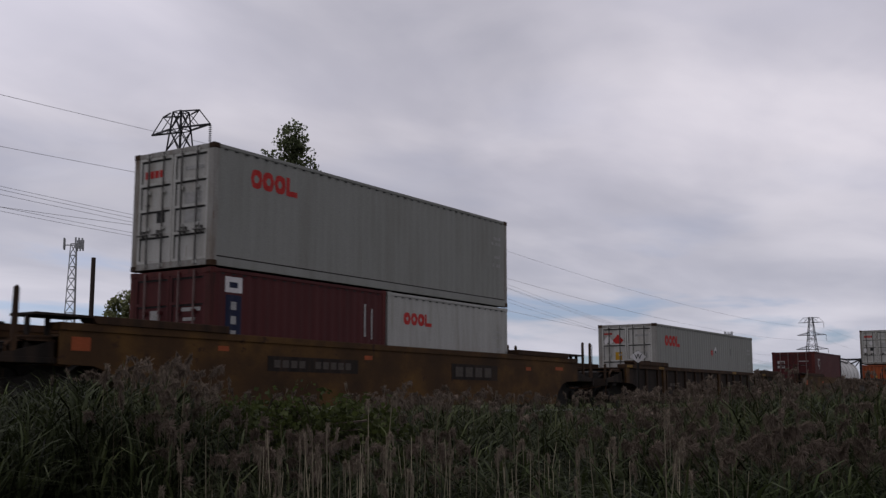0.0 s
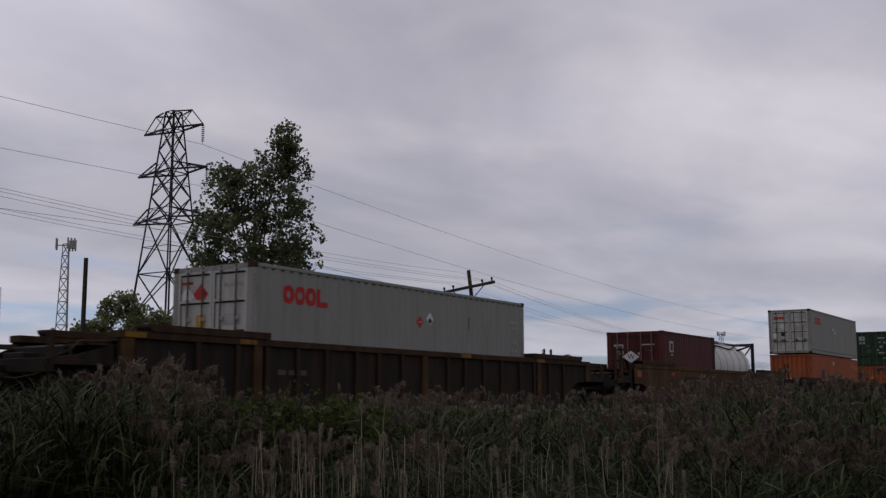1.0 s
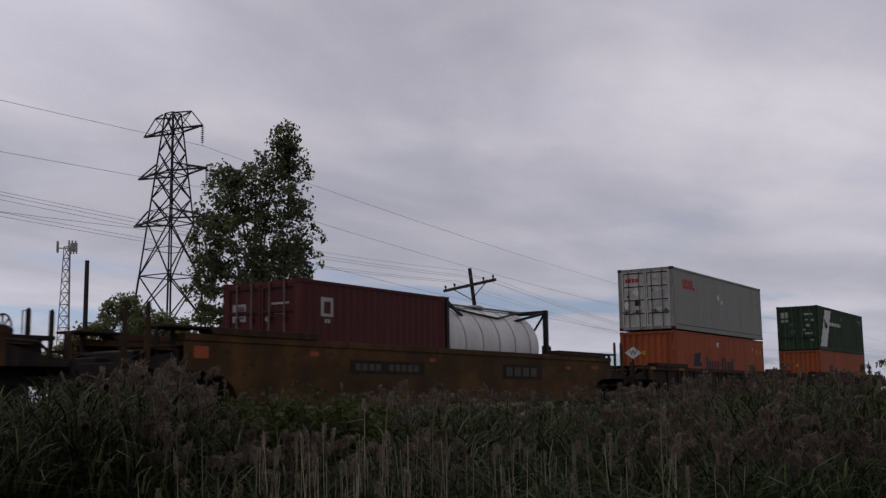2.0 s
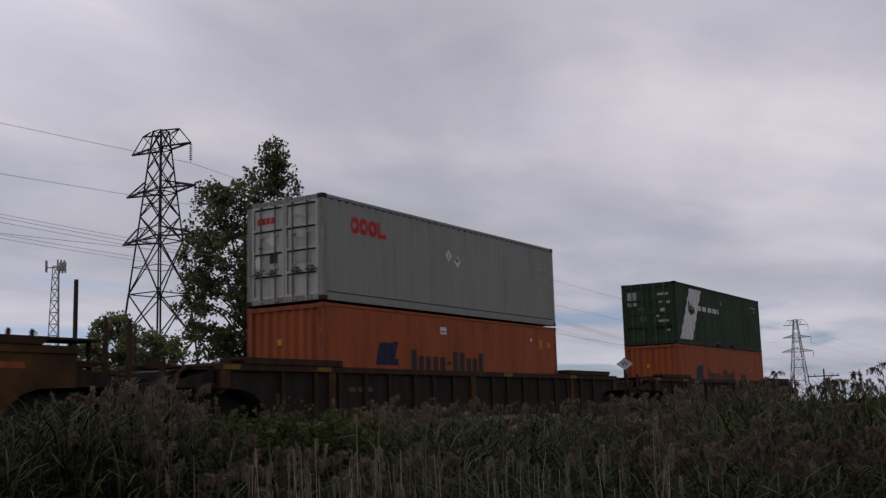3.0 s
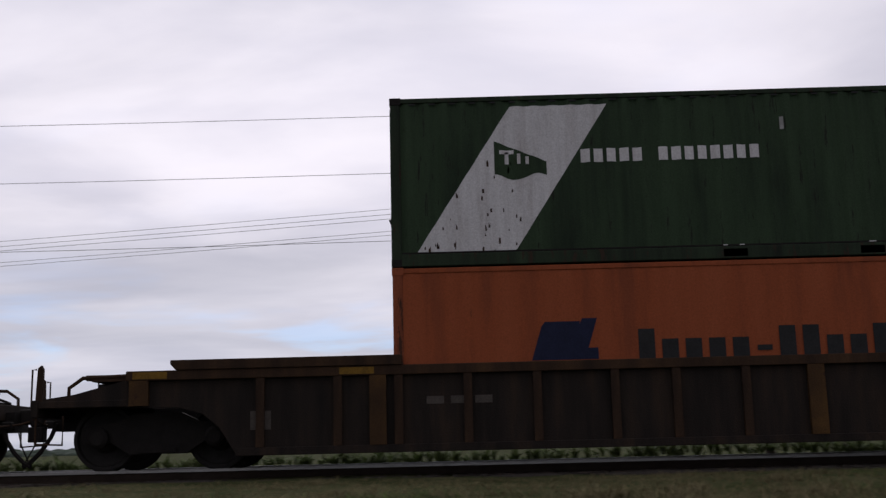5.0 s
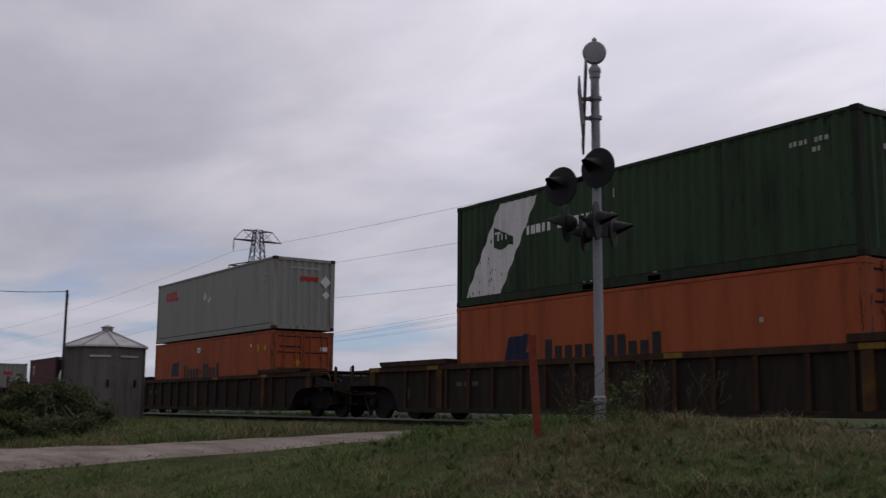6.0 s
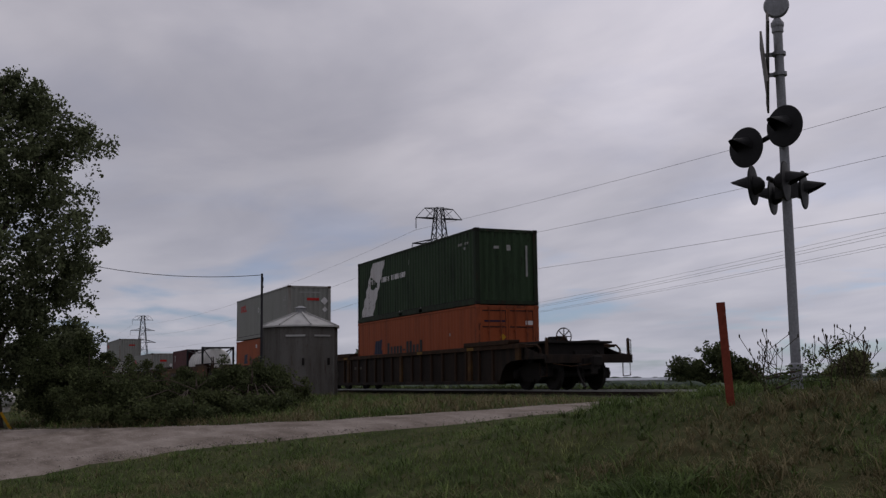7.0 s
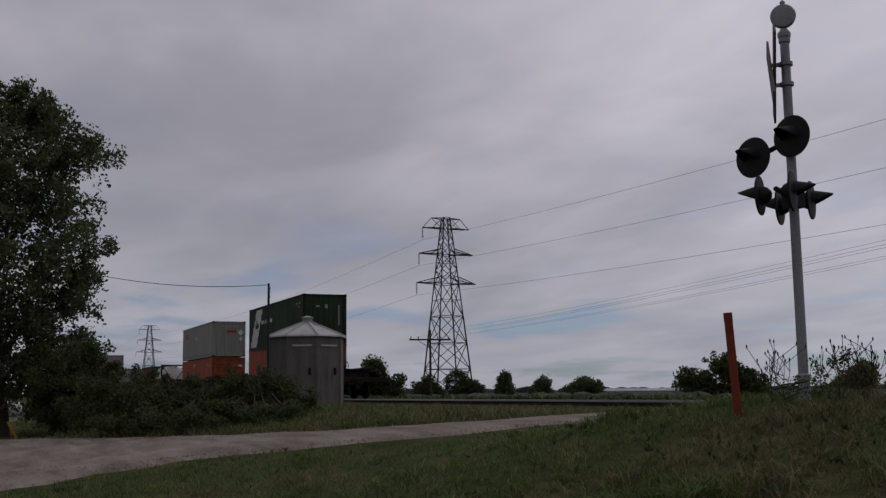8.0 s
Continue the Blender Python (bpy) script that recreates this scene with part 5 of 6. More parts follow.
scatter("dry_grass", GRASS, dry_spots, M["dry_grass"], "dry straw-coloured grass along the bank", "grass")

# loose stones on the ballast
STONE = [([(rnd.uniform(-1, 1) * 0.2 + a, rnd.uniform(-1, 1) * 0.2 + b, c) for a, b, c in ((1, 0, 0), (0, 1, 0), (-1, 0, 0), (0, -1, 0), (0, 0, 0.8), (0, 0, -0.8))], [(0, 1, 4), (1, 2, 4), (2, 3, 4), (3, 0, 4), (1, 0, 5), (2, 1, 5), (3, 2, 5), (0, 3, 5)]) for _ in range(6)]
stones = []
for _ in range(9000):
    x, o = rnd.uniform(-45, 14), rnd.choice((-1, 1)) * rnd.uniform(0.0, 2.75) if rnd.random() < 0.3 else -rnd.uniform(0.9, 2.8)
    dz = np.interp(o, [b[0] for b in BED], [b[1] for b in BED])
    stones.append((rnd.randrange(6), x, TRACK_Y + o, RAIL_Z + dz, rnd.uniform(0, 6.28), rnd.uniform(0.018, 0.045), 0, 0))
scatter("ballast_stones", STONE, stones, M["ballast"], "loose grey ballast stones", "stones")

road_stones = []
while len(road_stones) < 5000:
    x, y = rnd.uniform(-40, -12), rnd.uniform(0, 14.5)
    if on_road(x, y) and noise.noise((x * 0.7, y * 0.7, 2.6)) + rnd.gauss(0, 0.2) > -0.05:
        road_stones.append((rnd.randrange(6), x, y, land(x, y) + 0.045, rnd.uniform(0, 6.28), rnd.uniform(0.008, 0.020), 0, 0))
scatter("road_stones", STONE, road_stones, M["gravel_stone"], "loose brownish gravel on the road", "stones")


# ---------------------------------------------------------------- trees and bushes
LEAF = ([(-0.5, 0, 0), (0, -0.36, 0.08), (0.55, 0, 0), (0, 0.36, 0.08)], [(0, 1, 2, 3)])


def crown(name, lobes, leaves, size, mat, parent, seed, clumps=60, clump_r=0.55, centre=(0, 0, 0)):
    """Leaves in clumps over the given lobes (x, y, z, rx, ry, rz)."""
    r = np.random.RandomState(seed)
    vol = np.array([a[3] * a[4] * a[5] for a in lobes]) ** 0.48
    pick = r.choice(len(lobes), clumps, p=vol / vol.sum())
    cs, rads = [], []
    for k in pick:
        d = r.normal(size=3)
        d /= np.linalg.norm(d)
        q = r.uniform(0.35, 1.0) ** 0.5
        L = lobes[k]
        cs.append([L[i] + d[i] * q * L[3 + i] for i in range(3)])
        rads.append(clump_r * r.uniform(0.6, 1.3))
    cs, rads = np.array(cs), np.array(rads)
    which = r.randint(0, clumps, leaves)
    off = r.normal(size=(leaves, 3)) * 0.52
    off *= np.minimum(1, 1.0 / np.linalg.norm(off, axis=1))[:, None]
    pos = cs[which] + off * rads[which][:, None] * np.array([1, 1, 0.8])
    base = np.array(LEAF[0])
    nrm = r.normal(size=(leaves, 3)) + np.array([0, -0.2, 0.5])
    nrm /= np.linalg.norm(nrm, axis=1)[:, None]
    t = np.cross(nrm, r.normal(size=(leaves, 3)))
    t /= np.linalg.norm(t, axis=1)[:, None]
    b = np.cross(nrm, t)
    s = size * r.uniform(0.6, 1.35, leaves)
    co = pos[:, None, :] + s[:, None, None] * (base[None, :, 0:1] * t[:, None, :] + base[None, :, 1:2] * b[:, None, :] + base[None, :, 2:3] * nrm[:, None, :])
    me = bpy.data.meshes.new(name)
    me.vertices.add(leaves * 4)
    me.vertices.foreach_set("co", co.astype(np.float32).ravel())
    me.loops.add(leaves * 4)
    me.loops.foreach_set("vertex_index", np.arange(leaves * 4, dtype=np.int32))
    me.polygons.add(leaves)
    me.polygons.foreach_set("loop_start", np.arange(0, leaves * 4, 4, dtype=np.int32))
    me.materials.append(mat)
    me.update(calc_edges=True)
    ob = new(name, me)
    ob.parent = parent
    return cs


def tree(name, label, at, lobes, leaves, size, mat, seed, clumps, clump_r, trunk_r=0.25, fork=2.0):
    top = thing(name, label, "tree" if "bush" not in name and "weed" not in name else "bush", at)
    cs = crown("crown", lobes, leaves, size, mat, top, seed, clumps, clump_r)
    high = max(l[2] + l[5] for l in lobes)
    mid = np.mean([l[:2] for l in lobes], axis=0)
    g = Geo()
    pts = [Vector((0, 0, -0.3)), Vector((mid[0] * 0.3, mid[1] * 0.3, fork)), Vector((mid[0], mid[1], high * 0.55)), Vector((mid[0] * 0.9, mid[1], high * 0.78))]
    g.path(pts, [trunk_r, trunk_r * 0.8, trunk_r * 0.5, trunk_r * 0.1], 8)
    r = random.Random(seed)
    for c in cs[:: max(1, len(cs) // 26)]:
        c = Vector(c)
        k = r.uniform(0.25, 0.8) * c.z / high
        p = pts[1].lerp(pts[3], max(0, min(0.95, k)))
        if (c - p).length > 0.3:
            g.path([p, p.lerp(c, 0.5) + Vector((0, 0, 0.12 * (c - p).length)), c], [trunk_r * 0.28, trunk_r * 0.15, 0.015], 5)
    part("trunk", g, M["bark"], top, smooth=True)
    return top


def grounded(a, d, dz=0.0):
    x, y, _ = polar(a, d)
    return (x, y, land(x, y) + dz)


# bearing frame: u runs to the right as seen from the camera, w away from it
def lobes_seen(a, rows):
    c, s = math.cos(radians(a)), math.sin(radians(a))
    return [(u * c - w * s, u * s + w * c, z, r, rw, rz) for u, w, z, r, rw, rz in rows]


def filled(a, rows, n, lo, hi, seed, deep=0.75, tufts=0):
    """Lobes that fill a crown given by rows of height and its reach to either side, with upright tufts along its upper edge."""
    r = random.Random(seed)
    zs = [q[0] for q in rows]
    reach = lambda z: (float(np.interp(z, zs, [q[1] for q in rows])), float(np.interp(z, zs, [q[2] for q in rows])))
    got = []
    while len(got) < n:
        z = r.uniform(zs[0], zs[-1])
        le, ri = reach(z)
        if r.random() > (ri - le) / max(q[2] - q[1] for q in rows):
            continue
        rad = r.uniform(lo, hi)
        half = (ri - le) / 2
        v = r.uniform(-1, 1) * max(0.05, 1 - rad / half)
        w = r.uniform(-1, 1) * deep * half * math.sqrt(max(0.0, 1 - v * v))
        got.append(((le + ri) / 2 + v * half, w, z, rad, rad, rad * r.uniform(0.8, 1.2)))
    for _ in range(tufts):
        z = zs[0] + (zs[-1] - zs[0]) * r.uniform(0.1, 1) ** 0.6
        le, ri = reach(z)
        u = r.choice((le + lo * 0.3, ri - lo * 0.3, r.uniform(le, ri)))
        got.append((u, r.uniform(-0.3, 0.3), z, lo * 0.35, lo * 0.35, r.uniform(0.5, 1.0) * lo))
    return lobes_seen(a, got)


tree("poplar_tree", "tall dark green poplar with an uneven leaning crown behind the track", grounded(-47.4, 32), filled(-47.4, [
    (1.64, -1.87, 1.28), (2.63, -2.08, 1.33), (3.42, -2.24, 1.39), (4.12, -2.29, 1.49), (4.81, -2.24, 1.76), (5.51, -2.03, 1.81), (6.20, -1.92, 1.39), (6.85, -1.81, 1.33), (7.34, -1.55, 1.33), (7.59, -0.64, 1.33), (7.99, -0.05, 1.33), (8.53, 0.21, 1.12)],
    240, 0.24, 0.48, 4, tufts=46),
    33000, 0.104, M["leaf"], 3, 1900, 0.185, 0.16, 1.2)
tree("ash_tree", "small pale green tree with a loose crown beyond the track", grounded(-40.2, 75), lobes_seen(-40.2, [
    (0.0, 0, 6.5, 1.6, 1.4, 1.9), (1.9, 0, 5.6, 1.7, 1.4, 1.8), (-1.6, 0, 4.9, 1.6, 1.4, 1.7), (3.4, 0, 5.0, 1.6, 1.3, 2.0), (0.5, 0, 3.5, 2.6, 2, 1.6), (-3.2, 0, 3.6, 1.6, 1.3, 1.6), (-4.6, 0, 3.0, 1.2, 1.2, 1.3)]),
    24000, 0.22, M["leaf_pale"], 5, 420, 0.5, 0.18)
tree("lone_tree", "large dark green cottonwood beside the gravel road", grounded(88.5, 41), filled(88.5, [
    (1.0, -4.0, 2.3), (1.52, -3.37, 2.84), (2.64, -3.99, 3.28), (3.63, -4.24, 3.15), (4.88, -4.49, 2.97), (5.87, -4.61, 3.15), (6.86, -4.61, 3.40), (7.86, -4.61, 2.97), (8.98, -4.49, 2.90), (9.85, -4.24, 2.97), (10.47, -3.74, 3.90), (11.09, -2.87, 2.47), (11.83, -2.13, 1.54), (12.58, -1.26, 0.73)],
    420, 0.32, 0.72, 12, tufts=90),
    82000, 0.140, M["leaf"], 8, 3600, 0.335, 0.22, 1.6)
for k, (a, d, rows, n) in enumerate([
        (86.9, 39, [(0.2, 0, 1.9, 0.9, 1.3, 1.7), (1.4, 0, 1.6, 1.3, 1.2, 1.6), (2.6, 0.2, 1.1, 1.1, 1.0, 1.1)], 7000),
        (85.8, 38, [(0.4, 0, 1.3, 1.7, 1.5, 1.5), (1.9, 0, 1.1, 1.5, 1.3, 1.2), (0.0, 0, 1.5, 1.0, 1.3, 1.5)], 8000),
        (82.2, 33, [(0, 0, 0.6, 1.5, 1.4, 0.8), (1.2, 0, 0.5, 1.2, 1.2, 0.6), (-1.0, 0, 0.8, 1.2, 1.3, 0.9), (0.2, -1.3, 0.25, 1.5, 0.7, 0.4)], 5500),
        (79.2, 33, [(0, 0, 0.6, 1.4, 1.2, 0.75), (1.1, 0.2, 0.7, 1.0, 1.0, 0.7), (-1.0, 0, 0.5, 1.0, 1.0, 0.65), (-0.6, -2.4, 0.2, 1.2, 0.8, 0.4), (0.8, -2.8, 0.2, 1.2, 0.8, 0.4), (0.0, -4.0, 0.15, 1.4, 0.7, 0.3)], 6500),
        (76.4, 33, [(0, 0, 0.75, 1.2, 1.1, 0.85), (0.8, 0, 0.65, 0.9, 0.9, 0.75), (-0.8, 0, 0.6, 0.9, 0.9, 0.7), (1.6, 0, 0.3, 0.6, 0.7, 0.4), (-0.5, -2.4, 0.2, 1.0, 0.8, 0.4), (0.4, -3.6, 0.15, 1.1, 0.8, 0.3)], 6000)]):
    r = random.Random(300 + k)
    more = []
    for u, w, zc, ru, rw, rz in rows:
        for _ in range(5):
            v = r.uniform(-0.9, 0.9)
            q = (zc + rz) * r.uniform(0.62, 1.0) * (1 - 0.25 * v * v)
            more.append((u + v * ru, w + r.uniform(-0.7, 0.7) * rw, q * 0.8, 0.30, 0.30, q * 0.2))
        more.append((u, w, zc * 0.8, ru * 0.85, rw * 0.85, rz * 0.75))
        for _ in range(2):
            # an upright shoot
            more.append((u + r.uniform(-0.9, 0.9) * ru, w, (zc + rz) * 0.95, 0.06, 0.06, 0.2))
    tree("roadside_bush", "dense dark green bush at the edge of the gravel road", grounded(a, d), lobes_seen(a, more), n * 4, 0.080, M["leaf_dark"], 20 + k, 260, 0.24, 0.06, 0.3)


def field_bush(a, d, w, h, m, seed):
    r = random.Random(seed)
    rows = [(0, 0, h * 0.5, w * 0.5, w * 0.5, h * 0.42)]
    for _ in range(7):
        u = r.uniform(-0.85, 0.85)
        q = h * (1 - 0.45 * abs(u)) * r.uniform(0.55, 0.95)
        rows.append((u * w, r.uniform(-0.3, 0.3) * w, q * 0.72, w * r.uniform(0.22, 0.34), w * 0.3, q * 0.28))
        rows.append((u * w, r.uniform(-0.3, 0.3) * w, q * 0.35, w * r.uniform(0.25, 0.38), w * 0.3, q * 0.33))
    tree("field_bush", "round bush standing in the far field", grounded(a, d), lobes_seen(a, rows), 15000 if d > 100 else 3600, 0.28 if d > 100 else 0.10, M[m], seed, 320 if d > 100 else 90, 0.62 if d > 100 else 0.40, 0.12, 0.5)


for k, (a, d, w, h, m) in enumerate([(70.15, 120, 3.0, 5.6, "leaf_dark"), (67.3, 150, 1.9, 3.6, "leaf_dark"), (65.7, 150, 3.4, 4.4, "leaf_dark"), (63.15, 140, 0.9, 4.0, "leaf"), (61.15, 150, 1.7, 3.3, "leaf"), (58.9, 160, 3.1, 3.4, "leaf"),
                                     (51.9, 120, 5.2, 5.2, "leaf_dark"), (45.15, 120, 2.5, 4.4, "leaf_pale"), (43.0, 150, 3.0, 3.2, "leaf"), (-54.4, 48, 1.2, 4.7, "leaf"), (-56.3, 50, 1.4, 4.7, "leaf"), (-3.0, 190, 5.0, 4.0, "leaf"), (3.0, 170, 5.0, 3.2, "leaf"), (-14.5, 210, 6.0, 3.8, "leaf")]):
    field_bush(a, d, w, h, m, 40 + k)

# far woods along the horizon
spots = []
for _ in range(2600):
    a = rnd.uniform(-100, 110)
    d = rnd.uniform(700, 1500)
    x, y, _z = polar(a, d)
    spots.append((0, x, y, rnd.uniform(-1, 0.5), rnd.uniform(0, 6.28), rnd.uniform(1.5, 3.6), 0, 0))
for _ in range(900):
    x, y, _z = polar(rnd.uniform(-34, 24), rnd.uniform(330, 480))
    spots.append((0, x, y, rnd.uniform(-0.6, 0.2), rnd.uniform(0, 6.28), rnd.uniform(1.0, 2.4), 0, 0))
for _ in range(1500):
    x, y, _z = polar(rnd.uniform(40, 74), rnd.uniform(110, 420))
    spots.append((0, x, y, land(x, y) - 0.1, rnd.uniform(0, 6.28), rnd.uniform(0.4, 0.85), 0, 0))
BLOB = ([(math.cos(k * 1.05 + j) * r * (1 + 0.25 * math.sin(k * 5 + j)), math.sin(k * 1.05 + j) * r, z) for j, (r, z) in enumerate(((1.6, 0), (1.9, 0.5), (1.3, 0.95), (0.4, 1.15))) for k in range(6)],
        [(j * 6 + k, j * 6 + (k + 1) % 6, j * 6 + 6 + (k + 1) % 6, j * 6 + 6 + k) for j in range(3) for k in range(6)])
scatter("far_woods", [BLOB], spots, M["farwood"], "low dark wood line on the horizon", "woods")


# ---------------------------------------------------------------- pylons and wires
def pylon(at, turn=0.0, height=38.9):
    """A lattice tower with three pairs of arms that reach along its y."""
    top = thing("pylon", "tall dark lattice steel power pylon with three pairs of arms", "pylon", Matrix.Translation(at) @ pose(0, 0, 0, 0, 0, turn), group="pylons")
    W = lambda z: 4.25 - 0.0905 * z
    levels = [0, 5.8, 11.4, 17.2, 24.2, 27.4, 30.6, 33.6, 36.4, height]
    corners = [(-1, -1), (1, -1), (1, 1), (-1, 1)]
    for sx, sy in corners:
        g = Geo().bar((sx * W(0), sy * W(0), 0), (sx * W(17.2), sy * W(17.2), 17.2), 0.25)
        part("leg", g.bar((sx * W(17.2), sy * W(17.2), 17.2), (sx * W(height), sy * W(height), height), 0.20), M["pylon"], top)
    for k in range(4):
        (ax, ay), (bx, by) = corners[k], corners[(k + 1) % 4]
        br = Geo()
        for i, (a, b) in enumerate(zip(levels, levels[1:])):
            wa, wb, m = W(a), W(b), W((a + b) / 2)
            t = 0.13 if b < 31 else 0.11
            br.bar((ax * wa, ay * wa, a), (bx * wb, by * wb, b), t)
            br.bar((bx * wa, by * wa, a), (ax * wb, ay * wb, b), t)
            if b in (5.8, 11.4, 17.2, 24.2, 30.6, 36.4, height):
                br.bar((ax * wb, ay * wb, b), (bx * wb, by * wb, b), t)
            if b in (24.2, 27.4, 30.6):
                br.bar((ax * m, ay * m, (a + b) / 2), (bx * m, by * m, (a + b) / 2), 0.08)
        part("bracing", br, M["pylon"], top)
    for z, reach, drop in ((36.5, 5.5, 2.2), (30.8, 6.4, 1.1), (24.4, 7.0, 1.3)):
        for s in (-1, 1):
            g = Geo()
            w = W(z)
            tip = (0, s * reach, z)
            for sx in (-1, 1):
                g.bar((sx * w, s * w, z), tip, 0.21)
                g.bar((sx * w, s * w, z + drop), (0, s * reach * (0.62 if drop > 2 else 1), z + (drop if drop > 2 else 0)), 0.16)
                g.bar((sx * w * 0.5, s * (w + reach) * 0.5, z), (sx * w * 0.6, s * w, z + drop), 0.08)
            if drop > 2:
                g.bar((0, s * reach * 0.62, z + drop), tip, 0.11)
                g.bar((0, s * reach * 0.62, z + drop), (0, s * w, z), 0.09)
            arm = part("arm", g, M["pylon"], top)
            if s < 0:
                ins = Geo()
                for k in range(9):
                    ins.lathe([(0.07, 0), (0.24, 0.05), (0.07, 0.12)], 8, Matrix.Translation((0, s * reach, z - 0.3 - k * 0.25)))
                ins.tube((0, s * reach, z), (0, s * reach, z - 2.7), 0.03, n=6)
                part("insulator", ins, M["pylon"], arm)
    return top


PYLONS = [(900, 112, 0.2), (497, 126, 0.2), (96.0, 104.5, 0.6), (-212, 93.5, 0.6), (-594, 86, 0.2), (-1000, 80, 0.2)]
for x, y, z in PYLONS:
    pylon((x, y, z))
for z, reach, side in ((33.8, 5.5, -1), (28.1, 6.4, -1), (21.7, 7.0, -1)):
    g = Geo()
    for (xa, ya, za), (xb, yb, zb) in zip(PYLONS, PYLONS[1:]):
        a, b = Vector((xa, ya + side * reach, za + z)), Vector((xb, yb + side * reach, zb + z))
        sag = 3.6 * ((a - b).length / 330) ** 2
        g.path([a.lerp(b, k / 24) - Vector((0, 0, sag * 4 * (k / 24) * (1 - k / 24))) for k in range(25)], 0.026, 5)
    tagged(new("power_line", fixed_normals(mesh_of("power_line", g, M["wire"]))), "bare power conductor sagging from pylon to pylon", "power line", "power lines")


def telegraph_pole(at, height, lean, bearing, arm_turn, arms=1, span=3.2, r=0.10):
    """lean: degrees to the left as seen along the bearing."""
    axis = Vector((-math.sin(radians(bearing)), math.cos(radians(bearing)), 0))
    top = thing("telegraph_pole", "dark weathered timber pole with a crossarm and insulators", "utility pole", Matrix.Translation(at) @ Matrix.Rotation(radians(-lean), 4, axis), group="telegraph poles")
    part("pole", Geo().tube((0, 0, -0.3), (0, 0, height), r, r * 0.8, 10), M["pole"], top, smooth=True)
    for k in range(arms):
        z = height - 0.75 - k * 0.6
        m = pose(0, 0, 0, 0, 0, arm_turn)
        arm = part("crossarm", Geo().box(-span / 2, 0.12, z - 0.06, span / 2, 0.22, z + 0.06).moved(m), M["pole"], top)
        for u in (-1, 1):
            part("brace", Geo().bar((u * span * 0.3, 0.16, z - 0.05), (0, 0.14, z - 0.62), 0.03).moved(m), M["pole"], arm)
        for u in (-0.46, -0.28, 0.28, 0.46):
            part("insulator", Geo().lathe([(0.02, 0), (0.03, 0.04), (0.05, 0.09), (0.045, 0.14), (0.02, 0.17)], 8, m @ Matrix.Translation((u * span, 0.17, z + 0.06))), M["pole"], arm)
    return top


ROW = []
for a, d, top_el, lean, arm_turn, span in ((-15.64, 22.6, 13.66, 0.6, 92, 3.7), (-58.48, 46.0, 7.0, 6.5, 80, 3.0), (-72.0, 105.0, 2.45, 0, 80, 3.4), (-76.95, 120.0, 1.65, 0, 80, 3.4), (67.1, 82.0, 3.3, 0, 80, 3.2)):
    x, y, z = grounded(a, d)
    h = 1.6 + d * math.tan(radians(top_el)) - z
    ROW.append((x, y, z + h))
    slip = h * math.tan(radians(lean))
    telegraph_pole((x + slip * math.cos(radians(a)), y + slip * math.sin(radians(a)), z), h, lean, a, arm_turn, span=span)
telegraph_pole(polar(-38.46, 33.0, 0.5), 1.6 + 33 * math.tan(radians(7.25)) - 0.5, 0, -38, 0, arms=0, r=0.08)
# wires on the poles
ROW.sort()
for off, dz in ((-1.1, -0.55), (-0.65, -0.55), (0.65, -0.55), (1.1, -0.55), (0.4, -0.1)):
    g = Geo()
    for a, b in zip(ROW, ROW[1:]):
        a, b = Vector(a) + Vector((0, off, dz)), Vector(b) + Vector((0, off, dz))
        sag = 0.004 * (a - b).length + 0.25
        g.path([a.lerp(b, k / 14) - Vector((0, 0, sag * 4 * (k / 14) * (1 - k / 14))) for k in range(15)], 0.0055, 4)
    tagged(new("telegraph_wire", fixed_normals(mesh_of("telegraph_wire", g, M["wire"]))), "thin telegraph wire strung between the timber poles", "telegraph wire", "telegraph wires")


# street lamp on its own post
def street_lamp(foot, height, head):
    top = thing("street_lamp", "cobra-head street lamp on a long arm from a timber post", "street lamp", foot)
    f = Vector(foot)
    part("post", Geo().tube((0, 0, -0.3), (0, 0, height), 0.09, 0.075, 10), M["pole"], top, smooth=True)
    h = Vector(head) - f
    a = Vector((0, 0, height - 0.35))
    d = h - a
    part("arm", Geo().path([a, a + d * 0.3 + Vector((0, 0, 0.05)), a + d * 0.62 + Vector((0, 0, 0.1)), a + d * 0.8 + Vector((0, 0, 0.12)), h], 0.035), M["pylon"], top)
    dirn = Vector((d.x, d.y, 0)).normalized()
    turn = math.atan2(dirn.y, dirn.x)
    g = Geo().lathe([(0.03, -0.1), (0.07, 0.0), (0.12, 0.25), (0.14, 0.45), (0.10, 0.62), (0.02, 0.68)], 12, Matrix.Translation(h) @ Matrix.Rotation(turn, 4, "Z") @ pose(0, 0, 0, 0, 90) @ Matrix.Diagonal((0.7, 1.2, 1, 1)))
    part("lamp_head", g, M["galv"], top, smooth=True)
    part("lens", Geo().lathe([(0.1, 0), (0.09, -0.07), (0.04, -0.11)], 12, Matrix.Translation(h + dirn * 0.38 + Vector((0, 0, -0.07)))), M["galv"], top)
    g = Geo()
    for z, s in ((height - 0.5, 0.22), (height - 0.95, 0.25), (height - 1.1, -0.22)):
        g = Geo().lathe([(0.03, 0), (0.06, 0.05), (0.03, 0.14)], 8, Matrix.Translation((s, 0, z)))
        part("insulator", g.bar((0, 0, z), (s, 0, z), 0.03), M["pylon"], top)


x, y, z = grounded(-19.5, 24.5)
street_lamp((x, y, z), 1.6 + 24.5 * math.tan(radians(8.56)) - z, polar(-14.75, 22.0, 1.6 + 22.0 * math.tan(radians(10.35))))


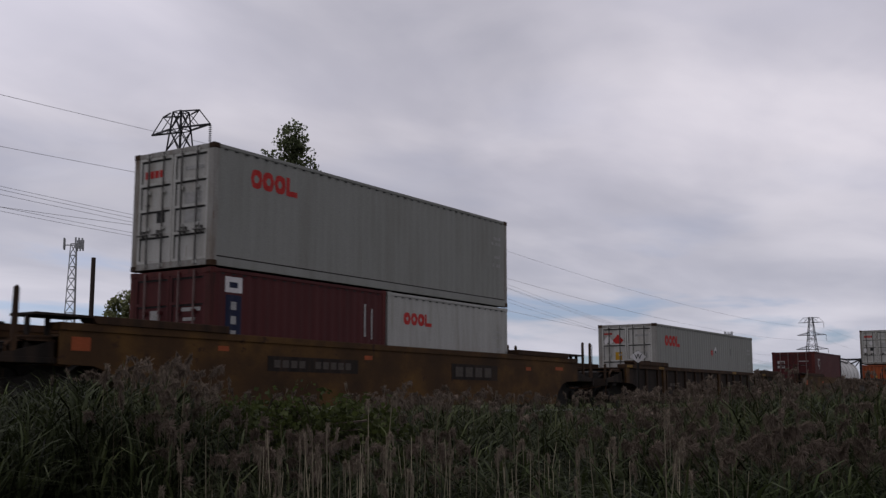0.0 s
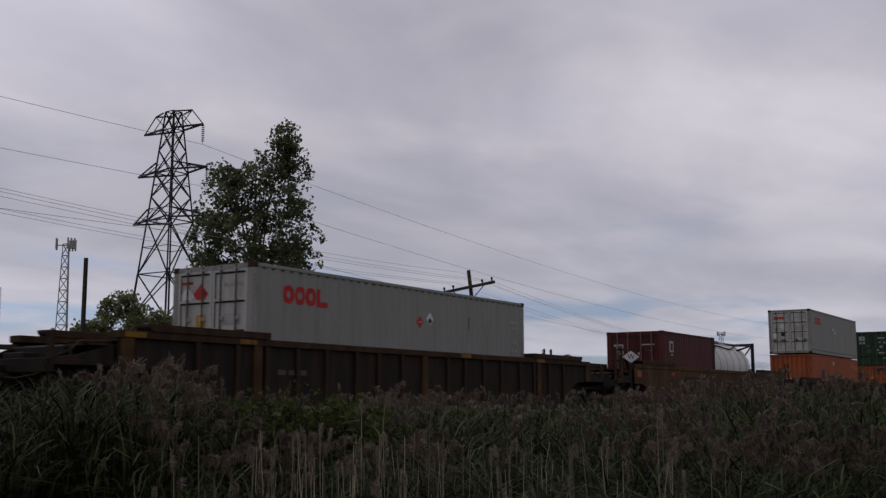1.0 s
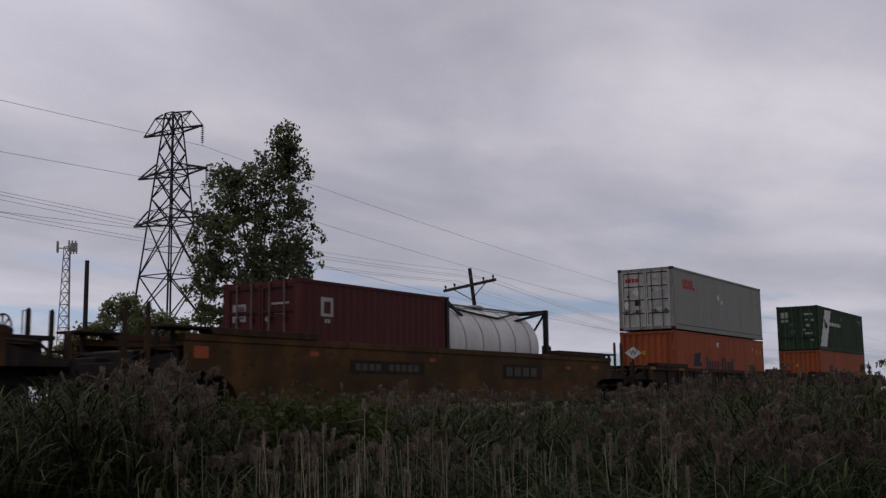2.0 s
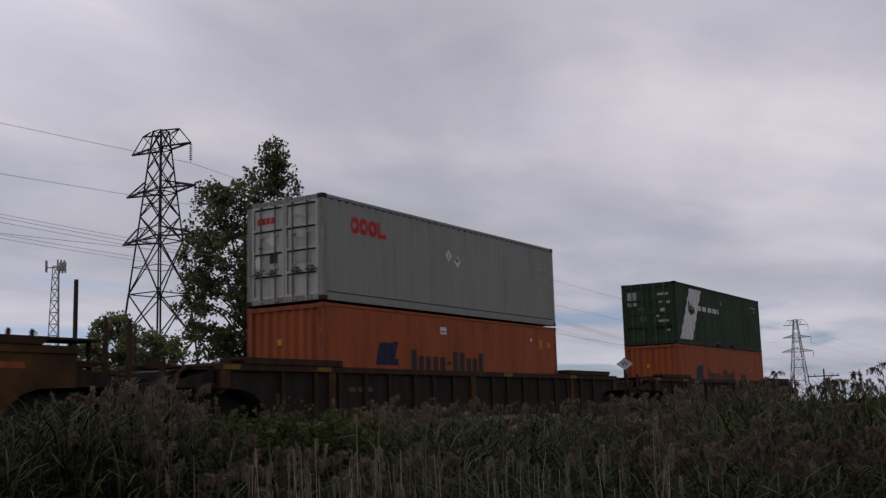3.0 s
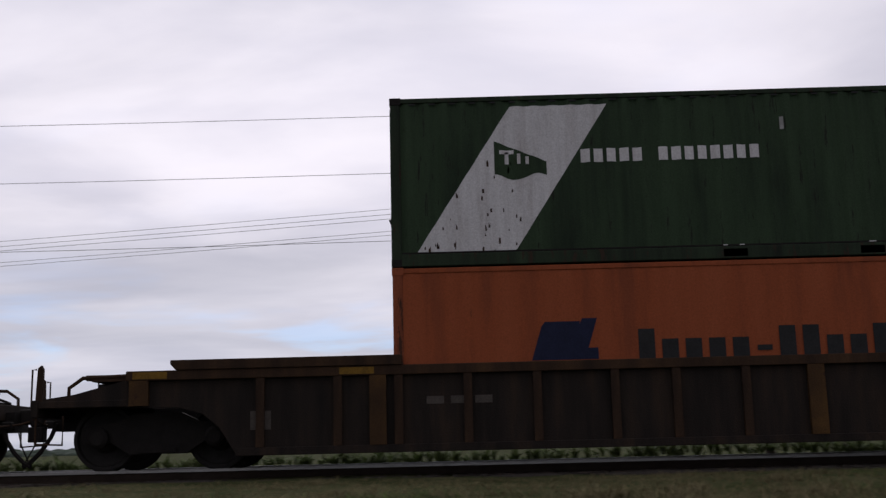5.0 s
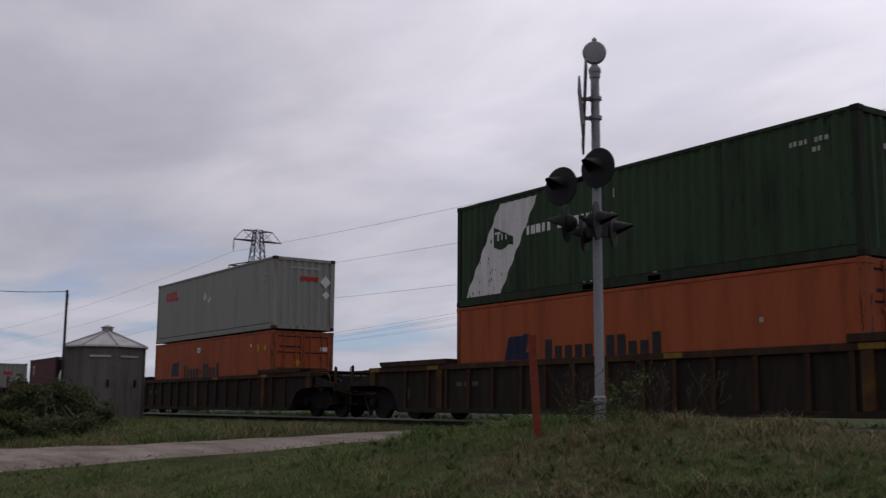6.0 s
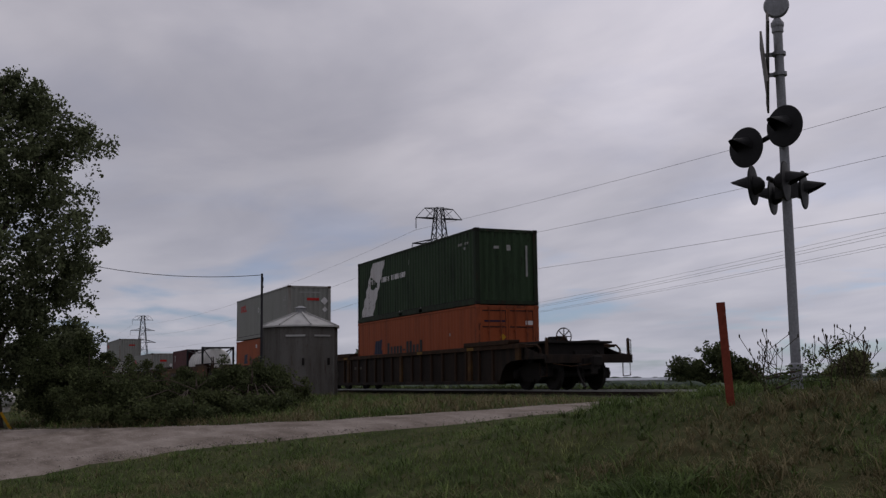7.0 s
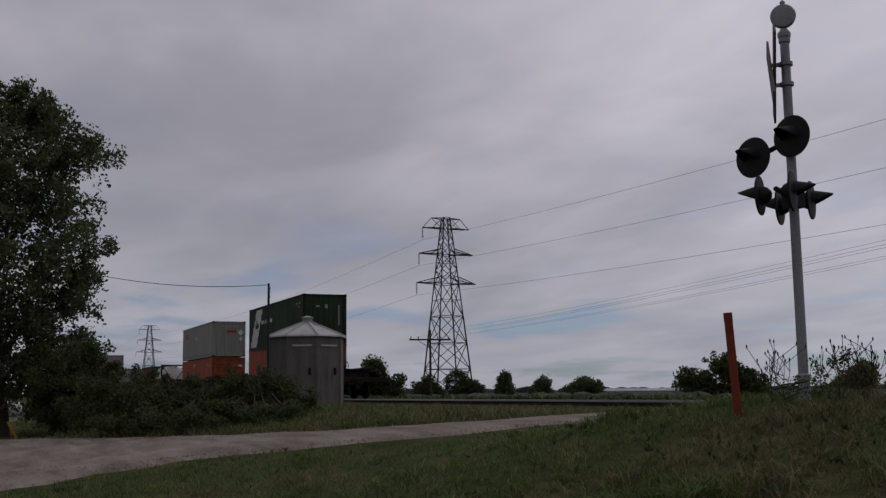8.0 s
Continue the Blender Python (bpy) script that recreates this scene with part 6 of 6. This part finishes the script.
def lattice_mast(at, height, base, label):
    top = thing("lattice_mast", label, "radio mast", at)
    g = Geo()
    n = 14
    for k in range(n):
        z0, z1 = height * k / n, height * (k + 1) / n
        w0, w1 = base * (1 - 0.62 * k / n), base * (1 - 0.62 * (k + 1) / n)
        c0 = [(w0 * math.cos(a), w0 * math.sin(a), z0) for a in (0.3, 2.39, 4.49)]
        c1 = [(w1 * math.cos(a), w1 * math.sin(a), z1) for a in (0.3, 2.39, 4.49)]
        for i in range(3):
            g.bar(c0[i], c1[i], 0.22)
            g.bar(c0[i], c1[(i + 1) % 3], 0.16)
            g.bar(c1[i], c1[(i + 1) % 3], 0.16)
    part("mast", g, M["galv"], top)
    g = Geo()
    for i in range(3):
        a = 0.3 + i * 2.09
        for o in (-0.9, 0, 0.9):
            x, y = 2.6 * math.cos(a) - o * math.sin(a), 2.6 * math.sin(a) + o * math.cos(a)
            g.box(x - 0.16, y - 0.16, height - 1.6, x + 0.16, y + 0.16, height + 1.4)
        g.bar((0, 0, height - 0.4), (2.6 * math.cos(a), 2.6 * math.sin(a), height - 0.4), 0.25)
    part("antenna", g, M["galv"], top)


lattice_mast(polar(-37.5, 300, 0), 300 * math.tan(radians(8.1)) + 0.6, 2.6, "grey lattice radio mast with panel antennas far behind the track")
lattice_mast(polar(-71.7, 760, 0), 760 * math.tan(radians(3.5)) + 0.6, 4.0, "distant grey lattice radio mast")


# ---------------------------------------------------------------- the crossing
def crossing_signal(at, face):
    """face: turn that points the road side of the signal along its own -y."""
    top = thing("crossing_signal", "grey steel crossing signal mast with bell, crossbuck and black flashers", "crossing signal", Matrix.Translation(at) @ Matrix.Rotation(radians(-0.1), 4, Vector((-0.74, 0.67, 0))))
    part("mast", Geo().tube((0, 0, 0.3), (0, 0, 4.18), 0.056, 0.052, 16), M["signal_grey"], top, smooth=True)
    part("base", Geo().lathe([(0.10, -0.2), (0.10, 0.0), (0.066, 0.03), (0.066, 0.22), (0.078, 0.24), (0.078, 0.29), (0.054, 0.31)], 12), M["signal_grey"], top)
    part("collar", Geo().lathe([(0.05, 4.10), (0.066, 4.12), (0.066, 4.17), (0.075, 4.19), (0.075, 4.23), (0.04, 4.28)], 14), M["signal_grey"], top)
    toward = pose(0, 0, 0, 0, 0, face)
    bell = part("bell", Geo().lathe([(0.02, -0.09), (0.115, -0.07), (0.138, -0.02), (0.145, 0.03), (0.13, 0.055), (0.03, 0.07)], 28, Matrix.Translation((0, 0, 4.43)) @ toward @ pose(0, 0, 0, 90)), M["signal_grey"], top, smooth=True)
    part("bell_cap", Geo().lathe([(0.03, 0.15), (0.03, 0.18), (0.01, 0.2)], 8, Matrix.Translation((0, 0, 4.43))), M["signal_grey"], bell)
    side = pose(0, 0, 0, 0, 0, face - 90)
    buck = part("crossbuck", Geo().box(-0.03, -0.03, 3.70, 0.03, 0.03, 3.84), M["signal_grey"], top)
    for t in (-1, 1):
        g = Geo().box(-0.6, -0.012, -0.115, 0.6, 0.012, 0.115).moved(Matrix.Translation((0, 0, 3.76)) @ side @ pose(0, -0.15 - 0.02 * t, 0, 0, 0, 4) @ pose(0, 0, 0, 0, 45 * t, 0))
        part("blade", g, M["bin_wall"], buck, "weathered dark crossbuck blade seen from its back")
    for z in (3.62, 3.86):
        part("bracket", Geo().lathe([(0.06, -0.02), (0.08, -0.02), (0.08, 0.02), (0.06, 0.02)], 12, Matrix.Translation((0, 0, z))).bar(side @ Vector((0, 0, 0)) + Vector((0, 0, z)), side @ Vector((0, -0.17, 0)) + Vector((0, 0, z)), 0.04), M["signal_grey"], buck)

    def flasher(m, lit=False, k=1.0, reach=0.27):
        m = m @ Matrix.Diagonal((k, k, k, 1))
        disc = part("flasher", Geo().lathe([(0.06, 0.035), (0.235, 0.012), (0.241, 0.0), (0.238, -0.008), (0.10, -0.012)], 28, m @ pose(0, 0, 0, 90)), M["signal_black"], top, "black flasher backboard", smooth=True)
        part("housing", Geo().lathe([(0.115, 0.0), (0.115, 0.03), (0.09, 0.09), (0.045, 0.13), (0.02, 0.135)], 18, m @ pose(0, 0, 0, -90)), M["signal_black"], disc)
        part("lens", Geo().lathe([(0.09, 0.012), (0.08, 0.02), (0.05, 0.03), (0.01, 0.034)], 20, m @ pose(0, 0, 0, 90)), lamp_red if lit else M["lens"], disc, "dark red lens", smooth=True)
        hood, n, fs = [], 14, []
        for j, (y, cut) in enumerate(((-0.01, 1.0), (-reach * 0.52, 0.8), (-reach, 0.35))):
            for i in range(n + 1):
                a = math.pi / 2 + (i / n - 0.5) * math.pi * 1.25 * cut
                r = 0.125 - 0.03 * j
                hood.append(m @ Vector((r * math.cos(a), y, r * math.sin(a))))
        for j in range(2):
            for i in range(n):
                fs.append((j * (n + 1) + i, j * (n + 1) + i + 1, (j + 1) * (n + 1) + i + 1, (j + 1) * (n + 1) + i))
        ob = part("hood", Geo().add(hood, fs), M["signal_black"], disc)
        so = ob.modifiers.new("thick", "SOLIDIFY")
        so.thickness = 0.008

    up = Matrix.Translation((0, 0, 2.95)) @ pose(0, 0, 0, 0, 0, face - 36)
    flasher(up @ pose(0.11, -0.12, 0.02), True)
    flasher(up @ pose(-0.45, -0.10, -0.12), True)
    part("flasher_arm", Geo().tube(up @ Vector((0.1, 0, 0.04)), up @ Vector((-0.56, 0.05, -0.1)), 0.03, n=10), M["signal_black"], top)
    low = Matrix.Translation((0, 0, 2.28)) @ side @ pose(0, -0.07, 0, 0, 0, -16)
    for x in (-0.36, 0.36):
        flasher(low @ pose(x * 1.0, -0.19, 0.03 * x) @ pose(0, 0, 0, 0, 0, 4), k=0.94, reach=0.26)
        flasher(low @ pose(x * 1.0, 0.17, 0.02) @ pose(0, 0, 0, 0, 0, 184), k=0.94, reach=0.26)
    part("flasher_arm", Geo().tube(low @ Vector((-0.4, 0, 0.06)), low @ Vector((0.4, 0, 0.06)), 0.03, n=10).box(-0.09, -0.09, 2.17, 0.09, 0.09, 2.42), M["signal_black"], top)
    return top


SIG = polar(47.88, 12.6)
crossing_signal((SIG[0], SIG[1], 1.45), 48)

x, y, z = grounded(51.1, 11.2)
post = thing("marker_post", "leaning dark orange plastic marker post in the grass", "marker post", Matrix.Translation((x, y, 1.12)) @ pose(0, 0, 0, 0, 0, 51) @ pose(0, 0, 0, 0, -3.2, 0))
part("post", Geo().prism([(-0.042, 0), (-0.042, 1.24), (0.042, 1.24), (0.042, 0)], -0.012, 0.012), M["orange_post"], post, bevel=0.008)
part("cap_band", Geo().box(-0.044, -0.014, 1.15, 0.044, 0.014, 1.245), M["orange_post"], post)


def whistle_post(at, turn):
    top = thing("whistle_post", "white diamond whistle sign with a black letter on a thin post", "railway sign", Matrix.Translation(at) @ pose(0, 0, 0, 0, 0, turn))
    h = 1.6 + 36.2 * math.tan(radians(2.28)) - at[2]
    part("post", Geo().bar((0, 0.03, -0.3), (0, 0.03, h + 0.2), 0.06), M["grime"], top)
    g = Geo()
    g.prism([(-0.29, h), (0, h + 0.20), (0.29, h), (0, h - 0.20)], -0.008, 0.008)
    plate = part("plate", g, M["white"], top)
    txt = bpy.data.curves.new("letter", "FONT")
    txt.body, txt.size, txt.align_x, txt.align_y, txt.extrude = "W", 0.25, "CENTER", "CENTER", 0.002
    ob = new("letter", txt)
    ob.matrix_basis = Matrix.Translation((0, -0.012, h)) @ pose(0, 0, 0, 90)
    ob.parent = plate
    txt.materials.append(M["black_mark"])


x, y, z = grounded(-67.05, 36.2)
whistle_post((x, y, z), -50)


def round_bin(at, r, eave, apex):
    top = thing("steel_bin", "grey eight-sided sheet steel bin with pale conical roof by track", "storage bin", at)
    n = 8
    part("wall", Geo().lathe([(r, 0), (r, eave)], n, pose(0, 0, 0, 0, 0, -2)), M["bin_wall"], top)
    for i in range(n):
        a = radians(-2) + 2 * math.pi * i / n
        part("corner_strip", Geo().bar((r * math.cos(a), r * math.sin(a), 0), (r * math.cos(a), r * math.sin(a), eave), 0.05), M["bin_wall"], top)
    roof = part("roof", Geo().lathe([(r + 0.12, eave - 0.03), (r + 0.1, eave + 0.03), (0.22, apex - 0.04), (0.2, apex)], n, pose(0, 0, 0, 0, 0, -2)), M["bin_roof"], top, "pale conical sheet roof")
    for i in range(n):
        a = radians(-2) + 2 * math.pi * i / n
        part("roof_rib", Geo().bar(((r + 0.1) * math.cos(a), (r + 0.1) * math.sin(a), eave + 0.05), (0.22 * math.cos(a), 0.22 * math.sin(a), apex - 0.01), 0.05), M["bin_roof"], roof)
    part("cap", Geo().lathe([(0.2, apex - 0.02), (0.2, apex + 0.14), (0.26, apex + 0.16), (0.05, apex + 0.24)], 12), M["galv"], top)
    for a in (-24.5, 20.5):
        m = pose(0, 0, 0, 0, 0, a + 90)
        part("panel", Geo().box(-0.36, -r * 0.95, eave - 0.40, 0.36, -r * 0.91, eave - 0.33).moved(m), M["bin_roof"], top, "pale vent strip")
        part("latch", Geo().box(0.25, -r * 0.97, 1.2, 0.32, -r * 0.91, 1.45).moved(m), M["grime"], top)
    return top


x, y, z = polar(73.65, 41.0)
BZ = land(x, y) - 0.05
round_bin((x, y, BZ), 1.42, 1.6 + 41 * math.tan(radians(2.95)) - BZ, 1.6 + 41 * math.tan(radians(3.75)) - BZ)

# light pole with its service cable
x, y, z = grounded(75.7, 39.5)
LP = 1.6 + 39.5 * math.tan(radians(5.8)) - z
lp = thing("service_pole", "thin grey service pole with a looped cable beside the steel bin", "utility pole", (x, y, z))
part("pole", Geo().tube((0, 0, -0.2), (0, 0, LP), 0.055, 0.042, 8), M["pylon"], lp, smooth=True)
part("cable_loop", Geo().path([(0, 0, LP - 0.05), (-0.2, 0.1, LP - 0.15), (-0.3, 0.1, LP - 0.45), (-0.18, 0.1, LP - 0.5), (-0.1, 0.0, LP - 0.2)], 0.015), M["signal_black"], lp)
a, b = Vector((x, y, z + LP - 0.05)), Vector(polar(90, 42, 7.2))
tagged(new("service_cable", fixed_normals(mesh_of("service_cable", Geo().path([a.lerp(b, k / 16) - Vector((0, 0, 0.6 * 4 * (k / 16) * (1 - k / 16))) for k in range(17)], 0.012, 5), M["signal_black"]))), "black service cable hanging from the pole into the tree", "cable")

# pale building and yellow guy marker far off
x, y, z = polar(55.9, 420, 0)
shed = thing("long_shed", "long low pale shed on the horizon", "shed", Matrix.Translation((x, y, 0)) @ pose(0, 0, 0, 0, 0, 56))
part("wall", Geo().box(-16, -4, 0, 16, 4, 1.1), M["concrete"], shed)
part("roof", Geo().prism([(-16.4, 1.1), (-16.4, 1.35), (16.4, 1.35), (16.4, 1.1)], -4.4, 4.4).prism([(-16.2, 1.35), (-16.2, 2.1), (16.2, 2.1), (16.2, 1.35)], -1.5, 1.5), M["farwhite"], shed)
x, y, z = grounded(87.95, 38.0)
guy = thing("guy_marker", "yellow plastic guy wire marker leaning at the tree", "guy marker", Matrix.Translation((x, y, z)) @ pose(0, 0, 0, 0, -29, 90))
part("tube", Geo().tube((0, 0, -0.1), (0, 0, 0.62), 0.045, n=8), M["yellow_mark"], guy)


# tall dry weeds by the signal
def weeds(name, label, spots, mat, height):
    g = Geo()
    r = random.Random(91)
    for x, y in spots:
        z = land(x, y)
        for _ in range(3):
            top = Vector((x + r.gauss(0, 0.12), y + r.gauss(0, 0.12), z + height * r.uniform(0.6, 1.05)))
            foot = Vector((x, y, z - 0.05))
            g.path([foot, foot.lerp(top, 0.6) + Vector((r.gauss(0, 0.03), r.gauss(0, 0.03), 0)), top], [0.0045, 0.004, 0.0025], 4)
            for k in range(3):
                p = foot.lerp(top, r.uniform(0.45, 1))
                q = p + Vector((r.gauss(0, 0.10), r.gauss(0, 0.10), r.uniform(0.05, 0.2)))
                g.path([p, q], 0.004, 3)
                g.lathe([(0.003, -0.010), (0.008, 0.0), (0.009, 0.016), (0.003, 0.032)], 5, Matrix.Translation(q))
    tagged(new(name, mesh_of(name, g, mat)), label, "weeds", kind="stuff")


r2 = random.Random(5)
weeds("teasel_weeds", "tall dry brown seed-headed weeds round the signal mast", [polar(r2.gauss(46.3, 0.7), r2.uniform(11.6, 12.8))[:2] for _ in range(5)] + [polar(r2.gauss(49.4, 0.6), r2.uniform(11.5, 13))[:2] for _ in range(3)] + [polar(r2.uniform(42, 46), r2.uniform(12, 13.5))[:2] for _ in range(3)], M["weed"], 0.52)
tree("weed_bush", "leafy green weed clump at the foot of the signal", grounded(46.6, 12.0), lobes_seen(46.6, [(0, 0, 0.26, 0.22, 0.2, 0.28), (0.12, 0, 0.5, 0.12, 0.12, 0.16), (-0.4, 0, 0.12, 0.2, 0.2, 0.12)]), 900, 0.03, M["herb"], 77, 26, 0.1, 0.008, 0.1)


# leafy growth in the gap of the reed bed
for k, (a, d, h) in enumerate(((-47.2, 11.0, 0.86), (-49.8, 10.4, 0.86), (-52.4, 10.8, 0.86))):
    tree("weed_bush", "yellow-green leafy weeds growing among the reeds", grounded(a, d), lobes_seen(a, [(0, 0, h * 0.75, 0.45, 0.4, h * 0.35), (0.3, 0, h * 0.55, 0.35, 0.35, 0.3), (-0.3, 0, h * 0.6, 0.35, 0.35, 0.3)]),
         1500, 0.06, M["weed_leaf"], 120 + k, 60, 0.16, 0.012, 0.3)

# white gas tank under the tree
x, y, z = grounded(88.55, 62.0)
gas = thing("gas_tank", "white horizontal gas tank on feet under the tree", "gas tank", Matrix.Translation((x, y, z)) @ pose(0, 0, 0, 0, 0, 50))
part("shell", Geo().lathe([(0.02, -0.95), (0.25, -0.9), (0.37, -0.75), (0.38, -0.6), (0.38, 0.6), (0.37, 0.75), (0.25, 0.9), (0.02, 0.95)], 20, Matrix.Translation((0, 0, 0.72)) @ pose(0, 0, 0, 0, 90)), M["white"], gas, smooth=True)
for u in (-0.55, 0.55):
    part("foot", Geo().box(u - 0.07, -0.25, -0.1, u + 0.07, 0.25, 0.42), M["concrete"], gas)
part("valve_cover", Geo().lathe([(0.13, 1.06), (0.13, 1.2), (0.05, 1.25)], 12), M["galv"], gas)


# red barn and grey house far behind the line
x, y, z = polar((-9.9), 170, 0)
barn = thing("barn", "small red barn with a pale roof beyond the field", "barn", Matrix.Translation((x, y, -0.2)) @ pose(0, 0, 0, 0, 0, (-9.9) + 20))
part("wall", Geo().box(-5, -3, 0, 5, 3, 1.1), M["barn_red"], barn)
part("roof", Geo().add([(-5.3, -3.4, 0.95), (5.3, -3.4, 0.95), (5.3, 0, 1.65), (-5.3, 0, 1.65), (-5.3, 3.4, 0.95), (5.3, 3.4, 0.95), (-5.3, -3.4, 1.1), (5.3, -3.4, 1.1), (5.3, 0, 1.8), (-5.3, 0, 1.8), (-5.3, 3.4, 1.1), (5.3, 3.4, 1.1)],
     [(3, 2, 1, 0), (2, 3, 4, 5), (6, 7, 8, 9), (9, 8, 11, 10), (0, 1, 7, 6), (5, 4, 10, 11), (1, 2, 8, 7), (2, 5, 11, 8), (4, 3, 9, 10), (3, 0, 6, 9)]), M["barn_red"], barn)
part("door", Geo().box(-1.2, -3.06, 0, 1.2, -2.98, 0.95), M["farwhite"], barn)
x, y, z = polar((-9.9) - 0.4, 200, 0)
house = thing("grain_bin", "grey round grain bin with a pale roof behind the red barn", "grain bin", (x, y, -0.2))
part("wall", Geo().lathe([(1.8, 0), (1.8, 5.4)], 16), M["bin_wall"], house)
part("roof", Geo().lathe([(2.0, 5.35), (2.0, 5.5), (0.3, 6.2), (0.02, 6.3)], 16), M["bin_roof"], house)
# ---------------------------------------------------------------- what moves
def motions():
    for ob, start in MOVING:
        walk(ob, [(t / 2, Matrix.Translation((start.x - gone(t / 2), start.y, start.z))) for t in range(17)])
    for ob, start in WHEELS:
        walk(ob, [(k / FPS, Matrix.Translation(start) @ Matrix.Rotation(-gone(k / FPS) / 0.483, 4, "Y")) for k in range(241)])


motions()
